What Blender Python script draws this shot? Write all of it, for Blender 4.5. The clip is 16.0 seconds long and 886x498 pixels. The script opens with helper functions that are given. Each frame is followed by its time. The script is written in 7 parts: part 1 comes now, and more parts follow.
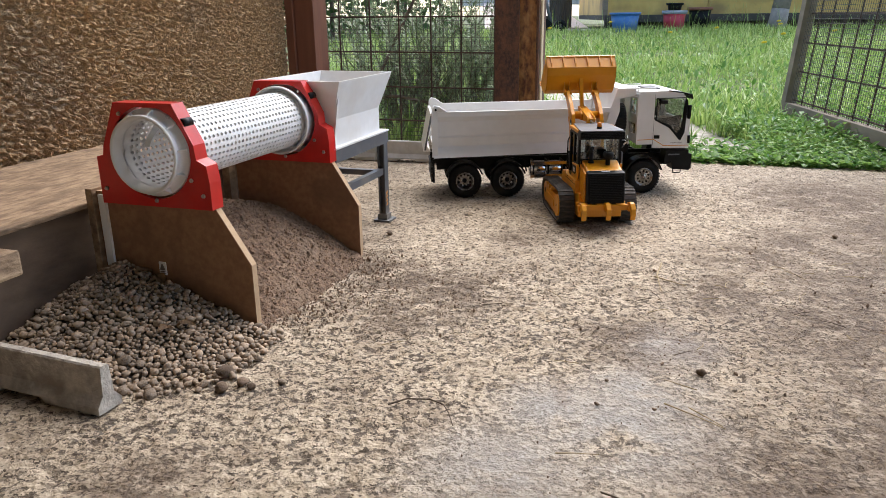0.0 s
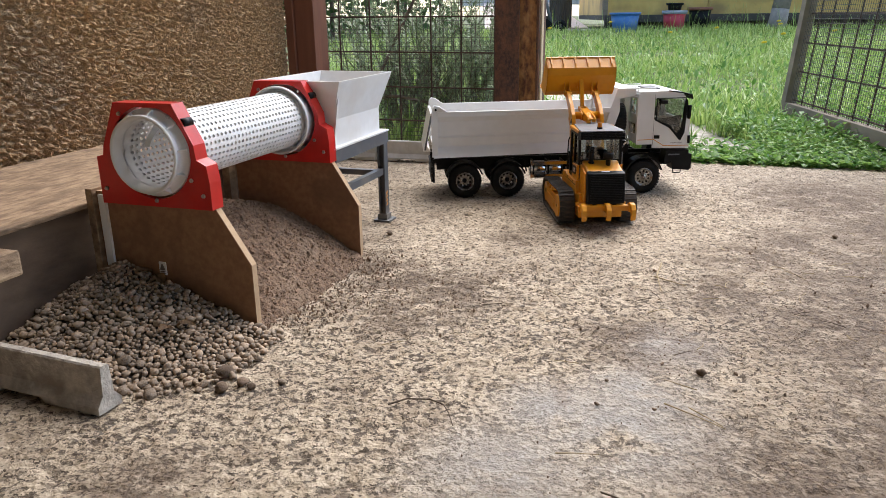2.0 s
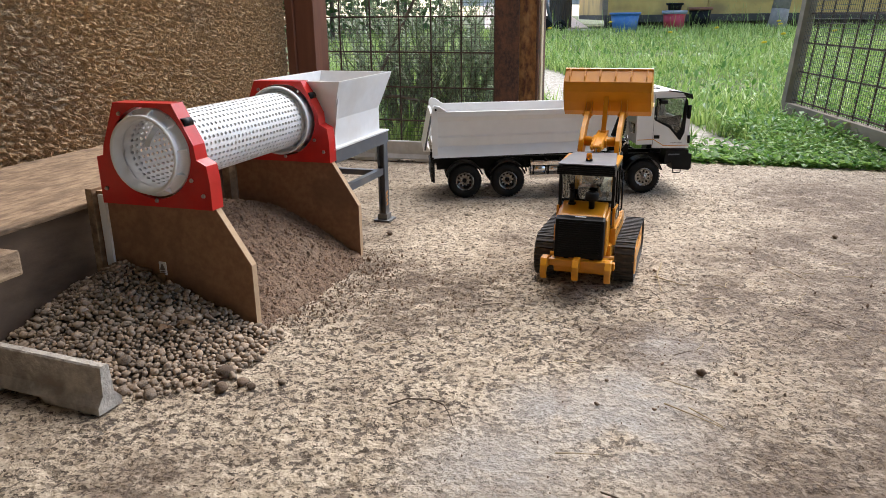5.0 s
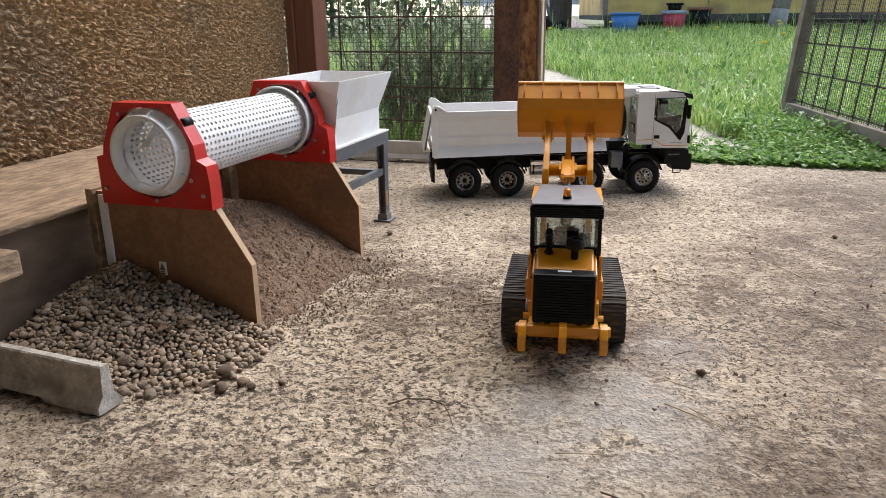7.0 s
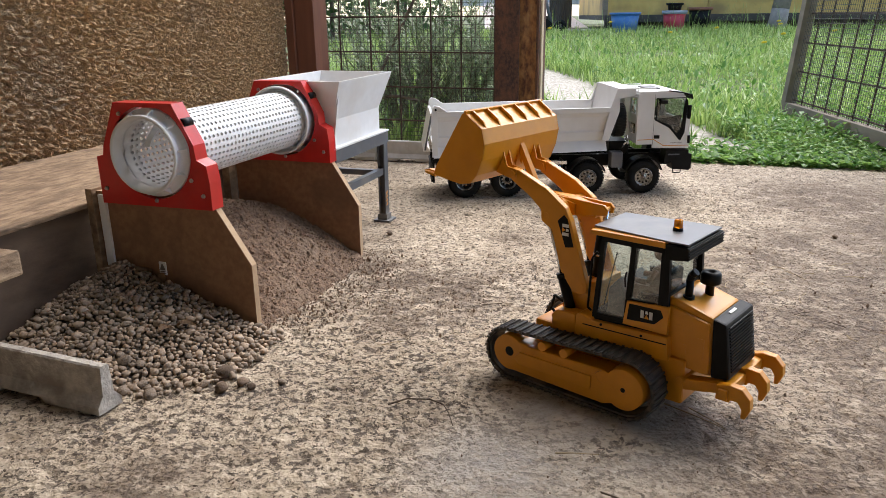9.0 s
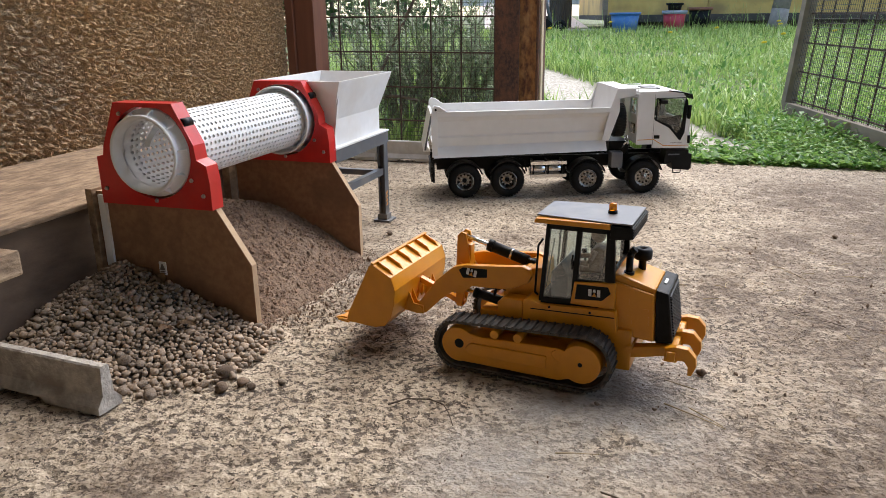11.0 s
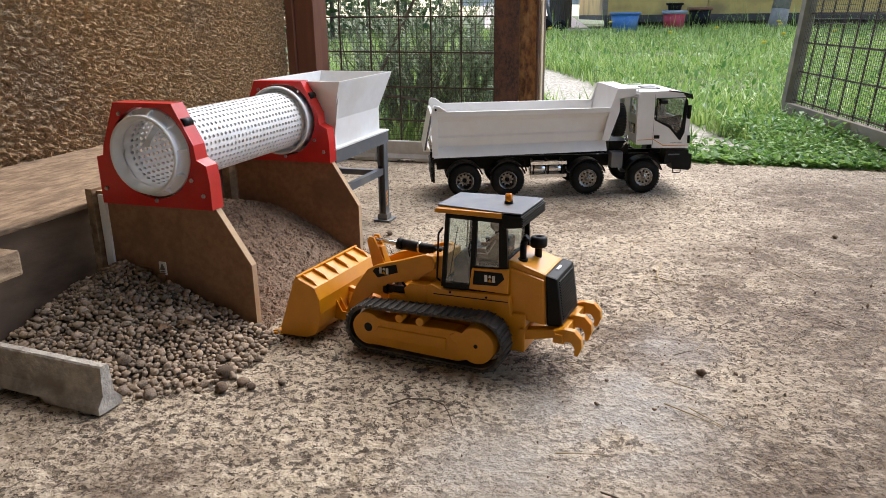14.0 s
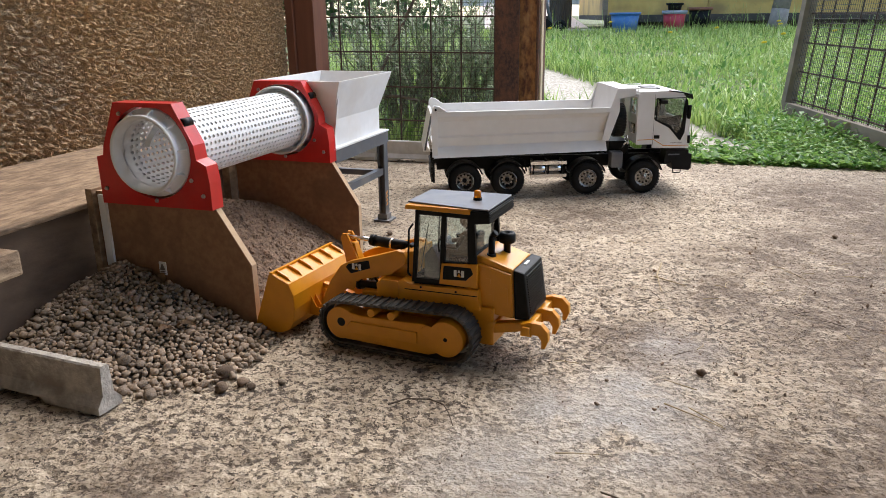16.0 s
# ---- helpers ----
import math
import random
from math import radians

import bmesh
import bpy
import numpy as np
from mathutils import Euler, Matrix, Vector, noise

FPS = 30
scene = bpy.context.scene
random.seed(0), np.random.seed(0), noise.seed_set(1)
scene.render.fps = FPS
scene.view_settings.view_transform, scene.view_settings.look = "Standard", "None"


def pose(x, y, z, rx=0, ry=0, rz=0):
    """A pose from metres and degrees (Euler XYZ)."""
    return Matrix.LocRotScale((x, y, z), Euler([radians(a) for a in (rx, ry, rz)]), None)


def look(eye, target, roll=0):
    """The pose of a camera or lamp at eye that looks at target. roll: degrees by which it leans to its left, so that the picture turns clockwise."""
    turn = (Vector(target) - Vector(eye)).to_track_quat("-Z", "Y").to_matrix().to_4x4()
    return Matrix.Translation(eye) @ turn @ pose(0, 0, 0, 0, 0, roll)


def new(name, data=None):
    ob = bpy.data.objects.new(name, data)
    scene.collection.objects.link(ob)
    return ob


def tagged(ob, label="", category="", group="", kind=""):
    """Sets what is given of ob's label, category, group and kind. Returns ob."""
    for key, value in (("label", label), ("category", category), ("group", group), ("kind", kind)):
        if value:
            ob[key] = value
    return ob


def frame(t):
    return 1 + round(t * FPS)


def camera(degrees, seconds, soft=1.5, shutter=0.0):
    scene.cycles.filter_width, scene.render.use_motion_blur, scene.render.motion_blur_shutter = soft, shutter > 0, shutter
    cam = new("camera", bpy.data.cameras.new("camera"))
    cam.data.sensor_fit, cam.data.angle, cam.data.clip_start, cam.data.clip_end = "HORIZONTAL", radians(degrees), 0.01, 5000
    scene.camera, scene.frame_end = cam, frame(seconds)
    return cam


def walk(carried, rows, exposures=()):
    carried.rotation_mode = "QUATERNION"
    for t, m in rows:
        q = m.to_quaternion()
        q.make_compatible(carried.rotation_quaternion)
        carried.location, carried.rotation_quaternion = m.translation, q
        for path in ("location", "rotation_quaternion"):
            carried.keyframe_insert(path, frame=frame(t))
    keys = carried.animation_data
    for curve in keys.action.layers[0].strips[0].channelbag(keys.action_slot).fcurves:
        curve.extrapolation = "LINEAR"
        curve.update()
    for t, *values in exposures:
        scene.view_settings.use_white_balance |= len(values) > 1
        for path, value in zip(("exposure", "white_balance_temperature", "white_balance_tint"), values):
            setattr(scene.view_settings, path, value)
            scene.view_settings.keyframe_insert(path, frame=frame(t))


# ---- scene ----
# camera: it stands still
cam = camera(61.415, 16.0, soft=0.4)
EYE, TILT = (0.0, 0.0, 0.4316), radians(17.334)
VIEW = look(EYE, (0.0, math.cos(TILT), 0.4316 - math.sin(TILT)), -0.8)
walk(cam, [(0.0, VIEW), (16.0, VIEW)], exposures=[(0.0, 1.26, 6450, 11), (16.0, 1.26, 6450, 11)])

# sky and a soft high sun
SUN_EL, SUN_AZ = radians(56), radians(32)
world = bpy.data.worlds.new("sky")
scene.world = world
world.use_nodes = True
wt = world.node_tree
sky = wt.nodes.new("ShaderNodeTexSky")
sky.sky_type, sky.sun_disc = "NISHITA", False
sky.sun_elevation, sky.sun_rotation = SUN_EL, SUN_AZ
wt.links.new(sky.outputs[0], wt.nodes["Background"].inputs[0])
wt.nodes["Background"].inputs[1].default_value = 0.15
sun = new("sun", bpy.data.lights.new("sun", "SUN"))
sun.data.energy, sun.data.angle, sun.data.color = 2.6, radians(65), (1.0, 0.95, 0.88)
sun.matrix_world = look((math.sin(SUN_AZ) * 9, math.cos(SUN_AZ) * 9, 9 * math.tan(SUN_EL)), (0, 0, 0))


# ---- materials ----
def pm(name, c1, c2=None, scale=30.0, rough=0.6, metal=0.0, bump=0.0, bscale=None, c3=None, scale3=4.0, amt3=0.35, rvar=0.1, random_tint=0.0, spec=None, trans=0.0, stretch=None, detail=6.0, bdist=0.002):
    """A procedural surface: two colours by fine noise, a third by broad stains, rough variation and bump."""
    m = bpy.data.materials.new(name)
    m.use_nodes = True
    nt = m.node_tree
    N, L = nt.nodes, nt.links
    b = N["Principled BSDF"]
    tc = N.new("ShaderNodeTexCoord")
    vec = tc.outputs["Object"]
    if stretch:
        mp = N.new("ShaderNodeMapping")
        mp.inputs["Scale"].default_value = stretch
        L.new(vec, mp.inputs[0])
        vec = mp.outputs[0]
    c2 = c2 or tuple(0.8 * x for x in c1)
    n1 = N.new("ShaderNodeTexNoise")
    n1.inputs["Scale"].default_value, n1.inputs["Detail"].default_value = scale, detail
    L.new(vec, n1.inputs["Vector"])
    r1 = N.new("ShaderNodeValToRGB")
    r1.color_ramp.elements[0].position, r1.color_ramp.elements[1].position = 0.35, 0.65
    r1.color_ramp.elements[0].color, r1.color_ramp.elements[1].color = (*c2, 1), (*c1, 1)
    L.new(n1.outputs["Fac"], r1.inputs[0])
    col = r1.outputs[0]
    if c3:
        n3 = N.new("ShaderNodeTexNoise")
        n3.inputs["Scale"].default_value, n3.inputs["Detail"].default_value = scale3, 5.0
        L.new(vec, n3.inputs["Vector"])
        r3 = N.new("ShaderNodeValToRGB")
        r3.color_ramp.elements[0].position, r3.color_ramp.elements[1].position = 0.48, 0.68
        r3.color_ramp.elements[0].color, r3.color_ramp.elements[1].color = (0, 0, 0, 1), (amt3, amt3, amt3, 1)
        L.new(n3.outputs["Fac"], r3.inputs[0])
        mx = N.new("ShaderNodeMix")
        mx.data_type = "RGBA"
        L.new(r3.outputs[0], mx.inputs[0])
        L.new(col, mx.inputs[6])
        mx.inputs[7].default_value = (*c3, 1)
        col = mx.outputs[2]
    if random_tint:
        oi = N.new("ShaderNodeObjectInfo")
        hs = N.new("ShaderNodeHueSaturation")
        mr = N.new("ShaderNodeMapRange")
        mr.inputs["To Min"].default_value, mr.inputs["To Max"].default_value = 1 - random_tint, 1 + random_tint
        L.new(oi.outputs["Random"], mr.inputs["Value"])
        L.new(mr.outputs[0], hs.inputs["Value"])
        L.new(col, hs.inputs["Color"])
        col = hs.outputs[0]
    L.new(col, b.inputs["Base Color"])
    rr = N.new("ShaderNodeMapRange")
    rr.inputs["To Min"].default_value, rr.inputs["To Max"].default_value = max(0.02, rough - rvar), min(1.0, rough + rvar)
    L.new(n1.outputs["Fac"], rr.inputs["Value"])
    L.new(rr.outputs[0], b.inputs["Roughness"])
    b.inputs["Metallic"].default_value = metal
    if spec is not None:
        b.inputs["Specular IOR Level"].default_value = spec
    if trans:
        b.inputs["Transmission Weight"].default_value = trans
    if bump:
        nb = N.new("ShaderNodeTexNoise")
        nb.inputs["Scale"].default_value, nb.inputs["Detail"].default_value = bscale or scale * 2, 8.0
        L.new(vec, nb.inputs["Vector"])
        bp = N.new("ShaderNodeBump")
        bp.inputs["Strength"].default_value, bp.inputs["Distance"].default_value = bump, bdist
        L.new(nb.outputs["Fac"], bp.inputs["Height"])
        L.new(bp.outputs[0], b.inputs["Normal"])
    return m


def island_leaf(name, c1, c2, rough=0.5, yellow=None):
    """Leaves: colour varied leaf by leaf, some light through the blade."""
    m = bpy.data.materials.new(name)
    m.use_nodes = True
    N, L = m.node_tree.nodes, m.node_tree.links
    b = N["Principled BSDF"]
    g = N.new("ShaderNodeNewGeometry")
    r = N.new("ShaderNodeValToRGB")
    r.color_ramp.elements[0].color, r.color_ramp.elements[1].color = (*c1, 1), (*c2, 1)
    if yellow:
        e = r.color_ramp.elements.new(0.965)
        e.color = (*c2, 1)
        r.color_ramp.elements[2].color = (*yellow, 1)
    L.new(g.outputs["Random Per Island"], r.inputs[0])
    L.new(r.outputs[0], b.inputs["Base Color"])
    b.inputs["Roughness"].default_value = rough
    tl = N.new("ShaderNodeBsdfTranslucent")
    L.new(r.outputs[0], tl.inputs[0])
    mix = N.new("ShaderNodeMixShader")
    mix.inputs[0].default_value = 0.35
    L.new(b.outputs[0], mix.inputs[1])
    L.new(tl.outputs[0], mix.inputs[2])
    L.new(mix.outputs[0], N["Material Output"].inputs[0])
    return m


def glass_mat(name, tint=(0.9, 0.95, 0.95), mixf=0.12, rough=0.03):
    """Thin clear pane: mostly clear, a little gloss."""
    m = bpy.data.materials.new(name)
    m.use_nodes = True
    N, L = m.node_tree.nodes, m.node_tree.links
    b = N["Principled BSDF"]
    b.inputs["Base Color"].default_value = (*tint, 1)
    b.inputs["Roughness"].default_value = rough
    t = N.new("ShaderNodeBsdfTransparent")
    t.inputs[0].default_value = (*tint, 1)
    gl = N.new("ShaderNodeBsdfGlossy")
    gl.inputs["Roughness"].default_value = rough
    mix = N.new("ShaderNodeMixShader")
    mix.inputs[0].default_value = mixf
    L.new(t.outputs[0], mix.inputs[1])
    L.new(gl.outputs[0], mix.inputs[2])
    L.new(mix.outputs[0], N["Material Output"].inputs[0])
    return m


YELLOW = pm("yellow_plastic", (0.68, 0.275, 0.006), (0.63, 0.25, 0.005), 60, 0.33, bump=0.05, c3=(0.42, 0.22, 0.06), scale3=14, amt3=0.14)
BLACK = pm("black_plastic", (0.009, 0.009, 0.0095), (0.006, 0.006, 0.006), 90, 0.40, bump=0.05, c3=(0.024, 0.021, 0.018), scale3=20, amt3=0.15, spec=0.14)
ROOFGREY = pm("grey_roof_plate", (0.15, 0.155, 0.17), (0.13, 0.135, 0.15), 50, 0.42, c3=(0.4, 0.36, 0.3), scale3=18, amt3=0.3)
RUBBER = pm("tyre_rubber", (0.012, 0.0115, 0.011), (0.008, 0.008, 0.0075), 120, 0.75, bump=0.15, c3=(0.05, 0.04, 0.03), scale3=25, amt3=0.35, spec=0.2)
TRACKM = pm("track_rubber", (0.055, 0.048, 0.042), (0.03, 0.027, 0.025), 120, 0.65, bump=0.15, c3=(0.2, 0.15, 0.1), scale3=35, amt3=0.6)
WHITE = pm("white_painted_metal", (0.80, 0.79, 0.77), (0.77, 0.76, 0.74), 40, 0.35, c3=(0.6, 0.55, 0.48), scale3=9, amt3=0.3)
WPLAST = pm("white_printed_plastic", (0.82, 0.82, 0.82), (0.78, 0.78, 0.78), 60, 0.38, bump=0.04, c3=(0.62, 0.55, 0.46), scale3=10, amt3=0.28)
RED = pm("red_printed_plastic", (0.56, 0.012, 0.008), (0.48, 0.010, 0.007), 50, 0.35, bump=0.05, c3=(0.38, 0.07, 0.05), scale3=16, amt3=0.25)
MDF = pm("mdf_board", (0.29, 0.155, 0.08), (0.22, 0.112, 0.057), 110, 0.7, bump=0.15, c3=(0.14, 0.078, 0.044), scale3=13, amt3=0.6)
MDFEDGE = pm("mdf_cut_edge", (0.52, 0.36, 0.22), (0.46, 0.31, 0.18), 200, 0.8, bump=0.1, c3=(0.35, 0.22, 0.13), scale3=12, amt3=0.4)
STEELGREY = pm("grey_painted_steel", (0.115, 0.12, 0.13), (0.10, 0.105, 0.115), 60, 0.42, c3=(0.3, 0.27, 0.22), scale3=20, amt3=0.4)
CHROME = pm("polished_metal", (0.75, 0.75, 0.76), (0.68, 0.68, 0.69), 80, 0.16, metal=1.0, rvar=0.06)
RIMM = pm("dull_chrome", (0.36, 0.35, 0.34), (0.28, 0.27, 0.26), 90, 0.28, metal=1.0, rvar=0.08, c3=(0.22, 0.19, 0.15), scale3=60, amt3=0.5)
SCREWM = pm("screw_metal", (0.45, 0.44, 0.42), (0.35, 0.34, 0.33), 80, 0.35, metal=1.0)
CONCRETE = pm("cast_concrete", (0.56, 0.51, 0.44), (0.40, 0.36, 0.31), 90, 0.85, bump=0.8, bscale=130, c3=(0.24, 0.20, 0.165), scale3=26, amt3=0.75, bdist=0.004)
RUST = pm("rusted_steel", (0.125, 0.058, 0.036), (0.04, 0.022, 0.018), 150, 0.75, bump=0.8, bscale=220, c3=(0.20, 0.085, 0.042), scale3=28, amt3=0.7, stretch=(1, 1, 0.7))
RUSTFLAKE = pm("flaking_orange_rust", (0.40, 0.19, 0.065), (0.11, 0.042, 0.024), 85, 0.85, bump=0.8, bscale=160, c3=(0.52, 0.30, 0.12), scale3=40, amt3=0.7, stretch=(1, 1, 0.55))
RUSTWIRE = pm("rusty_wire", (0.085, 0.045, 0.03), (0.05, 0.03, 0.022), 60, 0.8, bump=0.2)
FINEWIRE = pm("dull_fine_wire", (0.10, 0.085, 0.07), (0.07, 0.06, 0.05), 60, 0.7)
REDWOOD = pm("red_brown_painted_wood", (0.27, 0.105, 0.06), (0.19, 0.07, 0.04), 40, 0.65, bump=0.3, c3=(0.12, 0.05, 0.033), scale3=5, amt3=0.6, stretch=(1, 1, 0.15))
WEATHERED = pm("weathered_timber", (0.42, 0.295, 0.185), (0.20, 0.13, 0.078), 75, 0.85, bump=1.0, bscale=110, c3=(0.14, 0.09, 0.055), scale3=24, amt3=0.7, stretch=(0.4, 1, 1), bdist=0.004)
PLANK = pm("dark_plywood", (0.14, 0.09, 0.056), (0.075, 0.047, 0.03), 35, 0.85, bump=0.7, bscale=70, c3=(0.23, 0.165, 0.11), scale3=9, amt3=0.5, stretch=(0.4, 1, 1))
GREYWOOD = pm("grey_weathered_wood", (0.25, 0.20, 0.14), (0.17, 0.135, 0.095), 18, 0.85, bump=0.3, c3=(0.31, 0.26, 0.19), scale3=5, amt3=0.5, stretch=(0.25, 1, 1))
PALELATH = pm("pale_bare_timber", (0.58, 0.46, 0.32), (0.50, 0.39, 0.26), 30, 0.8, bump=0.2, stretch=(1, 1, 0.2))
GLASS = glass_mat("clear_pane")
DARKGLASS = glass_mat("truck_pane", (0.72, 0.76, 0.76), 0.1)
AMBER = pm("amber_lens", (0.85, 0.30, 0.01), (0.75, 0.24, 0.01), 60, 0.15, trans=0.5)
REFLECT = pm("amber_reflector", (0.72, 0.30, 0.05), (0.6, 0.24, 0.04), 100, 0.35)
TOYTAN = pm("tan_toy_plastic", (0.34, 0.21, 0.13), (0.27, 0.16, 0.10), 90, 0.5)
DECALW = pm("white_print", (0.72, 0.72, 0.70), (0.66, 0.66, 0.64), 120, 0.45)
DARKPRINT = pm("dark_print", (0.16, 0.13, 0.11), (0.14, 0.11, 0.1), 120, 0.5)


# ---- mesh helpers ----
def box(bm, x0, x1, y0, y1, z0, z1, bev=0.0):
    g = bmesh.ops.create_cube(bm, size=1.0)["verts"]
    for v in g:
        v.co = Vector((x0 + (v.co.x + 0.5) * (x1 - x0), y0 + (v.co.y + 0.5) * (y1 - y0), z0 + (v.co.z + 0.5) * (z1 - z0)))
    if bev:
        ed = list({e for v in g for e in v.link_edges})
        bmesh.ops.bevel(bm, geom=ed, offset=bev, segments=2, affect="EDGES", profile=0.6)
    return bm


def prism(bm, poly, axis, lo, hi, bev=0.0):
    """A polygon (two coordinates) drawn out along axis x, y or z."""
    def at(p, h):
        return {"x": (h, p[0], p[1]), "y": (p[0], h, p[1]), "z": (p[0], p[1], h)}[axis]
    a = [bm.verts.new(at(p, lo)) for p in poly]
    b = [bm.verts.new(at(p, hi)) for p in poly]
    fs = [bm.faces.new(a), bm.faces.new(b[::-1])]
    n = len(poly)
    for i in range(n):
        fs.append(bm.faces.new((a[i], b[i], b[(i + 1) % n], a[(i + 1) % n])))
    bmesh.ops.recalc_face_normals(bm, faces=fs)
    if bev:
        bmesh.ops.bevel(bm, geom=list({e for f in fs for e in f.edges}), offset=bev, segments=2, affect="EDGES", profile=0.6)
    return bm


def rod(bm, p0, p1, r0, r1=None, n=12, caps=True):
    """A round bar between two points."""
    p0, p1 = Vector(p0), Vector(p1)
    r1 = r0 if r1 is None else r1
    q = (p1 - p0).to_track_quat("Z", "Y").to_matrix()
    rings = []
    for p, r in ((p0, r0), (p1, r1)):
        rings.append([bm.verts.new(p + q @ Vector((r * math.cos(2 * math.pi * i / n), r * math.sin(2 * math.pi * i / n), 0))) for i in range(n)])
    for i in range(n):
        bm.faces.new((rings[0][i], rings[0][(i + 1) % n], rings[1][(i + 1) % n], rings[1][i])).smooth = n > 6
    if caps:
        bm.faces.new(rings[0][::-1])
        bm.faces.new(rings[1])
    return bm


def lathe(bm, prof, origin, axis, n=32, closed=True):
    """Turn a profile of (along, radius) about an axis."""
    o, q = Vector(origin), Vector(axis).to_track_quat("Z", "Y").to_matrix()
    rings = [[bm.verts.new(o + q @ Vector((r * math.cos(2 * math.pi * i / n), r * math.sin(2 * math.pi * i / n), h))) for i in range(n)] for h, r in prof]
    k = len(rings)
    for j in range(k if closed else k - 1):
        a, b = rings[j], rings[(j + 1) % k]
        for i in range(n):
            bm.faces.new((a[i], a[(i + 1) % n], b[(i + 1) % n], b[i])).smooth = True
    return bm


def path_tube(bm, pts, r, n=8, taper=None):
    for i in range(len(pts) - 1):
        ra = r if not taper else r * taper(i / (len(pts) - 1))
        rb = r if not taper else r * taper((i + 1) / (len(pts) - 1))
        rod(bm, pts[i], pts[i + 1], ra, rb, n)
    return bm


def part(name, bm, material, parent=None, label="", flat=True):
    """Link a bmesh as one mesh object, under a thing or a part."""
    me = bpy.data.meshes.new(name)
    bmesh.ops.recalc_face_normals(bm, faces=bm.faces)
    bm.to_mesh(me)
    bm.free()
    me.materials.append(material)
    ob = new(name, me)
    if parent is not None:
        ob.parent = parent
    if label:
        tagged(ob, label)
    return ob


def twin(ob, m=None, parent=None):
    """Another object on the same mesh."""
    o = new(ob.name.split(".")[0], ob.data)
    o.parent = parent if parent is not None else ob.parent
    if m is not None:
        o.matrix_basis = m
    if ob.get("label"):
        o["label"] = ob["label"]
    return o


def thing(name, m, label, category, group="", kind=""):
    ob = new(name)
    ob.empty_display_size = 0.02
    ob.matrix_basis = m
    return tagged(ob, label, category, group, kind)


def solid(name, verts, faces, material, parent=None, label="", smooth=False):
    me = bpy.data.meshes.new(name)
    me.from_pydata(verts, [], faces)
    if smooth:
        me.shade_smooth()
    me.materials.append(material)
    ob = new(name, me)
    ob.parent = parent
    if label:
        tagged(ob, label)
    return ob


B = bmesh.new
SHED = pose(-0.2656, 0.9989, 0, 0, 0, 71.67)
TROMMEL = pose(-0.2714, 0.9955, 0, 0, 0, 71.49)


# ---- the place: floor, ground, walls ----
def slab():
    """Worn, crusted concrete floor with pits and mud, fine in the part in view."""
    xs = np.concatenate([np.linspace(-3.2, -0.75, 12)[:-1], np.arange(-0.75, 1.25, 0.0040), np.linspace(1.25, 3.0, 40)])
    ys = np.concatenate([np.linspace(-2.0, 0.42, 14)[:-1], np.arange(0.42, 1.25, 0.0036), np.arange(1.25, 2.75, 0.0075)])
    inv = SHED.inverted()
    verts = []
    for y in ys:
        for x in xs:
            p = Vector((x, y, 0))
            crust = math.tanh(5.0 * (noise.fractal(p * 46 + Vector((9, 2, 0)), 0.7, 2.1, 4) + 0.22))
            swell = noise.noise(p * 17)
            rough = min(1.0, max(0.15, 0.75 + 0.8 * noise.noise(p * 3.2 + Vector((0, 0, 4)))))
            # smoother, trowelled patches
            for cx, cy, sr in WORN:
                rough *= 1 - 0.8 * math.exp(-((x - cx) ** 2 + (y - cy) ** 2) / (sr * sr))
            verts.append((x, y, rough * (0.0021 * crust + 0.0013 * swell) - 0.0024))
    w = len(xs)
    faces = []
    # the slab ends at the far opening
    far = np.array([(inv @ Vector(v)).x for v in verts])
    for j in range(len(ys) - 1):
        for i in range(w - 1):
            q = (j * w + i, j * w + i + 1, (j + 1) * w + i + 1, (j + 1) * w + i)
            if far[q[0]] < 1.515 + 0.02 * math.sin(q[0] * 12.9):
                faces.append(q)
    ob = solid("floor", verts, faces, SLABM, smooth=True)
    return tagged(ob, "worn dusty concrete floor with pits and dried mud", "floor", kind="structure")


WORN = ((0.19, 0.715, 0.10), (0.24, 0.80, 0.07), (0.31, 0.93, 0.06), (0.06, 0.645, 0.09), (0.13, 0.76, 0.07))


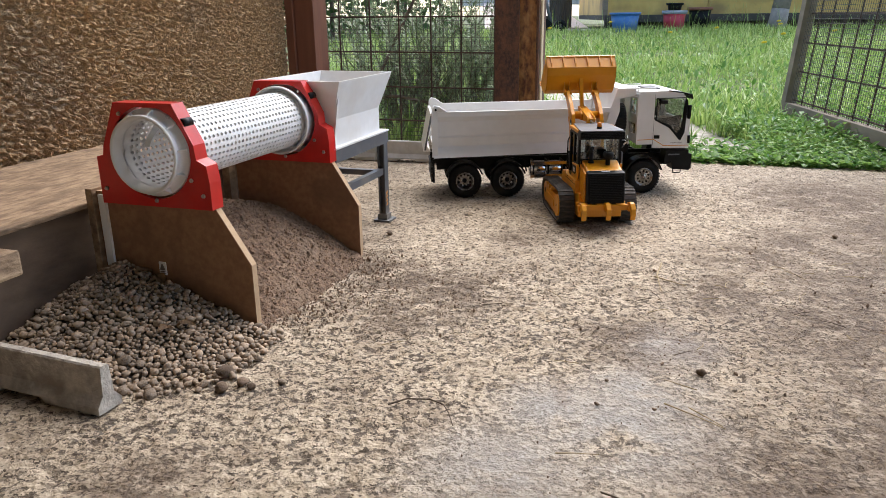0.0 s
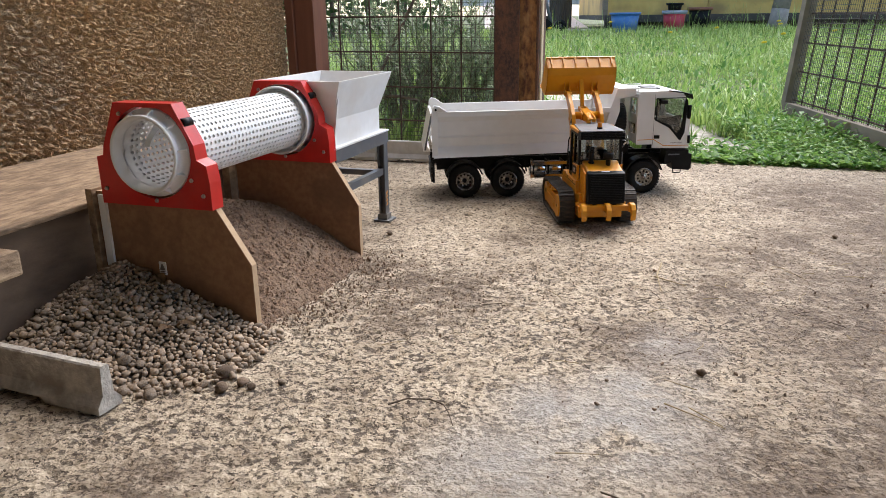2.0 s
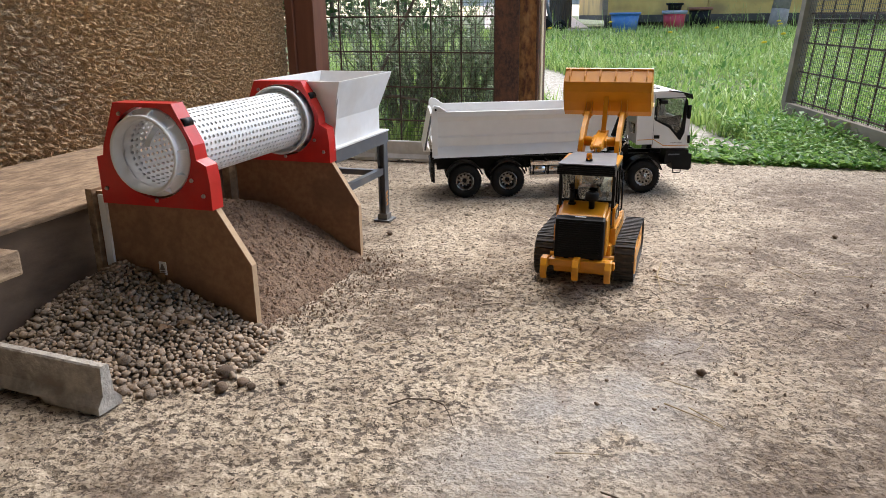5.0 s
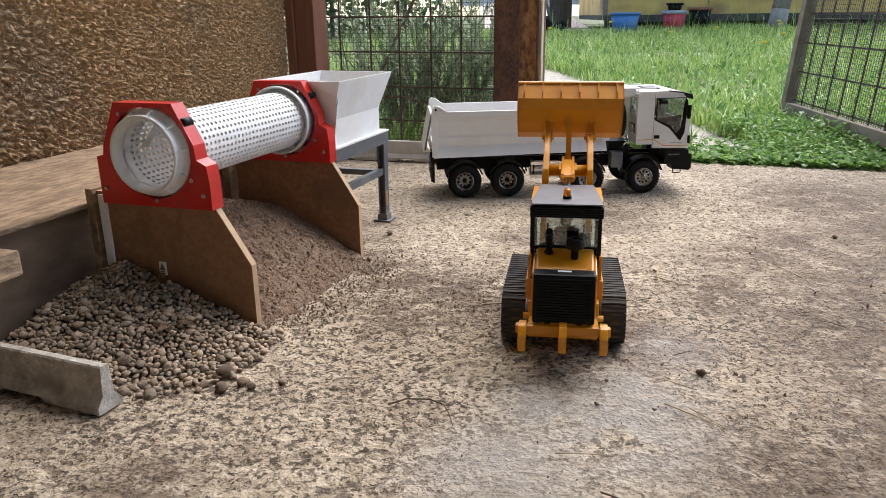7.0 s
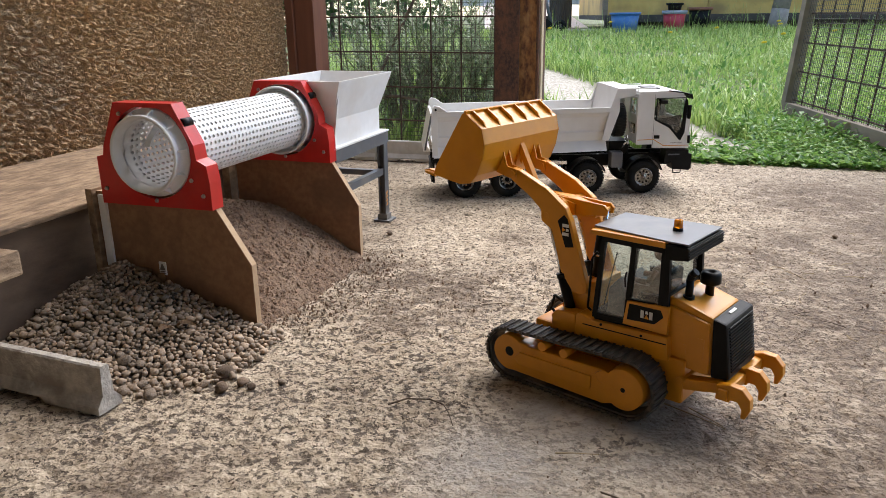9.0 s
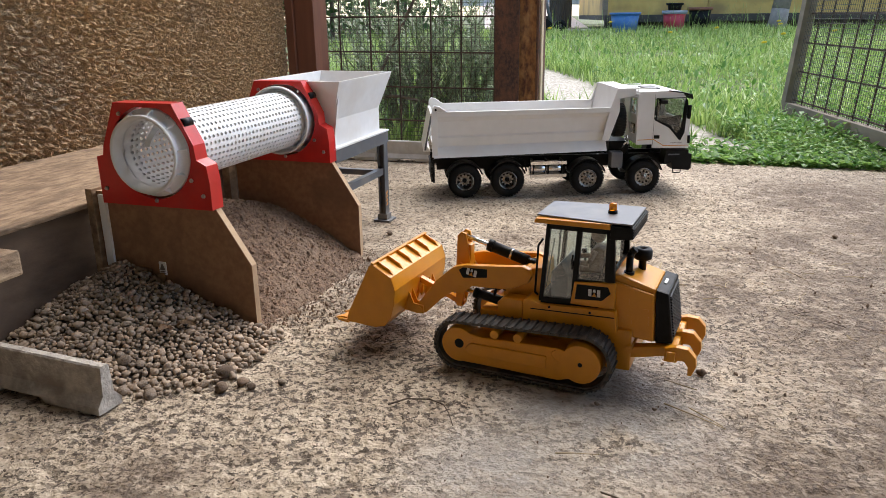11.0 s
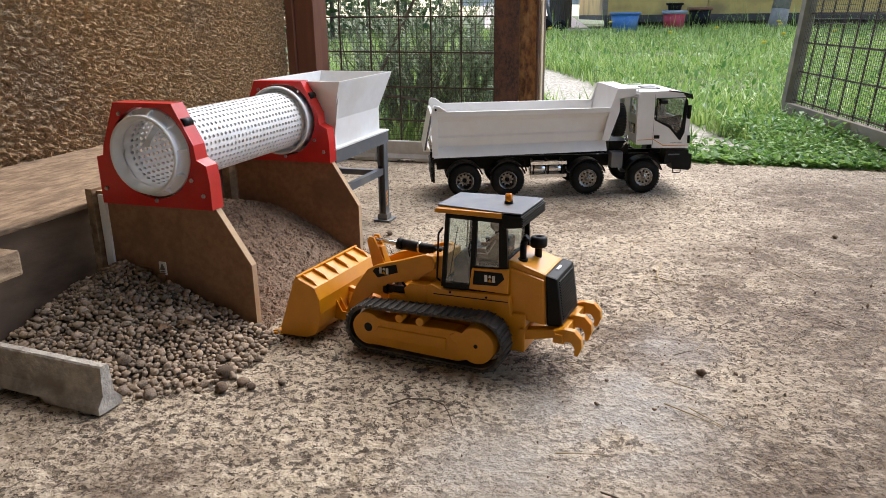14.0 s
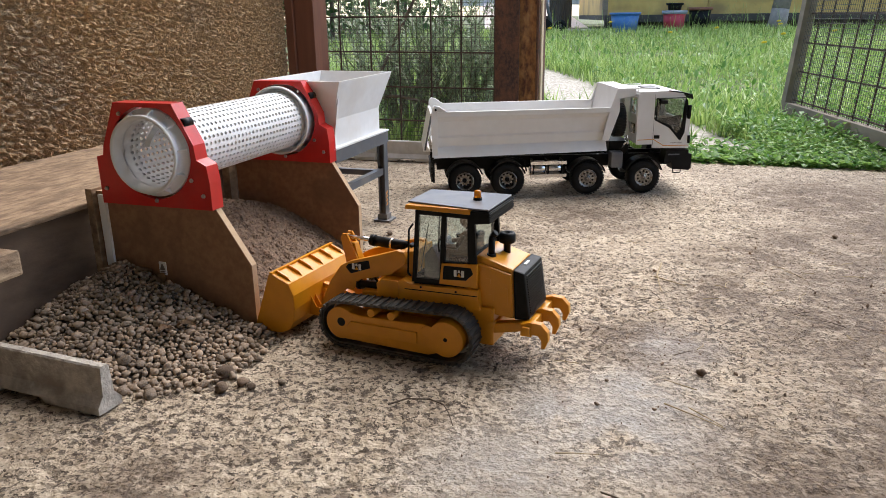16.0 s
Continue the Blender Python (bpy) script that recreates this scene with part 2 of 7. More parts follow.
def slab_material():
    m = pm("worn_concrete", (0.58, 0.478, 0.352), (0.41, 0.325, 0.228), 30, 0.85, bump=1.0, bscale=170, bdist=0.006, detail=10.0)
    N, L = m.node_tree.nodes, m.node_tree.links
    b = N["Principled BSDF"]
    tc = N.new("ShaderNodeTexCoord")
    base = b.inputs["Base Color"].links[0].from_socket

    def blend(fac, c, src, amount=1.0):
        mx = N.new("ShaderNodeMix")
        mx.data_type = "RGBA"
        L.new(fac, mx.inputs[0])
        L.new(src, mx.inputs[6])
        mx.inputs[7].default_value = (*c, 1)
        return mx.outputs[2]

    def noise_mask(scale, lo, hi, detail=8.0, top=1.0, off=0.0, roughn=0.6):
        mp = N.new("ShaderNodeMapping")
        mp.inputs["Location"].default_value = (off, off * 0.7, 0)
        L.new(tc.outputs["Object"], mp.inputs[0])
        n = N.new("ShaderNodeTexNoise")
        n.inputs["Scale"].default_value, n.inputs["Detail"].default_value, n.inputs["Roughness"].default_value = scale, detail, roughn
        L.new(mp.outputs[0], n.inputs["Vector"])
        r = N.new("ShaderNodeMapRange")
        r.inputs["From Min"].default_value, r.inputs["From Max"].default_value, r.inputs["To Max"].default_value = lo, hi, top
        L.new(n.outputs["Fac"], r.inputs["Value"])
        return r.outputs[0]

    def math2(op, x, y):
        n = N.new("ShaderNodeMath")
        n.operation, n.use_clamp = op, True
        for s, v in zip(n.inputs, (x, y)):
            if isinstance(v, (int, float)):
                s.default_value = v
            else:
                L.new(v, s)
        return n.outputs[0]

    def patch(cx, cy, sr, soft=0.6):
        mp = N.new("ShaderNodeVectorMath")
        mp.operation = "DISTANCE"
        L.new(tc.outputs["Object"], mp.inputs[0])
        mp.inputs[1].default_value = (cx, cy, 0)
        r = N.new("ShaderNodeMapRange")
        r.inputs["From Min"].default_value, r.inputs["From Max"].default_value = sr, sr * (1 - soft)
        L.new(mp.outputs["Value"], r.inputs["Value"])
        return r.outputs[0]

    # smooth grey trowelled patches, a little moist
    wet = None
    for cx, cy, sr in WORN:
        q = patch(cx, cy, sr * 1.5, 0.85)
        wet = q if wet is None else math2("MAXIMUM", wet, q)
    wetm = math2("MULTIPLY", wet, noise_mask(9, 0.3, 0.5, 6.0, 1.0, 2.0))
    col = blend(math2("MULTIPLY", wetm, 0.7), (0.30, 0.29, 0.275), base)
    # brownish staining, broad and middling
    col = blend(noise_mask(3.4, 0.46, 0.66, 9.0, 0.45, 3.0), (0.27, 0.20, 0.135), col)
    col = blend(noise_mask(13, 0.52, 0.66, 9.0, 0.6, 9.0, 0.7), (0.25, 0.185, 0.125), col)
    # dark pits and flecks, in drifts, fewer where the face was trowelled
    drift = noise_mask(5.0, 0.30, 0.52, 4.0, 1.0, 11.0)
    few = math2("SUBTRACT", 1.0, math2("MULTIPLY", wetm, 0.85))
    pits = math2("MULTIPLY", math2("MULTIPLY", noise_mask(78, 0.535, 0.565, 7.0, 1.0, 1.0, 0.74), drift), few)
    sy = N.new("ShaderNodeSeparateXYZ")
    L.new(tc.outputs["Object"], sy.inputs[0])
    whole = N.new("ShaderNodeMapRange")
    whole.inputs["From Min"].default_value, whole.inputs["From Max"].default_value, whole.inputs["To Min"].default_value, whole.inputs["To Max"].default_value = 1.0, 1.4, 1.0, 0.45
    L.new(sy.outputs["Y"], whole.inputs["Value"])
    pits = math2("MULTIPLY", pits, whole.outputs[0])
    col = blend(math2("MULTIPLY", pits, 0.9), (0.085, 0.06, 0.042), col)
    specks = math2("MULTIPLY", noise_mask(135, 0.57, 0.60, 3.0, 0.9, 5.0), few)
    col = blend(specks, (0.075, 0.053, 0.036), col)
    # darker brown where the surface lies low between the crusts
    sx = N.new("ShaderNodeSeparateXYZ")
    L.new(tc.outputs["Object"], sx.inputs[0])
    lo = N.new("ShaderNodeMapRange")
    lo.inputs["From Min"].default_value, lo.inputs["From Max"].default_value, lo.inputs["To Min"].default_value, lo.inputs["To Max"].default_value = -0.0046, -0.0034, 0.6, 0.0
    L.new(sx.outputs["Z"], lo.inputs["Value"])
    col = blend(math2("MULTIPLY", lo.outputs[0], few), (0.12, 0.086, 0.058), col)
    # spilled soil: patches broken by noise
    soil = None
    for cx, cy, sr in ((-0.03, 1.17, 0.17), (0.72, 1.40, 0.13), (0.27, 0.95, 0.10), (-0.12, 1.3, 0.09), (0.60, 1.02, 0.22), (0.157, 1.457, 0.07), (0.66, 0.80, 0.15), (0.33, 1.60, 0.15), (0.85, 1.05, 0.26), (0.5, 0.66, 0.12), (-0.294, 0.634, 0.07), (0.95, 1.45, 0.2), (0.45, 1.12, 0.12), (0.9, 1.75, 0.2), (0.33, 0.62, 0.10), (0.56, 1.30, 0.12), (-0.05, 1.05, 0.09), (0.76, 1.12, 0.28), (0.78, 0.86, 0.22), (0.58, 0.84, 0.14), (1.0, 1.2, 0.3)):
        q = patch(cx, cy, sr * 1.15, 0.7)
        soil = q if soil is None else math2("MAXIMUM", soil, q)
    br = noise_mask(14, 0.40, 0.54, 10.0, 1.0, 7.0, 0.75)
    soilm = math2("MULTIPLY", soil, br)
    tread = None
    for cx, cy, sr in ((0.85, 0.95, 0.48), (0.95, 1.4, 0.42), (1.0, 1.8, 0.35), (0.55, 0.72, 0.22), (0.45, 0.60, 0.25), (0.62, 0.66, 0.30), (0.30, 0.55, 0.16)):
        q = patch(cx, cy, sr, 0.8)
        tread = q if tread is None else math2("MAXIMUM", tread, q)
    col = blend(math2("MULTIPLY", tread, noise_mask(24, 0.34, 0.56, 9.0, 0.85, 4.0, 0.7)), (0.175, 0.125, 0.083), col)
    col = blend(math2("MULTIPLY", soilm, 0.88), (0.125, 0.085, 0.056), col)
    col = blend(math2("MULTIPLY", soilm, noise_mask(150, 0.52, 0.6, 4.0, 0.5, 2.0)), (0.30, 0.22, 0.15), col)
    L.new(col, b.inputs["Base Color"])
    # the pits are sunk
    bp = N.new("ShaderNodeBump")
    bp.invert = True
    bp.inputs["Strength"].default_value, bp.inputs["Distance"].default_value = 0.9, 0.003
    L.new(math2("MAXIMUM", pits, specks), bp.inputs["Height"])
    L.new(b.inputs["Normal"].links[0].from_socket, bp.inputs["Normal"])
    L.new(bp.outputs[0], b.inputs["Normal"])
    rs = b.inputs["Roughness"].links[0].from_socket
    L.new(math2("SUBTRACT", rs, math2("MULTIPLY", wetm, 0.5)), b.inputs["Roughness"])
    return m


SLABM = slab_material()
slab()


def lawn_height(x, y):
    t = min(1.0, max(0.0, (y - 2.5) / 6.5))
    return -0.012 + 0.25 * t * t * (3 - 2 * t) + 0.006 * noise.noise(Vector((x * 3, y * 3, 0))) + (0.02 * noise.noise(Vector((x, y, 1))) if y > 2.6 else 0)


SOILM = pm("soil_and_gravel", (0.11, 0.13, 0.045), (0.07, 0.075, 0.03), 30, 0.9, bump=0.6, bscale=90, c3=(0.16, 0.17, 0.06), scale3=3, amt3=0.6, bdist=0.006)


def gravel_strip(m):
    """Bare pale gravel along the way out of the shed."""
    N, L = m.node_tree.nodes, m.node_tree.links
    b = N["Principled BSDF"]
    src = b.inputs["Base Color"].links[0].from_socket
    tc = N.new("ShaderNodeTexCoord")
    g = N.new("ShaderNodeTexNoise")
    g.inputs["Scale"].default_value, g.inputs["Detail"].default_value = 60.0, 4.0
    L.new(tc.outputs["Object"], g.inputs["Vector"])
    gr = N.new("ShaderNodeValToRGB")
    gr.color_ramp.elements[0].position, gr.color_ramp.elements[1].position = 0.35, 0.65
    gr.color_ramp.elements[0].color, gr.color_ramp.elements[1].color = (0.26, 0.23, 0.18, 1), (0.52, 0.47, 0.39, 1)
    L.new(g.outputs["Fac"], gr.inputs[0])
    mask = None
    for x, y, r in ((0.95, 2.62, 0.24), (0.86, 2.95, 0.28), (0.78, 3.3, 0.32), (0.73, 3.7, 0.36), (0.68, 4.1, 0.38), (0.62, 4.5, 0.38), (0.56, 4.9, 0.36), (0.46, 5.4, 0.34)):
        d = N.new("ShaderNodeVectorMath")
        d.operation = "DISTANCE"
        d.inputs[1].default_value = (x, y, 0)
        L.new(tc.outputs["Object"], d.inputs[0])
        mr = N.new("ShaderNodeMapRange")
        mr.inputs["From Min"].default_value, mr.inputs["From Max"].default_value = r, r * 0.6
        L.new(d.outputs["Value"], mr.inputs["Value"])
        if mask is None:
            mask = mr.outputs[0]
        else:
            mx = N.new("ShaderNodeMath")
            mx.operation = "MAXIMUM"
            L.new(mask, mx.inputs[0])
            L.new(mr.outputs[0], mx.inputs[1])
            mask = mx.outputs[0]
    mix = N.new("ShaderNodeMix")
    mix.data_type = "RGBA"
    L.new(mask, mix.inputs[0])
    L.new(src, mix.inputs[6])
    L.new(gr.outputs[0], mix.inputs[7])
    L.new(mix.outputs[2], b.inputs["Base Color"])


gravel_strip(SOILM)


def ground():
    xs = np.concatenate([[-70, -30, -12, -6, -3], np.arange(-2, 6.01, 0.16), [8, 12, 30, 70]])
    ys = np.concatenate([[-60, -20, -6, 0, 1.6], np.arange(1.9, 9.6, 0.16), [12, 20, 40, 120]])
    verts = [(x, y, lawn_height(x, y) if y > 1.7 else -0.03) for y in ys for x in xs]
    w = len(xs)
    faces = [(j * w + i, j * w + i + 1, (j + 1) * w + i + 1, (j + 1) * w + i) for j in range(len(ys) - 1) for i in range(w - 1)]
    return tagged(solid("ground", verts, faces, SOILM, smooth=True), "garden soil and gravel under the lawn", "ground", kind="structure")


ground()

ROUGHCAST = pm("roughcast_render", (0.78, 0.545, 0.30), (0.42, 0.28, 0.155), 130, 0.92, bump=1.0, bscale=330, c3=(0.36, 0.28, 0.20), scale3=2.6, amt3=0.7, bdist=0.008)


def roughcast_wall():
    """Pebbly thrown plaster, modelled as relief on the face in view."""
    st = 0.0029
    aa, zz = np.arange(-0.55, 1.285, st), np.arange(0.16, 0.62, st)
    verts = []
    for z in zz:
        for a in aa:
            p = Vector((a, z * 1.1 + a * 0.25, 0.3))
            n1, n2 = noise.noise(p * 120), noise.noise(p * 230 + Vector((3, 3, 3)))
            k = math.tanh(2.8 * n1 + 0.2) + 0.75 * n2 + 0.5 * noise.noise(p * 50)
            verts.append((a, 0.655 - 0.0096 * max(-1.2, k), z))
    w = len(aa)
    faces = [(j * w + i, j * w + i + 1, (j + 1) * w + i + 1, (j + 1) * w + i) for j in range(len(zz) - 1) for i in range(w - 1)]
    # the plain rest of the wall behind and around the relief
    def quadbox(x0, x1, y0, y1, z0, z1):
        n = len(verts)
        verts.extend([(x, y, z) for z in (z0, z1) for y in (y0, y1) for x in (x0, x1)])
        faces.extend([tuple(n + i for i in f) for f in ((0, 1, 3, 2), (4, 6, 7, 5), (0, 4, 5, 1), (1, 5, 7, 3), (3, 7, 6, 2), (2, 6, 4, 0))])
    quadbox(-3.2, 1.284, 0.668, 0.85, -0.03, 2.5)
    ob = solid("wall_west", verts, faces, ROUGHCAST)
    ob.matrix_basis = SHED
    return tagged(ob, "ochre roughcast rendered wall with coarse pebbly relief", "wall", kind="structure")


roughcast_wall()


def struct(name, bm, mat, label, category):
    ob = part(name, bm, mat)
    ob.matrix_basis = SHED
    return tagged(ob, label, category, kind="structure")


# added roof out of view, far edge skewed to light the left floor
TIN = pm("roof_sheet", (0.42, 0.40, 0.37), (0.36, 0.34, 0.31), 12, 0.6, c3=(0.28, 0.2, 0.15), scale3=2, amt3=0.4)
struct("ceiling", prism(B(), [(-2.7, 0.85), (0.30, 0.85), (1.05, -2.6), (-2.7, -2.6)], "z", 2.5, 2.54), TIN, "unseen grey sheet roof, added to shape the light", "ceiling")
# two added walls out of view hold back sky light from behind
struct("unseen_wall_south", box(B(), -2.76, -2.701, -2.6, 0.85, -0.03, 2.5), TIN, "unseen grey sheet back wall, added to cut light from behind", "wall")
struct("unseen_wall_east", box(B(), -2.7, -0.7, -2.66, -2.601, -0.03, 2.5), TIN, "unseen grey sheet side wall, added to cut light from the side", "wall")


# bench along the wall
def bench():
    t = thing("timber_bench", SHED, "low weathered timber platform with a dark plywood front along the wall", "platform")
    bm = B()
    n = 5
    x0, x1 = -1.4, 0.60
    y0, y1 = 0.28, 0.652
    for i in range(1):
        prism(bm, [(x0, y0), (x1, y0), (x1, y1), (x0, y1)], "z", 0.163, 0.172, 0.003)
    part("top_board", bm, WEATHERED, t)
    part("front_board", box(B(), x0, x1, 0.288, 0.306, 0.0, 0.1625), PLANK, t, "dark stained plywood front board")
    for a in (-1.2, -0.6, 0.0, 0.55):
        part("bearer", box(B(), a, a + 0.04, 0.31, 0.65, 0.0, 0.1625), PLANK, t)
    return t


bench()


# ---- trommel screen: drum, frames, boards, hopper ----
DRUM_S, DRUM_Z, DRUM_R = 0.140, 0.2545, 0.0505


def red_frame(bm, a0, a1, hole=0.0655):
    """Bridge-shaped plate with a round hole for the drum."""
    out = [(0.048, 0.178), (0.234, 0.178), (0.234, 0.246), (0.2225, 0.249), (0.2195, 0.262), (0.193, 0.3236), (0.097, 0.3236), (0.068, 0.268), (0.066, 0.248), (0.051, 0.240), (0.048, 0.216), (0.048, 0.206)]
    # sample the outline so that it can be bridged to the hole
    ring_o, ring_i = [], []
    n = len(out)
    for i in range(n):
        p, q = Vector(out[i]), Vector(out[(i + 1) % n])
        k = max(1, int((q - p).length / 0.012))
        for j in range(k):
            w = p.lerp(q, j / k)
            ring_o.append(w)
            d = (w - Vector((DRUM_S, DRUM_Z))).normalized()
            ring_i.append(Vector((DRUM_S, DRUM_Z)) + d * min(hole, (w - Vector((DRUM_S, DRUM_Z))).length - 0.006))
    m = len(ring_o)
    V = [[bm.verts.new((a, p.x, p.y)) for p in r] for a in (a0, a1) for r in (ring_o, ring_i)]
    for i in range(m):
        j = (i + 1) % m
        bm.faces.new((V[0][i], V[0][j], V[1][j], V[1][i]))
        bm.faces.new((V[2][j], V[2][i], V[3][i], V[3][j]))
        bm.faces.new((V[0][j], V[0][i], V[2][i], V[2][j]))
        bm.faces.new((V[1][i], V[1][j], V[3][j], V[3][i]))
    return bm


def drum_shell(bm, a0, a1, r, th, na=104, nh=34):
    """A sheet rolled into a drum, punched with rows of square-round holes."""
    grid = {}
    cell = (a1 - a0) / nh
    rows_ = 34
    seg = 6
    # each cell: a ring of 8 outer points (cell border) and 8 hole points, on two radii
    hole = 0.29
    def P(u, v, rad):
        th_ = 2 * math.pi * v / rows_
        return (a0 + u * cell, DRUM_S + rad * math.cos(th_), DRUM_Z + rad * math.sin(th_))
    verts, faces, idx = [], [], {}
    def vid(u, v, rad):
        key = (round(u, 4), round(v % rows_, 4), round(rad, 5))
        if key not in idx:
            idx[key] = len(verts)
            verts.append(P(u, v, rad))
        return idx[key]
    border = [(0, 0), (0.5, 0), (1, 0), (1, 0.5), (1, 1), (0.5, 1), (0, 1), (0, 0.5)]
    inner = [(0.5 + hole * 1.12 * math.cos(math.pi * (1.25 + 0.25 * k)), 0.5 + hole * math.sin(math.pi * (1.25 + 0.25 * k))) for k in range(8)]
    for i in range(nh):
        for j in range(rows_):
            solid_cell = i < 1 or i > nh - 2
            o = [[vid(i + u, j + v, rad) for u, v in border] for rad in (r, r - th)]
            if solid_cell:
                faces.append(tuple(o[0]))
                faces.append(tuple(o[1][::-1]))
                continue
            q = [[vid(i + u, j + v, rad) for u, v in inner] for rad in (r, r - th)]
            for k in range(8):
                l = (k + 1) % 8
                faces.append((o[0][k], o[0][l], q[0][l], q[0][k]))
                faces.append((o[1][l], o[1][k], q[1][k], q[1][l]))
                faces.append((q[0][k], q[0][l], q[1][l], q[1][k]))
    return verts, faces


def cut_board(name, a0, a1, parent):
    bm = B()
    poly = [(0.0, 0.0), (0.255, 0.0), (0.255, 0.192), (0.0545, 0.192), (0.0545, 0.185), (0.0, 0.0984)]
    prism(bm, poly, "x", a0, a1, 0.0006)
    ob = part(name, bm, MDF, parent)
    ob.data.materials.append(MDFEDGE)
    for f in ob.data.polygons:
        if abs(f.normal.x) < 0.5:
            f.material_index = 1
    return ob


def screw(bm, a, s, z, r=0.0032):
    rod(bm, (a, s, z), (a - 0.0025, s, z), r, r * 0.8, 10)


def trommel():
    t = thing("trommel_screen", TROMMEL, "model trommel screen, white perforated drum in red frames on fibreboard sides", "model machine")
    for a0 in (0.0, 0.362):
        bd = cut_board("side_board", a0 + 0.004, a0 + 0.016, t)
        fr = part("drum_frame", red_frame(B(), a0 - 0.006, a0 + 0.020), RED, t, "glossy red bridge-shaped drum frame")
        for s, z in ((0.185, 0.308), (0.103, 0.306), (0.060, 0.198), (0.139, 0.187), (0.224, 0.2), (0.077, 0.219)):
            bm = B()
            screw(bm, a0 - 0.006, s, z)
            part("screw", bm, SCREWM, fr)
        for s, z in ((0.087, 0.2965), (0.077, 0.207), (0.1935, 0.2985), (0.203, 0.207)):
            bm = B()
            rod(bm, (a0 + (0.004 if z < 0.25 else -0.003), s, z), (a0 + 0.017, s, z), 0.0072, None, 16)
            part("roller", bm, BLACK, fr, "black rubber roller")
    # white strip and rear batten at the back edge of the near board
    part("corner_batten", box(B(), -0.004, 0.02, 0.256, 0.268, 0.0, 0.196, 0.001), WEATHERED, t, "bare pine batten")
    part("seal_strip", box(B(), -0.001, 0.0035, 0.236, 0.249, 0.0, 0.188, 0.0008), WPLAST, t, "white plastic edge strip")
    part("corner_batten", box(B(), 0.343, 0.365, 0.256, 0.272, 0.0, 0.20, 0.001), WEATHERED, t)
    v, f = drum_shell(None, -0.002, 0.348, DRUM_R, 0.0028)
    drum = solid("drum", v, f, WPLAST, t, "white drum punched with rows of round holes")
    # outlet ring with spokes, and inlet ring
    part("drum_ring", lathe(B(), [(-0.022, 0.0548), (-0.0228, 0.0540), (-0.0228, 0.0522), (-0.021, 0.0500), (-0.006, 0.0475), (-0.004, 0.0475), (-0.003, 0.0512), (0.034, 0.0512), (0.034, 0.0620), (-0.003, 0.0622), (-0.004, 0.0615), (-0.004, 0.0538), (-0.018, 0.0538), (-0.0185, 0.0548)], (0, DRUM_S, DRUM_Z), (1, 0, 0), 56), WPLAST, drum)
    for a0, a1, inner in ((0.338, 0.383, 0.052),):
        rg = part("drum_ring", lathe(B(), [(a0, 0.0615), (a0 - 0.001, 0.0608), (a0 - 0.001, 0.0588), (a0 + 0.001, 0.0578), (a0 + 0.022, 0.0555), (a0 + 0.024, inner), (a1, inner), (a1, 0.0605), (a0 + 0.006, 0.0575), (a0 + 0.005, 0.0615)], (0, DRUM_S, DRUM_Z), (1, 0, 0), 56), WPLAST, drum)
    for k in range(10):
        an = 2 * math.pi * (k + 0.3) / 10
        bm = B()
        c, s = math.cos(an), math.sin(an)
        prism(bm, [(-0.0180, 0.0535), (-0.0042, 0.0535), (-0.0042, 0.0612), (-0.0075, 0.0612)], "y", -0.0012, 0.0012)
        ob = part("rib", bm, WPLAST, drum)
        ob.matrix_basis = Matrix.Translation((0, DRUM_S, DRUM_Z)) @ Matrix.Rotation(an, 4, "X")
    # spiral flight inside
    bm = B()
    last = None
    for k in range(61):
        an, a = 2 * math.pi * k / 30, 0.04 + 0.29 * k / 60
        p = [bm.verts.new((a, DRUM_S + r * math.cos(an), DRUM_Z + r * math.sin(an))) for r in (DRUM_R - 0.002, DRUM_R - 0.012)] + [bm.verts.new((a + 0.003, DRUM_S + r * math.cos(an), DRUM_Z + r * math.sin(an))) for r in (DRUM_R - 0.002, DRUM_R - 0.012)]
        if last:
            for i, j in ((0, 1), (1, 3), (3, 2)):
                bm.faces.new((last[i], last[j], p[j], p[i]))
        last = p
    part("spiral_flight", bm, WPLAST, drum)
    # small warning plate on the board
    pl = part("warning_plate", box(B(), 0.0025, 0.0045, 0.146, 0.158, 0.071, 0.091), DECALW, t, "small white warning plate with triangle")
    bm = B()
    prism(bm, [(0.1475, 0.079), (0.1565, 0.079), (0.152, 0.089)], "x", 0.0013, 0.0026)
    part("triangle", bm, DARKPRINT, pl)
    bm = B()
    for z in (0.073, 0.0757):
        box(bm, 0.0013, 0.0026, 0.148, 0.156, z, z + 0.0012)
    part("print_bar", bm, DARKPRINT, pl)
    return t


trommel()


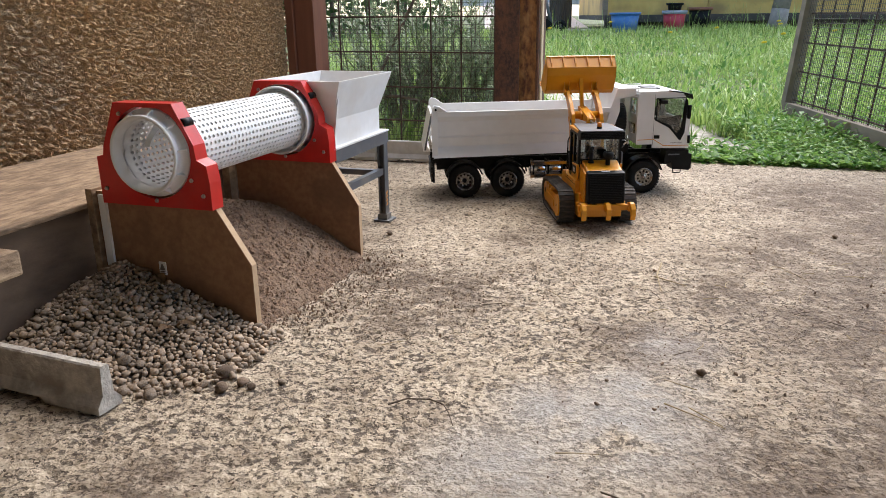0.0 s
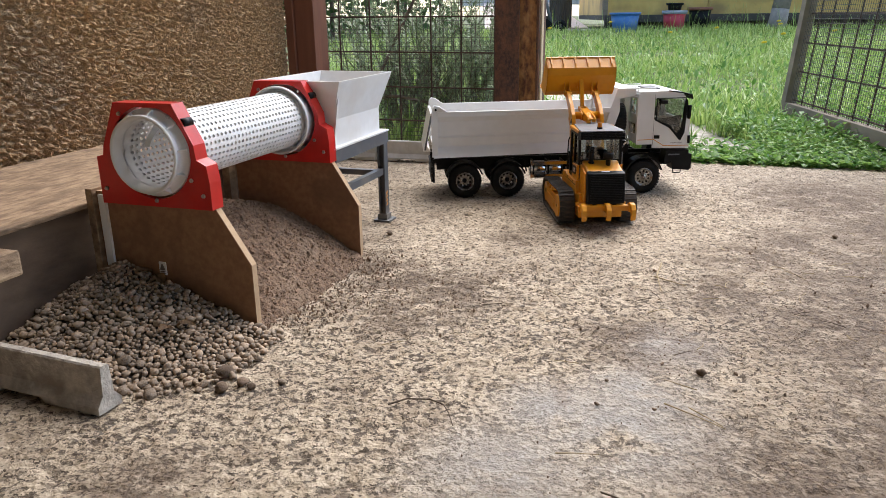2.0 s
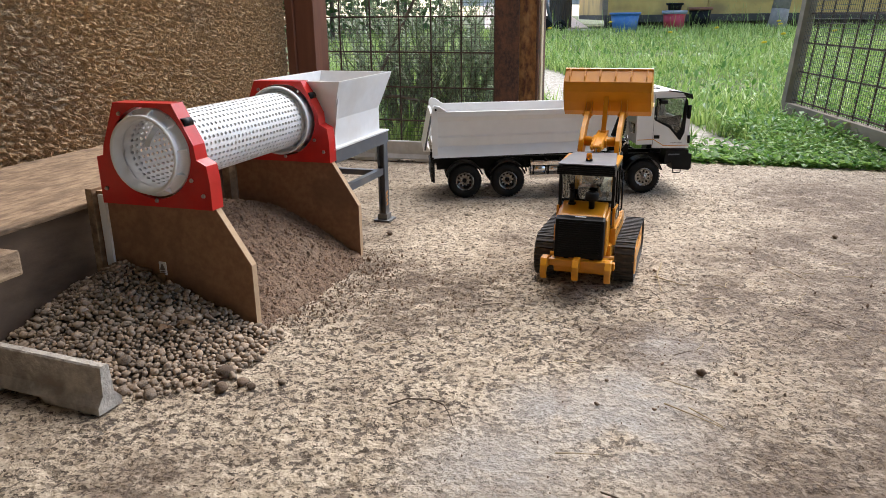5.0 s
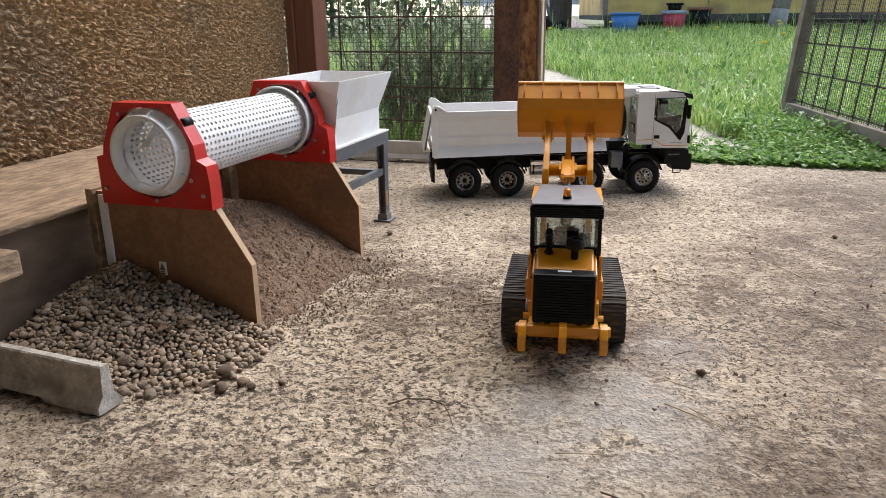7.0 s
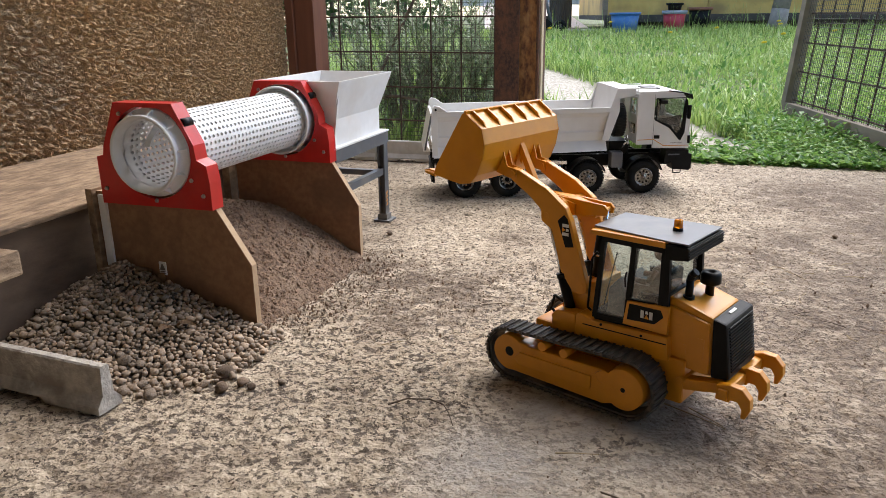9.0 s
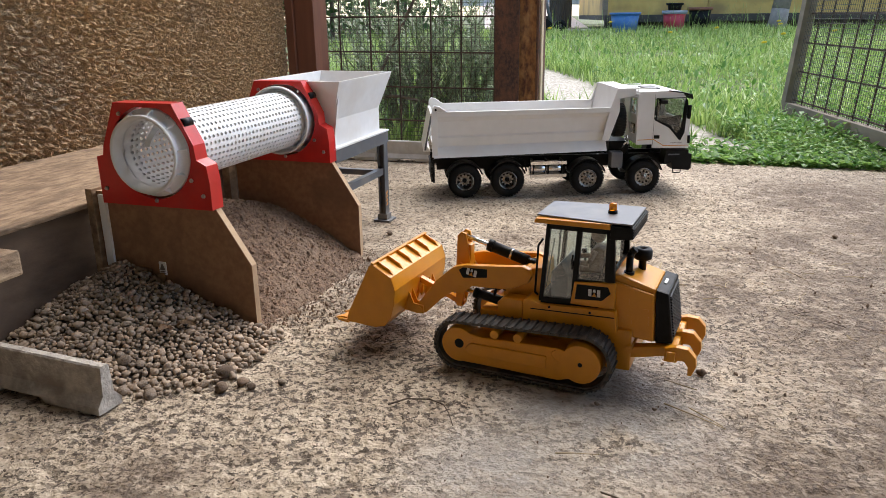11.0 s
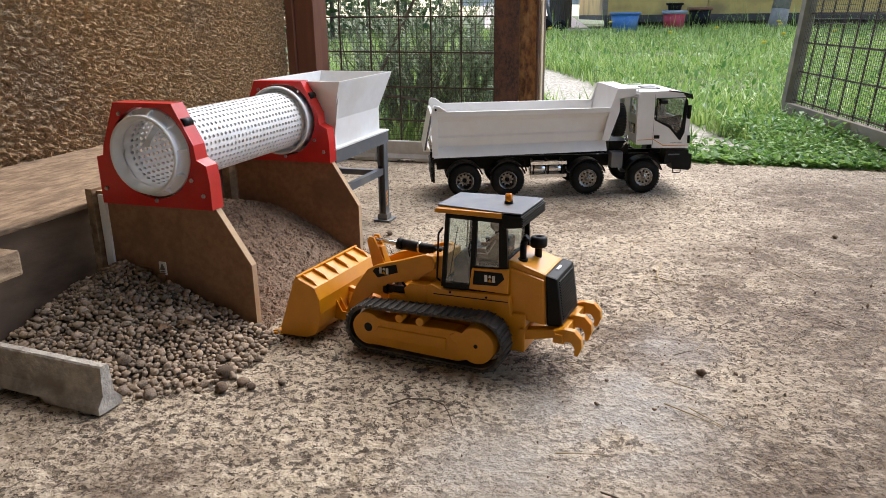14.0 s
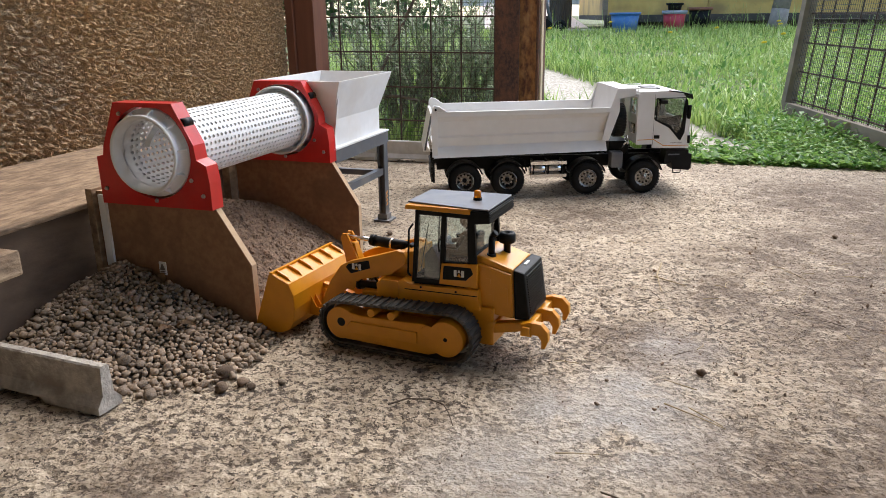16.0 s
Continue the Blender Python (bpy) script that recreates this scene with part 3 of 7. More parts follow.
def hopper():
    t = thing("feed_hopper", TROMMEL, "white flared feed hopper on a grey steel stand", "model hopper")
    a0, a1, s0, s1 = 0.398, 0.613, 0.058, 0.205
    zt, zb, th = 0.322, 0.2, 0.004
    bm = B()
    lo = [(a0, s0), (a1, s0), (a1, s1), (a0, s1)]
    hi = [(a0 - 0.022, 0.031), (a1 + 0.022, 0.035), (a1 + 0.032, s1 + 0.002), (a0 - 0.022, s1 + 0.002)]
    cx, cy = (a0 + a1) / 2, (s0 + s1) / 2
    def inset(p, d):
        return (p[0] + math.copysign(d, cx - p[0]), p[1] + math.copysign(d, cy - p[1]))
    levels = [(lo, zb), (lo, 0.250), (hi, zt)]
    O = [[bm.verts.new((*p, z)) for p in ring] for ring, z in levels]
    I = [[bm.verts.new((*inset(p, th), z)) for p in ring] for ring, z in levels]
    for k in range(2):
        for i in range(4):
            j = (i + 1) % 4
            bm.faces.new((O[k][i], O[k][j], O[k + 1][j], O[k + 1][i]))
            bm.faces.new((I[k][j], I[k][i], I[k + 1][i], I[k + 1][j]))
    for i in range(4):
        j = (i + 1) % 4
        bm.faces.new((O[2][i], O[2][j], I[2][j], I[2][i]))
        bm.faces.new((O[0][j], O[0][i], I[0][i], I[0][j]))
    part("bin", bm, WPLAST, t, "white flared bin")
    # sloping chute floor and round inlet collar towards the drum
    part("chute", prism(B(), [(a0 + 0.005, 0.215), (a1 - 0.005, 0.24), (a1 + 0.012, 0.30), (a1 + 0.012, 0.304), (a1 - 0.008, 0.244), (a0 + 0.005, 0.219)], "y", s0 + 0.005, s1 - 0.005), WPLAST, t)
    part("collar", lathe(B(), [(0.376, 0.057), (0.376, 0.052), (0.402, 0.052), (0.402, 0.066), (0.396, 0.066)], (0, DRUM_S, DRUM_Z - 0.004), (1, 0, 0), 48), WPLAST, t)
    bm = B()
    prism(bm, [(0.040, 0.30), (0.092, 0.31), (0.075, 0.245), (0.054, 0.215)], "x", 0.390, 0.3955)
    part("gusset", bm, WPLAST, t)
    for s, z in ((0.08, 0.272), (0.07, 0.30)):
        bm = B()
        screw(bm, 0.390, s, z, 0.003)
        part("screw", bm, SCREWM, t)
    # base flange
    part("flange", box(B(), 0.376, 0.640, 0.048, 0.215, 0.1965, 0.2005, 0.0008), WPLAST, t)
    # steel stand: channel rails, legs with foot plates, cross beam
    for s in (0.050, 0.200):
        rail = B()
        box(rail, 0.385, 0.640, s, s + 0.003, 0.172, 0.1962)
        box(rail, 0.385, 0.640, s + 0.003, s + 0.013, 0.1932, 0.1962)
        box(rail, 0.385, 0.640, s + 0.003, s + 0.013, 0.172, 0.175)
        part("rail", rail, STEELGREY, t, "grey steel channel rail")
    part("end_rail", box(B(), 0.626, 0.6395, 0.0645, 0.1995, 0.174, 0.196), STEELGREY, t)
    for a, s in ((0.618, 0.052), (0.618, 0.196)):
        lg = B()
        box(lg, a, a + 0.020, s, s + 0.003, 0.012, 0.1715)
        box(lg, a, a + 0.020, s + 0.013, s + 0.016, 0.012, 0.1715)
        box(lg, a + 0.0085, a + 0.0115, s + 0.003, s + 0.013, 0.012, 0.1715)
        leg = part("leg", lg, STEELGREY, t, "grey H-section steel leg")
        part("foot_block", box(B(), a - 0.003, a + 0.023, s - 0.003, s + 0.019, 0.003, 0.0155, 0.001), STEELGREY, leg)
        part("foot_plate", box(B(), a - 0.010, a + 0.030, s - 0.011, s + 0.027, -0.001, 0.003, 0.0008), STEELGREY, leg)
        for k in range(4):
            bm = B()
            z = 0.033 + 0.0085 * k
            prism(bm, [(a + 0.004, z), (a + 0.012, z + 0.004), (a + 0.012, z + 0.008), (a + 0.004, z + 0.004)], "y", s - 0.0006, s + 0.0001)
            part("reflector_stripe", bm, REFLECT, leg, "orange hazard stripe")
    part("cross_beam", box(B(), 0.384, 0.6175, 0.055, 0.067, 0.104, 0.118), STEELGREY, t)
    part("strut", box(B(), 0.621, 0.634, 0.0685, 0.1955, 0.10, 0.112), STEELGREY, t)
    return t


hopper()


# ---- dump truck ----
TRUCK = pose(0.0, 1.8026, 0.0, 0, 0, 3.11)
AXLES = (0.0568, 0.1634, 0.3627, 0.5044)
TW = 0.182


def tyre_mesh(bm, r=0.0418, w=0.026):
    """Chunky off-road tyre, axis along y, centred at its outer face."""
    lathe(bm, [(0.0, 0.0222), (0.001, 0.036), (0.004, r - 0.003), (0.006, r - 0.0012), (w - 0.006, r - 0.0012), (w - 0.004, r - 0.003), (w - 0.001, 0.036), (w, 0.0222)], (0, 0, 0), (0, 1, 0), 40)
    n = 34
    for i in range(n):
        for side in (0, 1):
            a = 2 * math.pi * (i + 0.5 * side) / n
            m = Matrix.Rotation(a, 3, "Y")
            g = bmesh.ops.create_cube(bm, size=1.0)["verts"]
            for v in g:
                c = Vector((v.co.x * 0.0048, (w * 0.27 if side else w * 0.73) + v.co.y * w * 0.42, r - 0.0012 + v.co.z * 0.0016))
                v.co = m @ c
    return bm


def rim_mesh(bm, deep):
    lathe(bm, [(-0.0002, 0.0265), (-0.0008, 0.0245), (0.004, 0.0225), (deep, 0.0205), (deep + 0.001, 0.012), (deep - 0.002, 0.0065), (deep - 0.002, 0.001), (deep + 0.004, 0.001), (deep + 0.006, 0.0225), (0.012, 0.0265)], (0, 0, 0), (0, 1, 0), 32)
    return bm


def nut_ring(bm, deep, r=0.0095, k=10):
    for i in range(k):
        a = 2 * math.pi * i / k
        rod(bm, (r * math.cos(a), deep - 0.003, r * math.sin(a)), (r * math.cos(a), deep + 0.001, r * math.sin(a)), 0.0012, None, 6)
    return bm


def hole_ring(bm, deep, r=0.0165, k=10):
    for i in range(k):
        a = 2 * math.pi * (i + 0.5) / k
        rod(bm, (r * math.cos(a), deep - 0.0005, r * math.sin(a)), (r * math.cos(a), deep + 0.0012, r * math.sin(a)), 0.0030, None, 10)
    return bm


def truck():
    t = thing("dump_truck", TRUCK, "white four-axle model dump truck parked on the concrete", "model truck")
    P = lambda name, bm, mat, par=t, label="": part(name, bm, mat, par, label)
    # chassis
    ch = B()
    for y in (0.055, 0.115):
        box(ch, -0.01, 0.585, y, y + 0.008, 0.062, 0.092)
    for x in (0.0, 0.11, 0.26, 0.42, 0.55):
        box(ch, x, x + 0.008, 0.063, 0.115, 0.066, 0.088)
    P("chassis", ch, BLACK, t, "black ladder chassis")
    for i, x in enumerate(AXLES):
        front = i >= 2
        bm = B()
        rod(bm, (x, 0.02, 0.0415), (x, TW - 0.02, 0.0415), 0.006, None, 10)
        lathe(bm, [(-0.012, 0.004), (-0.006, 0.015), (0.006, 0.015), (0.012, 0.004)], (x, TW / 2, 0.0415), (0, 1, 0), 16)
        P("axle", bm, BLACK)
        for side in (0, 1):
            m = pose(x, 0, 0.0415) if side == 0 else pose(x, TW, 0.0415, 0, 0, 180)
            wh = P("wheel", tyre_mesh(B()) if front else tyre_mesh(B(), w=0.034), RUBBER, t, "black treaded rubber tyre on a chrome rim")
            wh.matrix_basis = m
            d = 0.004 if front else 0.016
            rim = P("rim", rim_mesh(B(), d), RIMM, wh, "chrome rim")
            P("hole_ring", hole_ring(B(), d + 0.0003), BLACK, wh)
            P("nut_ring", nut_ring(B(), d), RIMM, wh)
            small = Matrix.Diagonal((0.86, 1, 0.86, 1))
            for o in wh.children:
                o.matrix_basis = small
            bm = B()
            lathe(bm, [(d - 0.009, 0.0005), (d - 0.008, 0.0045), (d, 0.0065), (d + 0.001, 0.0005)], (0, 0, 0), (0, 1, 0), 18)
            P("hub_cap", bm, BLACK if not front else RIMM, wh)
    # fenders
    for x, r in ((AXLES[0], 0.047), (AXLES[1], 0.047), (AXLES[2], 0.0475), (AXLES[3], 0.049)):
        for y0, y1 in ((0.002, 0.036), (TW - 0.036, TW - 0.002)):
            bm = B()
            pts = [(x + r * math.cos(math.radians(a)), 0.0435 + r * math.sin(math.radians(a))) for a in range(18, 163, 12)]
            inn = [(x + (r - 0.0035) * math.cos(math.radians(a)), 0.0435 + (r - 0.0035) * math.sin(math.radians(a))) for a in range(162, 17, -12)]
            prism(bm, pts + inn, "y", y0, y1)
            P("mudguard", bm, BLACK)
    # tipper body: side profile (x, z)
    bz0, bz1 = 0.127, 0.212
    xr, xf = -0.010, 0.412
    for yo, yi in ((-0.013, 0.0035), (TW + 0.013, TW - 0.0035)):
        bm = B()
        w = 0.003 if yo < yi else -0.003
        V = [bm.verts.new(p) for x, zl, zh in ((-0.0185, 0.103, 0.1275), (0.404, 0.112, 0.1355)) for p in ((x, yo, zl), (x, yi, zh), (x, yi + w, zh), (x, yo + w, zl))]
        for i in range(4):
            j = (i + 1) % 4
            bm.faces.new((V[i], V[j], V[4 + j], V[4 + i]))
        bm.faces.new(V[:4])
        bm.faces.new(V[4:])
        P("lower_skirt", bm, WHITE, t, "sloping white lower skirt")
    P("bed_floor", prism(B(), [(-0.02, 0.124), (0.41, 0.134), (0.41, 0.139), (-0.02, 0.129)], "y", 0.006, TW - 0.006), WHITE)
    for sgn in (0, 1):
        bm = B()
        Y = (lambda v: v) if sgn == 0 else (lambda v: TW - v)
        # wall panel in three bands, the middle one set in
        sect = [(0.0045, 0.0), (0.0015, 0.26), (0.0045, 0.32), (0.0005, 0.72), (-0.0045, 0.80), (-0.0085, 0.86), (-0.0085, 1.0), (0.0015, 1.0), (0.0060, 0.7), (0.012, 0.0)]
        def ring(x, zl, zh):
            return [bm.verts.new((x, Y(y), zl + (zh - zl) * k)) for y, k in sect]
        rr, rf = ring(-0.012, 0.127, 0.2125), ring(0.409, 0.136, 0.2155)
        n = len(sect)
        for i in range(n):
            bm.faces.new((rr[i], rr[(i + 1) % n], rf[(i + 1) % n], rf[i]))
        bm.faces.new(rr)
        bm.faces.new(rf[::-1])
        P("side_wall", bm, WHITE, t, "white ribbed side wall of the tipper bed")
        # rear post, leaning out over the tailgate
        bm = B()
        y0, y1 = sorted((Y(-0.0095), Y(0.004)))
        prism(bm, [(-0.0225, 0.104), (-0.0085, 0.106), (-0.009, 0.213), (0.014, 0.213), (-0.004, 0.2255), (-0.016, 0.2285), (-0.0215, 0.222), (-0.0245, 0.20)], "y", y0, y1, 0.0006)
        post = P("rear_post", bm, WHITE)
        bm = B()
        rod(bm, (-0.0135, Y(-0.0095), 0.2185), (-0.0135, Y(-0.0115), 0.2185), 0.0028, None, 10)
        P("hinge_pin", bm, BLACK, post)
    # tailgate
    tg = B()
    prism(tg, [(-0.0445, 0.117), (-0.0415, 0.131), (-0.0255, 0.209), (-0.0195, 0.209), (-0.0355, 0.131), (-0.0265, 0.117)], "y", 0.0045, TW - 0.0045, 0.0006)
    P("tailgate", tg, WHITE, t, "white tailgate")
    bm = B()
    rod(bm, (-0.040, -0.003, 0.122), (-0.024, -0.006, 0.205), 0.0022, None, 8)
    P("tailgate_rod", bm, STEELGREY)
    P("tailgate_rod", rod(B(), (-0.040, TW + 0.003, 0.122), (-0.024, TW + 0.006, 0.205), 0.0022, None, 8), STEELGREY)
    # head board sloping up, with the cab guard
    bm = B()
    prism(bm, [(0.392, 0.138), (0.409, 0.136), (0.432, 0.205), (0.432, 0.236), (0.470, 0.2445), (0.4705, 0.2605), (0.428, 0.2605), (0.424, 0.2575), (0.410, 0.215)], "y", -0.0072, -0.0022, 0.0006)
    prism(bm, [(0.392, 0.138), (0.409, 0.136), (0.432, 0.205), (0.432, 0.236), (0.470, 0.2445), (0.4705, 0.2605), (0.428, 0.2605), (0.424, 0.2575), (0.410, 0.215)], "y", TW + 0.0022, TW + 0.0072, 0.0006)
    prism(bm, [(0.401, 0.139), (0.405, 0.139), (0.430, 0.2555), (0.4703, 0.2565), (0.4703, 0.2603), (0.427, 0.2603)], "y", -0.0021, TW + 0.0021)
    P("head_board", bm, WHITE, t, "white head board with cab guard")
    # spare wheel behind the cab
    sp = P("spare_wheel", tyre_mesh(B()), RUBBER, t, "upright spare wheel behind the cab")
    sp.matrix_basis = pose(0.458, 0.052, 0.178, 0, 0, 90)
    # cab
    cw0, cw1 = 0.0, TW
    cab = P("cab_body", B(), WHITE, t, "white cab")
    bm = B()
    prof = [(0.4795, 0.130), (0.4785, 0.236), (0.4835, 0.2455), (0.575, 0.2475), (0.5905, 0.2435), (0.598, 0.232), (0.6105, 0.178), (0.612, 0.122), (0.60, 0.111), (0.548, 0.123)]
    # side frame with the window opening: built from strips
    for y0, y1 in ((0.0, 0.005), (TW - 0.005, TW)):
        prism(bm, [(0.4795, 0.123), (0.4785, 0.236), (0.4835, 0.2455), (0.5205, 0.2462), (0.5205, 0.123)], "y", y0, y1)
        prism(bm, [(0.5207, 0.114), (0.5207, 0.1845), (0.560, 0.167), (0.587, 0.137), (0.594, 0.1485), (0.6005, 0.224), (0.605, 0.205), (0.6105, 0.178), (0.612, 0.112)], "y", y0, y1)
        prism(bm, [(0.5207, 0.2335), (0.5207, 0.2462), (0.575, 0.2475), (0.5905, 0.2435), (0.5985, 0.2325)], "y", y0, y1)
    prism(bm, [(0.4785, 0.236), (0.4835, 0.2505), (0.575, 0.2525), (0.5905, 0.247), (0.5905, 0.2425), (0.575, 0.2465), (0.4835, 0.2455)], "y", 0.0005, TW - 0.0005, 0.001)
    for y0, y1 in ((0.005, 0.016), (0.066, 0.082), (0.1, 0.116), (0.166, TW - 0.005)):
        box(bm, 0.4795, 0.484, y0, y1, 0.128, 0.2455)
    for z0, z1 in ((0.128, 0.146), (0.172, 0.196), (0.232, 0.2455)):
        for y0, y1 in ((0.016, 0.066), (0.116, 0.166)):
            box(bm, 0.4795, 0.484, y0, y1, z0, z1)
    box(bm, 0.4795, 0.484, 0.082, 0.1, 0.128, 0.2455)
    box(bm, 0.606, 0.612, 0.005, TW - 0.005, 0.112, 0.178)
    box(bm, 0.484, 0.606, 0.006, TW - 0.006, 0.123, 0.128)
    bm.to_mesh(cab.data)
    bm.free()
    # side windows of the rear cab part, glazed
    for y0, y1 in ((-0.0012, -0.0002), (TW + 0.0002, TW + 0.0012)):
        bm = B()
        prism(bm, [(0.5255, 0.1835), (0.5265, 0.2325), (0.5975, 0.231), (0.5955, 0.15), (0.587, 0.14), (0.5615, 0.1695)], "y", y0 + 0.002 if y0 < 0 else y0 - 0.002, y1 + 0.002 if y0 < 0 else y1 - 0.002)
        P("side_window", bm, DARKGLASS, cab, "clear side window")
        bm = B()
        prism(bm, [(0.5235, 0.181), (0.5245, 0.2352), (0.5275, 0.2352), (0.5265, 0.1845), (0.562, 0.1675), (0.588, 0.137), (0.586, 0.133), (0.559, 0.163)], "y", y0, y1)
        prism(bm, [(0.576, 0.146), (0.589, 0.131), (0.5985, 0.150), (0.6025, 0.225), (0.5965, 0.236), (0.593, 0.22), (0.590, 0.16)], "y", y0, y1)
        prism(bm, [(0.5235, 0.2335), (0.5235, 0.2355), (0.5965, 0.236), (0.5965, 0.234)], "y", y0, y1)
        prism(bm, [(0.528, 0.185), (0.562, 0.1685), (0.586, 0.1695), (0.590, 0.195), (0.555, 0.188)], "y", y0 + (0.003 if y0 < 0 else -0.003), y1 + (0.003 if y0 < 0 else -0.003))
        P("window_frame", bm, BLACK, cab)
        bm = B()
        prism(bm, [(0.5202, 0.122), (0.5209, 0.122), (0.5209, 0.2445), (0.5202, 0.2445)], "y", y0 + 0.0006, y1)
        P("door_seam", bm, DARKPRINT, cab)
        bm = B()
        prism(bm, [(0.482, 0.1335), (0.522, 0.1345), (0.548, 0.1185), (0.612, 0.1185), (0.612, 0.120), (0.5487, 0.120), (0.5225, 0.136), (0.482, 0.135)], "y", y0 + 0.0004, y1)
        P("yellow_line", bm, YELLOW, cab, "thin yellow trim line")
        box_b = box(B(), 0.5225, 0.5365, y0 - 0.0008, y1, 0.137, 0.1455, 0.0006)
        P("door_handle", box_b, BLACK, cab)
    for y0, y1 in ((0.016, 0.066), (0.116, 0.166)):
        for z0, z1 in ((0.146, 0.172), (0.196, 0.232)):
            P("rear_window", box(B(), 0.4812, 0.4822, y0, y1, z0, z1), GLASS, cab, "clear rear cab window")
    ws = B()
    prism(ws, [(0.5985, 0.231), (0.6065, 0.2), (0.6105, 0.178), (0.6085, 0.178), (0.6045, 0.2), (0.5965, 0.231)], "y", 0.012, TW - 0.012)
    P("windscreen", ws, DARKGLASS, cab, "tinted windscreen")
    for y in (0.005, TW - 0.012):
        P("windscreen_pillar", prism(B(), [(0.590, 0.244), (0.599, 0.233), (0.611, 0.178), (0.607, 0.178), (0.595, 0.232), (0.587, 0.243)], "y", y, y + 0.007), WHITE, cab)
    P("sun_visor", prism(B(), [(0.588, 0.248), (0.6125, 0.243), (0.6155, 0.232), (0.6125, 0.231), (0.6085, 0.24), (0.588, 0.244)], "y", 0.002, TW - 0.002, 0.0006), BLACK, cab, "dark sun visor")
    bm = B()
    path_tube(bm, [(0.487, 0.03, 0.2505), (0.487, 0.03, 0.256), (0.53, 0.03, 0.2565), (0.53, 0.03, 0.2515)], 0.0012, 6)
    path_tube(bm, [(0.487, TW - 0.03, 0.2505), (0.487, TW - 0.03, 0.256), (0.53, TW - 0.03, 0.2565), (0.53, TW - 0.03, 0.2515)], 0.0012, 6)
    path_tube(bm, [(0.487, 0.03, 0.256), (0.487, TW - 0.03, 0.256)], 0.0012, 6)
    P("roof_rail", bm, WHITE, cab)
    P("roof_hatch", box(B(), 0.515, 0.55, 0.055, 0.127, 0.2515, 0.2545, 0.001), STEELGREY, cab)
    bm = B()
    path_tube(bm, [(0.552, 0.0, 0.2525), (0.59, -0.004, 0.247), (0.607, -0.012, 0.240)], 0.0014, 6)
    P("mirror_arm", bm, BLACK, cab)
    P("mirror", box(B(), 0.598, 0.605, -0.019, -0.008, 0.186, 0.219, 0.002), BLACK, cab, "tall black wing mirror")
    P("kerb_mirror", box(B(), 0.532, 0.549, -0.012, -0.004, 0.222, 0.231, 0.002), BLACK, cab, "grey kerb mirror")
    P("mirror", box(B(), 0.598, 0.605, TW + 0.008, TW + 0.019, 0.186, 0.219, 0.002), BLACK, cab)
    # seats and dash inside
    for y in (0.03, 0.11):
        P("cab_seat", prism(B(), [(0.495, 0.129), (0.495, 0.205), (0.505, 0.205), (0.512, 0.155), (0.535, 0.153), (0.535, 0.129)], "y", y, y + 0.04, 0.003), BLACK, cab)
    P("dashboard", prism(B(), [(0.578, 0.129), (0.575, 0.166), (0.605, 0.172), (0.605, 0.129)], "y", 0.008, TW - 0.008, 0.002), BLACK, cab)
    # bumper, step, lower trim
    bp = B()
    prism(bp, [(0.552, 0.074), (0.556, 0.1085), (0.613, 0.1085), (0.6135, 0.099), (0.622, 0.097), (0.622, 0.062), (0.616, 0.057), (0.575, 0.060), (0.572, 0.078)], "y", -0.0015, 0.04, 0.001)
    prism(bp, [(0.552, 0.074), (0.556, 0.1085), (0.613, 0.1085), (0.6135, 0.099), (0.622, 0.097), (0.622, 0.062), (0.616, 0.057), (0.575, 0.060), (0.572, 0.078)], "y", TW - 0.04, TW + 0.0015, 0.001)
    box(bp, 0.60, 0.6215, 0.0405, TW - 0.0405, 0.058, 0.097)
    P("bumper", bp, BLACK, t, "black bumper with cab steps")
    P("step_strip", box(B(), 0.561, 0.590, -0.0028, -0.0014, 0.0955, 0.0985), STEELGREY, t)
    bm = B()
    path_tube(bm, [(0.577, 0.0, 0.062), (0.577, 0.0, 0.051), (0.596, 0.0, 0.051), (0.596, 0.0, 0.062)], 0.0012, 6)
    P("step_hoop", bm, BLACK)
    P("corner_lamp", box(B(), 0.607, 0.6135, -0.002, 0.01, 0.124, 0.1435, 0.001), BLACK)
    # tanks between the axles
    bm = B()
    for x in (0.221, 0.262):
        lathe(bm, [(0, 0.001), (0, 0.018), (0.002, 0.0195), (0.035, 0.0195), (0.037, 0.018), (0.037, 0.001)], (x, 0.026, 0.066), (1, 0, 0), 24)
    P("air_tank", bm, CHROME, t, "polished metal tanks")
    for z in (0.0785, 0.0465):
        P("side_guard", box(B(), 0.219, 0.309, -0.0005, 0.0025, z, z + 0.0085, 0.0004), CHROME, t, "polished side guard rail")
    for x in (0.226, 0.262, 0.300):
        P("guard_bracket", box(B(), x, x + 0.003, 0.003, 0.05, 0.047, 0.087), BLACK)
    P("battery_box", box(B(), 0.421, 0.450, 0.004, 0.035, 0.066, 0.105, 0.002), STEELGREY, t, "grey battery box")
    bm = B()
    path_tube(bm, [(0.452, 0.03, 0.11), (0.462, 0.018, 0.13), (0.470, 0.025, 0.115), (0.468, 0.04, 0.14)], 0.0028, 8)
    path_tube(bm, [(0.455, 0.05, 0.095), (0.47, 0.05, 0.125), (0.475, 0.08, 0.13)], 0.004, 8)
    P("hose", bm, CHROME, t, "bright air hoses behind the cab")
    P("engine_cover", box(B(), 0.425, 0.476, 0.045, 0.14, 0.092, 0.126, 0.003), BLACK)
    # rear underrun bar and lamps
    bm = B()
    for z in (0.042, 0.056, 0.072):
        box(bm, -0.026, -0.022, 0.004, TW - 0.004, z, z + 0.006)
    for y in (0.012, 0.05, TW - 0.055, TW - 0.016):
        box(bm, -0.0218, -0.017, y, y + 0.005, 0.038, 0.095)
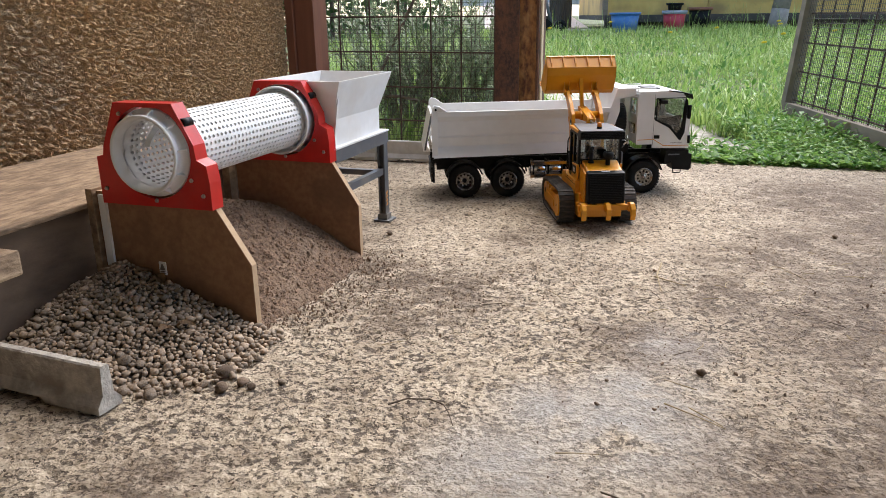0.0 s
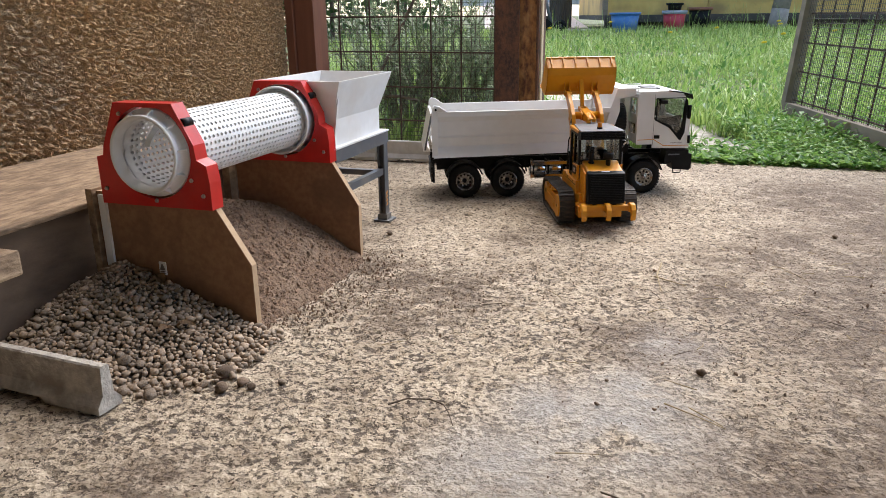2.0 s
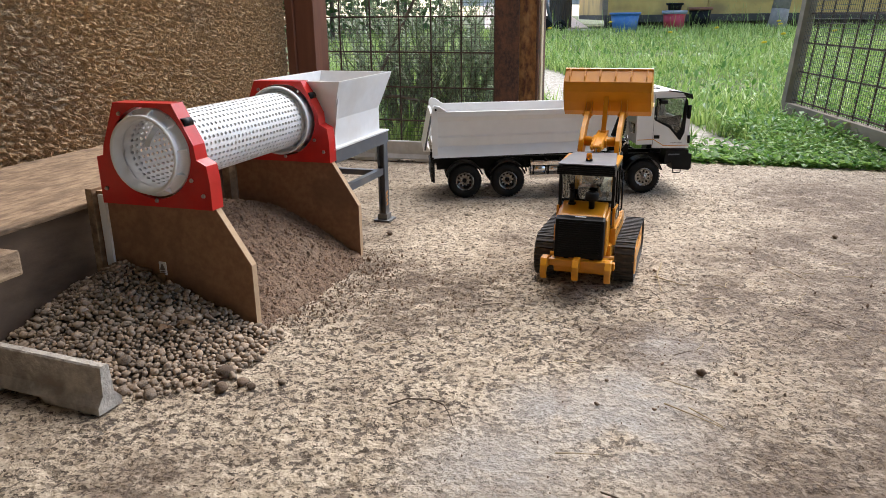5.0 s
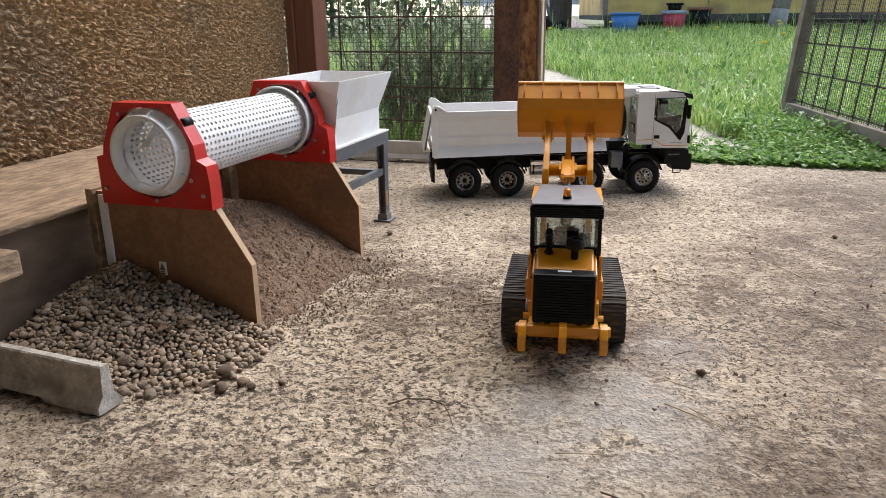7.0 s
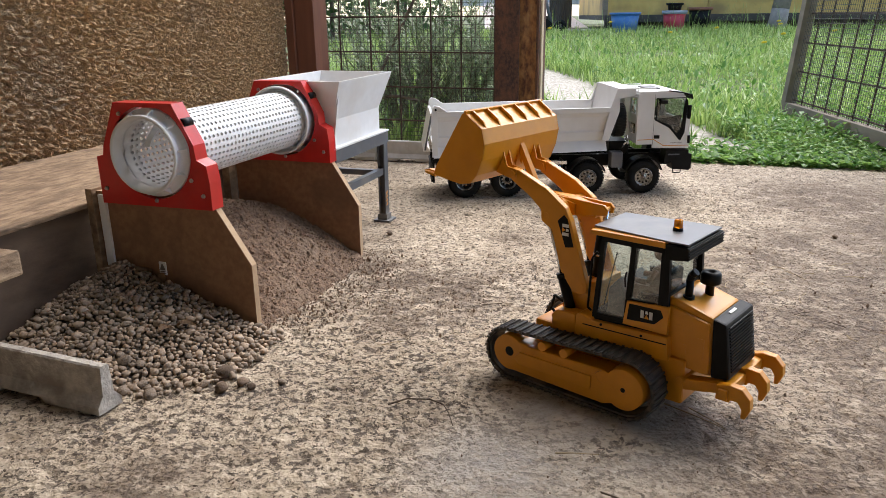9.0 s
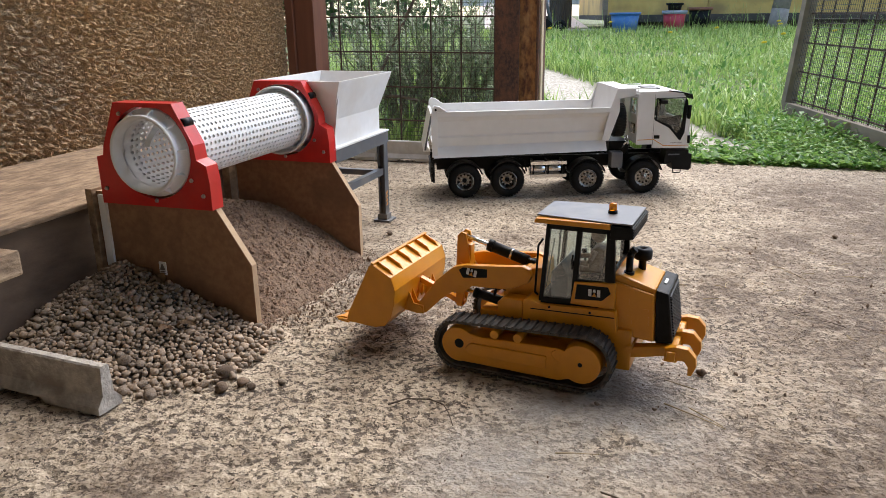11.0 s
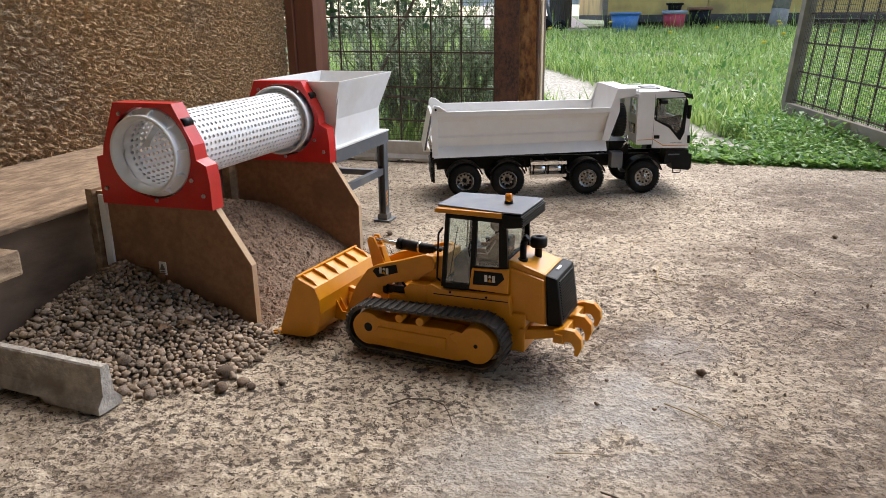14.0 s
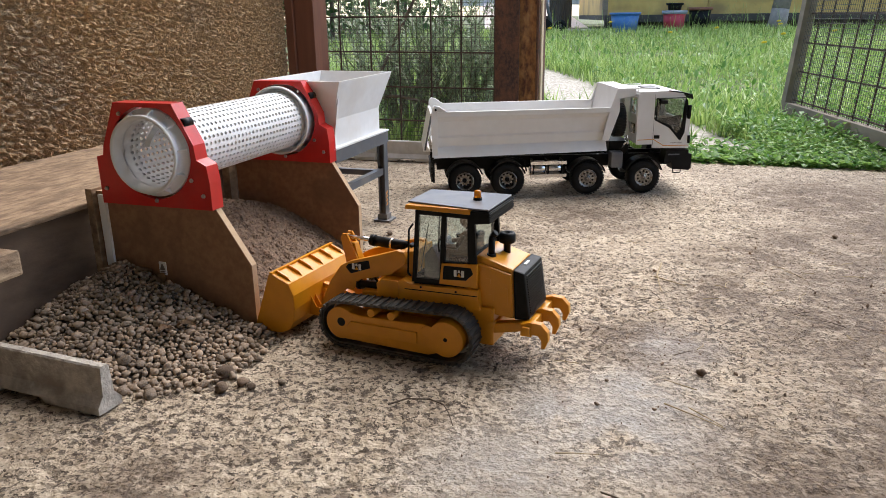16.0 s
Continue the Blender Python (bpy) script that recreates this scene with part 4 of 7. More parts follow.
    box(bm, -0.017, 0.0, 0.05, 0.13, 0.08, 0.09)
    P("underrun_bar", bm, BLACK)
    bm = B()
    path_tube(bm, [(0.02, 0.01, 0.099), (0.08, 0.006, 0.0985), (0.16, 0.006, 0.098), (0.205, 0.01, 0.09), (0.212, 0.02, 0.06)], 0.0022, 6)
    P("cable_pipe", bm, BLACK)
    # lettering on the door
    cu = bpy.data.curves.new("door_lettering", "FONT")
    cu.body, cu.size, cu.extrude = "excavations", 0.0062, 0.0001
    tmp = new("door_lettering", cu)
    dg = bpy.context.evaluated_depsgraph_get()
    me = bpy.data.meshes.new_from_object(tmp.evaluated_get(dg))
    bpy.data.objects.remove(tmp)
    me.materials.clear()
    me.materials.append(DARKPRINT)
    ob = new("door_lettering", me)
    ob.parent = cab
    ob.matrix_basis = pose(0.5655, -0.0004, 0.1245, 90, 0, 0)
    return t


truck()


# ---- track loader ----
ARM_PIVOT = Vector((0, 0.020, 0.1236))
HINGE = Vector((0, 0.1457, 0.0253))
LEVER = Vector((0, 0.108, 0.092))
LEVER_TOP = Vector((0, 0.1215, 0.1325))
LEVER_LOW = Vector((0, 0.100, 0.040))
BRACKET = Vector((0, 0.1700, 0.0540))
TILT_BASE = Vector((0, 0.020, 0.128))
LIFT_BASE = Vector((0, 0.030, 0.079))
LIFT_PIN = Vector((0, 0.0995, 0.0735))
SPROCKET, IDLER = (-0.0669, 0.0375), (0.0905, 0.0345)


def track_loop(r_add=0.0):
    """Closed path of the track round sprocket and idler: points and headings."""
    (ys, zs), (yi, zi) = SPROCKET, IDLER
    rs, ri = zs + r_add, zi + r_add
    pts = []
    for k in range(25):
        a = math.radians(90 + 180 * k / 24)
        pts.append((ys + rs * math.cos(a), zs + rs * math.sin(a)))
    for k in range(25):
        a = math.radians(-90 + 180 * k / 24)
        pts.append((yi + ri * math.cos(a), zi + ri * math.sin(a)))
    return pts


def along_loop(pts, n):
    """n even steps round a closed path: places and directions."""
    p = [Vector(q) for q in pts] + [Vector(pts[0])]
    seg = [(p[i + 1] - p[i]).length for i in range(len(p) - 1)]
    total, out = sum(seg), []
    for k in range(n):
        d = total * k / n
        i = 0
        while d > seg[i]:
            d -= seg[i]
            i += 1
        w = (p[i + 1] - p[i]).normalized()
        out.append((p[i] + w * d, w))
    return out


def decal(parent, x, poly, side):
    """Dark name panel with plain pale bars and a small triangle."""
    xs = sorted((side * x, side * (x + 0.0006)))
    pl = part("name_panel", prism(B(), poly, "x", *xs), BLACK, parent, "black decal panel")
    cy, cz = sum(p[0] for p in poly) / len(poly), sum(p[1] for p in poly) / len(poly)
    xs2 = sorted((side * (x + 0.0006), side * (x + 0.0010)))
    bm = B()
    for k in (-1, 0, 1):
        y, h = cy + k * 0.0052, 0.0044
        if k == 0:
            prism(bm, [(y - 0.0018, cz + 0.001), (y + 0.0018, cz + 0.001), (y + 0.0011, cz + h), (y - 0.0011, cz + h)], "x", *xs2)
        else:
            prism(bm, [(y - 0.0019, cz - h), (y + 0.0019, cz - h), (y + 0.0019, cz + h), (y - 0.0019, cz + h)], "x", *xs2)
    part("pale_mark", bm, DECALW, pl)
    part("triangle_mark", prism(B(), [(cy - 0.0028, cz - 0.0046), (cy + 0.0028, cz - 0.0046), (cy, cz + 0.0004)], "x", *xs2), YELLOW, pl)


def bucket_mesh(bm):
    """Shell with side plates, ribbed top, bolt-on edge and hinge ears; origin at the hinge."""
    w = 0.0795
    prof = [(0.0547, 0.064), (0.0263, 0.0523), (0.0190, 0.036), (0.0188, 0.016), (0.0225, -0.004), (0.0300, -0.0165), (0.0450, -0.0225), (0.1000, -0.0248)]
    inn = [(0.0555, 0.0622), (0.0278, 0.0508), (0.0208, 0.0352), (0.0206, 0.0165), (0.0242, -0.003), (0.0312, -0.0147), (0.0455, -0.0205), (0.1000, -0.0232)]
    n = len(prof)
    for x0, x1 in ((-w, w),):
        vs = [[bm.verts.new((x, *p)) for p in q] for x in (x0, x1) for q in (prof, inn)]
        for i in range(n - 1):
            bm.faces.new((vs[0][i], vs[0][i + 1], vs[2][i + 1], vs[2][i]))
            bm.faces.new((vs[1][i + 1], vs[1][i], vs[3][i], vs[3][i + 1]))
        for i in (0, n - 1):
            bm.faces.new((vs[0][i], vs[2][i], vs[3][i], vs[1][i]))
    side = prof[:-1] + [(0.088, -0.0246), (0.086, -0.012), (0.0585, 0.0615)]
    for x in (-w, w - 0.0025):
        prism(bm, side, "x", x, x + 0.0025)
    # ribs on the sloping top plate
    for k in range(6):
        x = -w + 0.010 + k * (2 * w - 0.020) / 5
        prism(bm, [(0.0275, 0.0531), (0.0545, 0.0642), (0.050, 0.0668), (0.0335, 0.0600)], "x", x - 0.0011, x + 0.0011)
    box(bm, -w, w, 0.0525, 0.0565, 0.0625, 0.0662)
    # cutting edge and teeth
    box(bm, -w - 0.001, w + 0.001, 0.085, 0.1015, -0.0265, -0.0240)
    for k in range(8):
        x = -w + 0.006 + k * (2 * w - 0.012) / 7
        prism(bm, [(0.090, -0.0262), (0.090, -0.0208), (0.100, -0.0218), (0.1075, -0.0258)], "x", x - 0.0032, x + 0.0032)
    # hinge ears low and tilt ears in the middle
    for x in (-0.0318, 0.0318):
        for d in (-0.0062, 0.0046):
            prism(bm, [(-0.006, -0.005), (0.004, -0.007), (0.026, -0.006), (0.0205, 0.013), (0.021, 0.026), (0.010, 0.006), (-0.004, 0.006)], "x", x + d, x + d + 0.0018)
        rod(bm, (x - 0.009, 0, 0), (x + 0.009, 0, 0), 0.0036, None, 12)
    b = BRACKET - HINGE
    for d in (-0.0072, 0.0054):
        prism(bm, [(b.y - 0.005, b.z - 0.005), (b.y - 0.0055, b.z + 0.004), (b.y + 0.001, b.z + 0.0055), (b.y + 0.006, b.z - 0.012), (b.y - 0.006, b.z - 0.03), (b.y - 0.007, b.z - 0.02)], "x", d, d + 0.0018)
    rod(bm, (-0.009, b.y, b.z), (0.009, b.y, b.z), 0.003, None, 12)
    return bm


def loader():
    t = thing("track_loader", pose(0, 0, 0), "yellow model track loader with raised front bucket and rear ripper", "model loader")
    P = lambda name, bm, mat, par=t, label="": part(name, bm, mat, par, label)
    mirrored = (-1, 1)
    # undercarriage
    un = B()
    box(un, -0.046, 0.046, -0.118, 0.075, 0.022, 0.074, 0.003)
    P("undercarriage", un, YELLOW)
    shoe_me = None
    for sd in mirrored:
        xc = sd * 0.0665
        fr = B()
        x0, x1 = sorted((sd * 0.0545, sd * 0.0792))
        prism(fr, [(-0.058, 0.016), (-0.040, 0.010), (0.084, 0.012), (0.101, 0.018), (0.106, 0.030), (0.099, 0.050), (0.084, 0.0535), (0.060, 0.0495), (-0.036, 0.052), (-0.060, 0.045)], "x", x0, x1, 0.002)
        frame_ = P("track_frame", fr, YELLOW, t, "yellow track frame")
        bm = B()
        xa = sd * 0.0835
        rod(bm, (sd * 0.055, *SPROCKET), (xa, *SPROCKET), 0.0248, 0.0238, 36)
        P("sprocket_disc", bm, YELLOW, frame_)
        bm = B()
        rod(bm, (xa, *SPROCKET), (sd * 0.0839, *SPROCKET), 0.0028, None, 12)
        P("axle_hole", bm, BLACK, frame_)
        bm = B()
        rod(bm, (sd * 0.055, *IDLER), (sd * 0.0795, *IDLER), 0.0235, 0.0225, 32)
        P("idler_wheel", bm, YELLOW, frame_)
        bm = B()
        rod(bm, (sd * 0.0792, IDLER[0] - 0.001, IDLER[1] + 0.002), (sd * 0.0798, IDLER[0] - 0.001, IDLER[1] + 0.002), 0.0062, None, 14)
        P("axle_hole", bm, BLACK, frame_)
        bm = B()
        x0b, x1b = sorted((sd * 0.079, sd * 0.0815))
        prism(bm, [(-0.050, 0.034), (-0.034, 0.037), (-0.030, 0.046), (-0.040, 0.053), (-0.052, 0.050)], "x", x0b, x1b, 0.0015)
        prism(bm, [(0.052, 0.0235), (0.074, 0.0235), (0.082, 0.031), (0.074, 0.040), (-0.025, 0.040), (-0.025, 0.0235)], "x", x0b, x1b, 0.0012)
        P("frame_cover", bm, YELLOW, frame_)
        for y in (0.022, 0.052):
            bm = B()
            rod(bm, (sd * 0.056, y - 0.01, 0.0565), (sd * 0.081, y - 0.01, 0.0565), 0.0055, None, 14)
            P("carrier_roller", bm, YELLOW, frame_)
        # belt and shoes
        bm = B()
        o, i = track_loop(-0.0028), track_loop(-0.0065)
        n = len(o)
        xb = sorted((sd * 0.0535, sd * 0.0795))
        V = [[bm.verts.new((x, *p)) for p in q] for x in xb for q in (o, i)]
        for k in range(n):
            j = (k + 1) % n
            for a, b in ((0, 2), (3, 1), (1, 0), (2, 3)):
                bm.faces.new((V[a][k], V[a][j], V[b][j], V[b][k]))
        belt = P("track", bm, TRACKM, t, "dusty dark grey track belt")
        steps = along_loop(track_loop(-0.0022), 48)
        for p, w in steps:
            if shoe_me is None:
                bm = B()
                box(bm, -0.0160, 0.0160, -0.0050, 0.0050, -0.0022, 0.0006)
                box(bm, -0.0160, 0.0160, 0.0018, 0.0042, 0.0006, 0.0022)
                box(bm, -0.0155, 0.0155, -0.0040, -0.0026, 0.0006, 0.0014)
                ob = P("track_shoe", bm, TRACKM, belt)
                shoe_me = ob
            else:
                ob = twin(shoe_me, parent=belt)
            # outward normal lies to the right of the way round
            out = Vector((w.y, -w.x))
            m = Matrix(((1, 0, 0, xc), (0, w.x, out.x, p.x), (0, w.y, out.y, p.y), (0, 0, 0, 1)))
            ob.matrix_basis = m
    # lower body and side tanks
    P("lower_body", prism(B(), [(0.016, 0.070), (0.016, 0.095), (0.010, 0.099), (-0.004, 0.093), (-0.098, 0.0975), (-0.101, 0.070), (-0.05, 0.066)], "x", -0.0505, 0.0505, 0.0015), YELLOW, t, "yellow lower body")
    for sd in mirrored:
        P("front_body", prism(B(), [(0.0165, 0.068), (0.048, 0.068), (0.050, 0.087), (0.042, 0.0945), (0.0165, 0.0945)], "x", *sorted((sd * 0.0305, sd * 0.0495)), 0.0015), YELLOW)
    P("panel_gap", prism(B(), [(0.006, 0.0855), (-0.0975, 0.0885), (-0.0975, 0.0898), (0.006, 0.0868)], "x", -0.0508, 0.0508), BLACK)
    for sd in mirrored:
        for y in (-0.018, -0.068):
            bm = B()
            rod(bm, (sd * 0.0504, y, 0.0915), (sd * 0.0514, y, 0.0915), 0.0016, None, 8)
            P("bolt", bm, BLACK)
    P("front_frame", prism(B(), [(0.048, 0.05), (0.050, 0.098), (0.03, 0.126), (0.0, 0.132), (-0.004, 0.10), (0.02, 0.06)], "x", -0.0262, 0.0262, 0.0015), YELLOW)
    # engine hood
    hood = P("engine_hood", prism(B(), [(-0.090, 0.066), (-0.090, 0.1395), (-0.098, 0.1395), (-0.1405, 0.1265), (-0.1435, 0.060)], "x", -0.0365, 0.0365, 0.003), YELLOW, t, "yellow engine hood")
    for sd in mirrored:
        P("hood_side", prism(B(), [(-0.088, 0.0665), (-0.088, 0.131), (-0.0955, 0.131), (-0.1395, 0.1205), (-0.1425, 0.062)], "x", *sorted((sd * 0.0366, sd * 0.0408)), 0.002), YELLOW, hood)
        for y, z, h in ((-0.108, 0.108, 0.008), (-0.112, 0.086, 0.010), (-0.131, 0.09, 0.024)):
            P("hood_recess", box(B(), *sorted((sd * 0.0407, sd * 0.0411)), y - 0.004, y + 0.004, z - h / 2, z + h / 2), YELLOW, hood)
    # rear grille
    gr = P("rear_grille", prism(B(), [(-0.1408, 0.1268), (-0.1555, 0.1235), (-0.1640, 0.0625), (-0.1438, 0.0600)], "x", -0.0385, 0.0385, 0.0025), BLACK, t, "black rear grille with fine slats")
    for k in range(15):
        z = 0.070 + 0.0034 * k
        y = -0.1555 - (0.1235 - z) * 0.139
        P("slat", box(B(), -0.0325, 0.0325, y - 0.0016, y + 0.001, z, z + 0.0014), BLACK, gr)
    P("name_strip", prism(B(), [(-0.1455, 0.1262), (-0.1455, 0.1268), (-0.1485, 0.1261), (-0.1485, 0.1254)], "x", -0.0085, 0.0085), DECALW, gr, "small pale name strip")
    # exhaust stack and air cleaner
    bm = B()
    path_tube(bm, [(-0.021, -0.106, 0.134), (-0.021, -0.106, 0.158), (-0.021, -0.1075, 0.1635), (-0.021, -0.112, 0.168)], 0.0043, 12)
    rod(bm, (-0.021, -0.106, 0.136), (-0.021, -0.106, 0.1395), 0.0062, None, 14)
    P("exhaust_stack", bm, BLACK, t, "black bent exhaust stack")
    bm = B()
    lathe(bm, [(0.0, 0.0048), (0.016, 0.0048), (0.0165, 0.0095), (0.018, 0.0112), (0.0275, 0.0112), (0.030, 0.0095), (0.0302, 0.004), (0.028, 0.0035), (0.028, 0.0002), (0.0, 0.0002)], (0.012, -0.1155, 0.130), (0, 0, 1), 24)
    P("air_cleaner", bm, BLACK, t, "black mushroom air cleaner")
    # cab
    cab = P("cab_frame", B(), BLACK, t, "black cab frame")
    cb = B()
    x = 0.0455
    yf, ym, yr = -0.003, -0.0495, -0.0915
    for sd in mirrored:
        a, b = sorted((sd * (x - 0.005), sd * x))
        prism(cb, [(yf, 0.0985), (yf - 0.0075, 0.194), (yf - 0.0125, 0.194), (yf - 0.005, 0.0985)], "x", a, b)
        prism(cb, [(ym + 0.007, 0.099), (ym + 0.002, 0.194), (ym - 0.004, 0.194), (ym + 0.001, 0.099)], "x", a, b)
        prism(cb, [(yr + 0.009, 0.125), (yr + 0.009, 0.194), (yr, 0.194), (yr - 0.003, 0.125)], "x", a, b)
        prism(cb, [(yf, 0.096), (yf, 0.1015), (ym + 0.003, 0.1035), (ym + 0.003, 0.098)], "x", a, b)
        prism(cb, [(yf - 0.008, 0.189), (yf - 0.008, 0.1945), (yr, 0.1945), (yr, 0.189)], "x", a, b)
        prism(cb, [(ym + 0.002, 0.1255), (ym + 0.002, 0.1295), (yr, 0.1295), (yr, 0.1255)], "x", a, b)
    box(cb, -x + 0.005, x - 0.005, yf - 0.006, yf - 0.0015, 0.097, 0.104)
    box(cb, -x + 0.005, x - 0.005, yf - 0.013, yf - 0.009, 0.188, 0.1945)
    box(cb, -x + 0.005, x - 0.005, yr, yr + 0.004, 0.137, 0.1415)
    box(cb, -x + 0.005, x - 0.005, yr, yr + 0.004, 0.188, 0.1945)
    box(cb, -0.044, 0.044, yr, yf - 0.002, 0.0935, 0.0965)
    cb.to_mesh(cab.data)
    cb.free()
    for sd in mirrored:
        gx = sorted((sd * 0.0432, sd * 0.0438))
        P("door_pane", prism(B(), [(yf - 0.0045, 0.102), (yf - 0.0115, 0.189), (ym + 0.002, 0.189), (ym + 0.0068, 0.1035)], "x", *gx), GLASS, cab, "clear door pane")
        P("side_pane", prism(B(), [(ym, 0.13), (ym - 0.003, 0.189), (yr + 0.009, 0.189), (yr + 0.009, 0.13)], "x", *gx), GLASS, cab, "clear side pane")
        P("cab_side_panel", prism(B(), [(ym + 0.0065, 0.0985), (ym + 0.0025, 0.127), (yr - 0.005, 0.131), (yr - 0.005, 0.0985)], "x", *sorted((sd * 0.0435, sd * 0.0478)), 0.001), YELLOW, cab)
        decal(cab, 0.0478, [(ym + 0.001, 0.1055), (ym - 0.0008, 0.1245), (yr + 0.004, 0.1255), (yr + 0.0005, 0.118), (yr + 0.010, 0.108)], sd)
        bm = B()
        path_tube(bm, [(sd * 0.0465, yf + 0.001, 0.104), (sd * 0.049, yf + 0.004, 0.108), (sd * 0.049, yf + 0.001, 0.168), (sd * 0.0465, yf - 0.004, 0.176)], 0.0014, 8)
        P("grab_rail", bm, BLACK, cab)
        bm = B()
        path_tube(bm, [(sd * 0.0462, ym + 0.006, 0.142), (sd * 0.0475, ym + 0.0065, 0.152), (sd * 0.0462, ym + 0.0055, 0.16)], 0.001, 6)
        P("door_handle", bm, BLACK, cab)
    P("front_pane", prism(B(), [(yf - 0.0025, 0.104), (yf - 0.0105, 0.188), (yf - 0.0111, 0.188), (yf - 0.0031, 0.104)], "x", -x + 0.005, x - 0.005), GLASS, cab)
    P("rear_pane", box(B(), -x + 0.005, x - 0.005, yr + 0.0015, yr + 0.0021, 0.1415, 0.188), GLASS, cab)
    P("front_wiper", rod(B(), (-0.02, yf - 0.001, 0.104), (-0.004, yf - 0.006, 0.165), 0.0007, None, 6), BLACK, cab)
    # seat and controls seen through the panes
    st = B()
    prism(st, [(-0.080, 0.099), (-0.083, 0.158), (-0.076, 0.160), (-0.071, 0.128), (-0.044, 0.126), (-0.042, 0.112), (-0.048, 0.099)], "x", -0.017, 0.017, 0.003)
    P("driver_seat", st, BLACK, cab)
    P("console", prism(B(), [(-0.012, 0.0968), (-0.012, 0.128), (-0.024, 0.142), (-0.033, 0.125), (-0.033, 0.0968)], "x", -0.026, 0.034, 0.002), STEELGREY, cab, "grey control console")
    for xx in (-0.026, 0.028):
        bm = B()
        rod(bm, (xx, -0.045, 0.0968), (xx, -0.04, 0.138), 0.0016, None, 8)
        rod(bm, (xx, -0.04, 0.138), (xx, -0.039, 0.146), 0.0032, None, 10)
        P("control_lever", bm, BLACK, cab)
    # toy driver at the controls: one plain shape
    dv = B()
    prism(dv, [(-0.072, 0.1285), (-0.074, 0.158), (-0.066, 0.163), (-0.057, 0.158), (-0.054, 0.1285)], "x", -0.013, 0.013, 0.003)
    prism(dv, [(-0.056, 0.1275), (-0.056, 0.136), (-0.036, 0.135), (-0.034, 0.105), (-0.041, 0.105), (-0.0435, 0.1275)], "x", -0.012, 0.012, 0.002)
    bmesh.ops.create_icosphere(dv, subdivisions=2, radius=0.0092, matrix=Matrix.Translation((0, -0.063, 0.1735)))
    for sd in mirrored:
        path_tube(dv, [(sd * 0.0135, -0.064, 0.157), (sd * 0.018, -0.056, 0.142), (sd * 0.013, -0.036, 0.140)], 0.0034, 8)
    P("toy_driver", dv, TOYTAN, cab, "plain tan plastic driver figure")
    # roof
    rf = P("roof", prism(B(), [(0.0055, 0.1945), (0.0035, 0.2005), (-0.086, 0.2015), (-0.086, 0.1945)], "x", -0.0465, 0.0465, 0.0015), YELLOW, t, "yellow roof with grey top plate")
    P("roof_plate", prism(B(), [(-0.0365, 0.0045), (0.0365, 0.0045), (0.0445, -0.086), (0.0445, -0.1105), (-0.0445, -0.1105), (-0.0445, -0.086)], "z", 0.2012, 0.2032, 0.0006), ROOFGREY, rf, "scuffed grey roof plate")
    vz = P("rear_visor", prism(B(), [(-0.0862, 0.1995), (-0.1115, 0.1995), (-0.1125, 0.1855), (-0.0862, 0.182)], "x", -0.0462, 0.0462, 0.0012), BLACK, rf, "black ribbed rear visor")
    for k in range(4):
        z = 0.187 + 0.0032 * k
        P("visor_rib", box(B(), -0.0455, 0.0455, -0.1132, -0.1118, z, z + 0.0013), BLACK, vz)
    bm = B()
    lathe(bm, [(0.0, 0.0058), (0.0035, 0.0055), (0.0036, 0.0001), (0.0, 0.0001)], (0.0, -0.0785, 0.2032), (0, 0, 1), 20)
    P("beacon_base", bm, BLACK, rf)
    bm = B()
    lathe(bm, [(0.0036, 0.0050), (0.0115, 0.0046), (0.0128, 0.0034), (0.0128, 0.0001), (0.0036, 0.0001)], (0.0, -0.0785, 0.2032), (0, 0, 1), 20)
    P("beacon", bm, AMBER, rf, "amber beacon")
    # ripper
    rp = P("ripper_beam", box(B(), -0.0585, 0.0585, -0.170, -0.160, 0.049, 0.0605, 0.0015), YELLOW, t, "yellow ripper beam")
    for sd in mirrored:
        P("ripper_arm", prism(B(), [(-0.110, 0.038), (-0.112, 0.052), (-0.140, 0.057), (-0.160, 0.0605), (-0.160, 0.049), (-0.135, 0.043)], "x", *sorted((sd * 0.030, sd * 0.044)), 0.0015), YELLOW, rp)
    bm = B()
    rod(bm, (-0.052, -0.116, 0.052), (0.052, -0.116, 0.052), 0.0042, None, 12)
    P("ripper_pin", bm, YELLOW, rp)
    for xx in (-0.02, 0.02):
        P("ripper_cylinder", rod(B(), (xx, -0.118, 0.062), (xx, -0.155, 0.0575), 0.004, None, 12), BLACK, rp)
    for xx in (-0.0497, 0.0, 0.0497):
        P("ripper_shank", prism(B(), [(-0.157, 0.0625), (-0.170, 0.0665), (-0.1835, 0.0655), (-0.1925, 0.056), (-0.1935, 0.045), (-0.189, 0.0335), (-0.1845, 0.0335), (-0.1845, 0.0435), (-0.180, 0.050), (-0.1725, 0.050), (-0.1715, 0.0468), (-0.157, 0.0468)], "x", xx - 0.0048, xx + 0.0048, 0.001), YELLOW, rp, "curved yellow ripper shank")
    # lift arms, modelled as they lie when lowered; origin at the pivot
    arm = B()
    O2 = (ARM_PIVOT.y, ARM_PIVOT.z)
    sh = [(0.012, 0.1135), (0.010, 0.1240), (0.014, 0.1315), (0.024, 0.1325), (0.062, 0.1195), (0.098, 0.1080), (0.1130, 0.1000), (0.1330, 0.0720), (0.1500, 0.0335), (0.1520, 0.0240), (0.1445, 0.0185), (0.1370, 0.0225), (0.1200, 0.0500), (0.1060, 0.0660), (0.0930, 0.0670), (0.0830, 0.0830), (0.0350, 0.0960)]
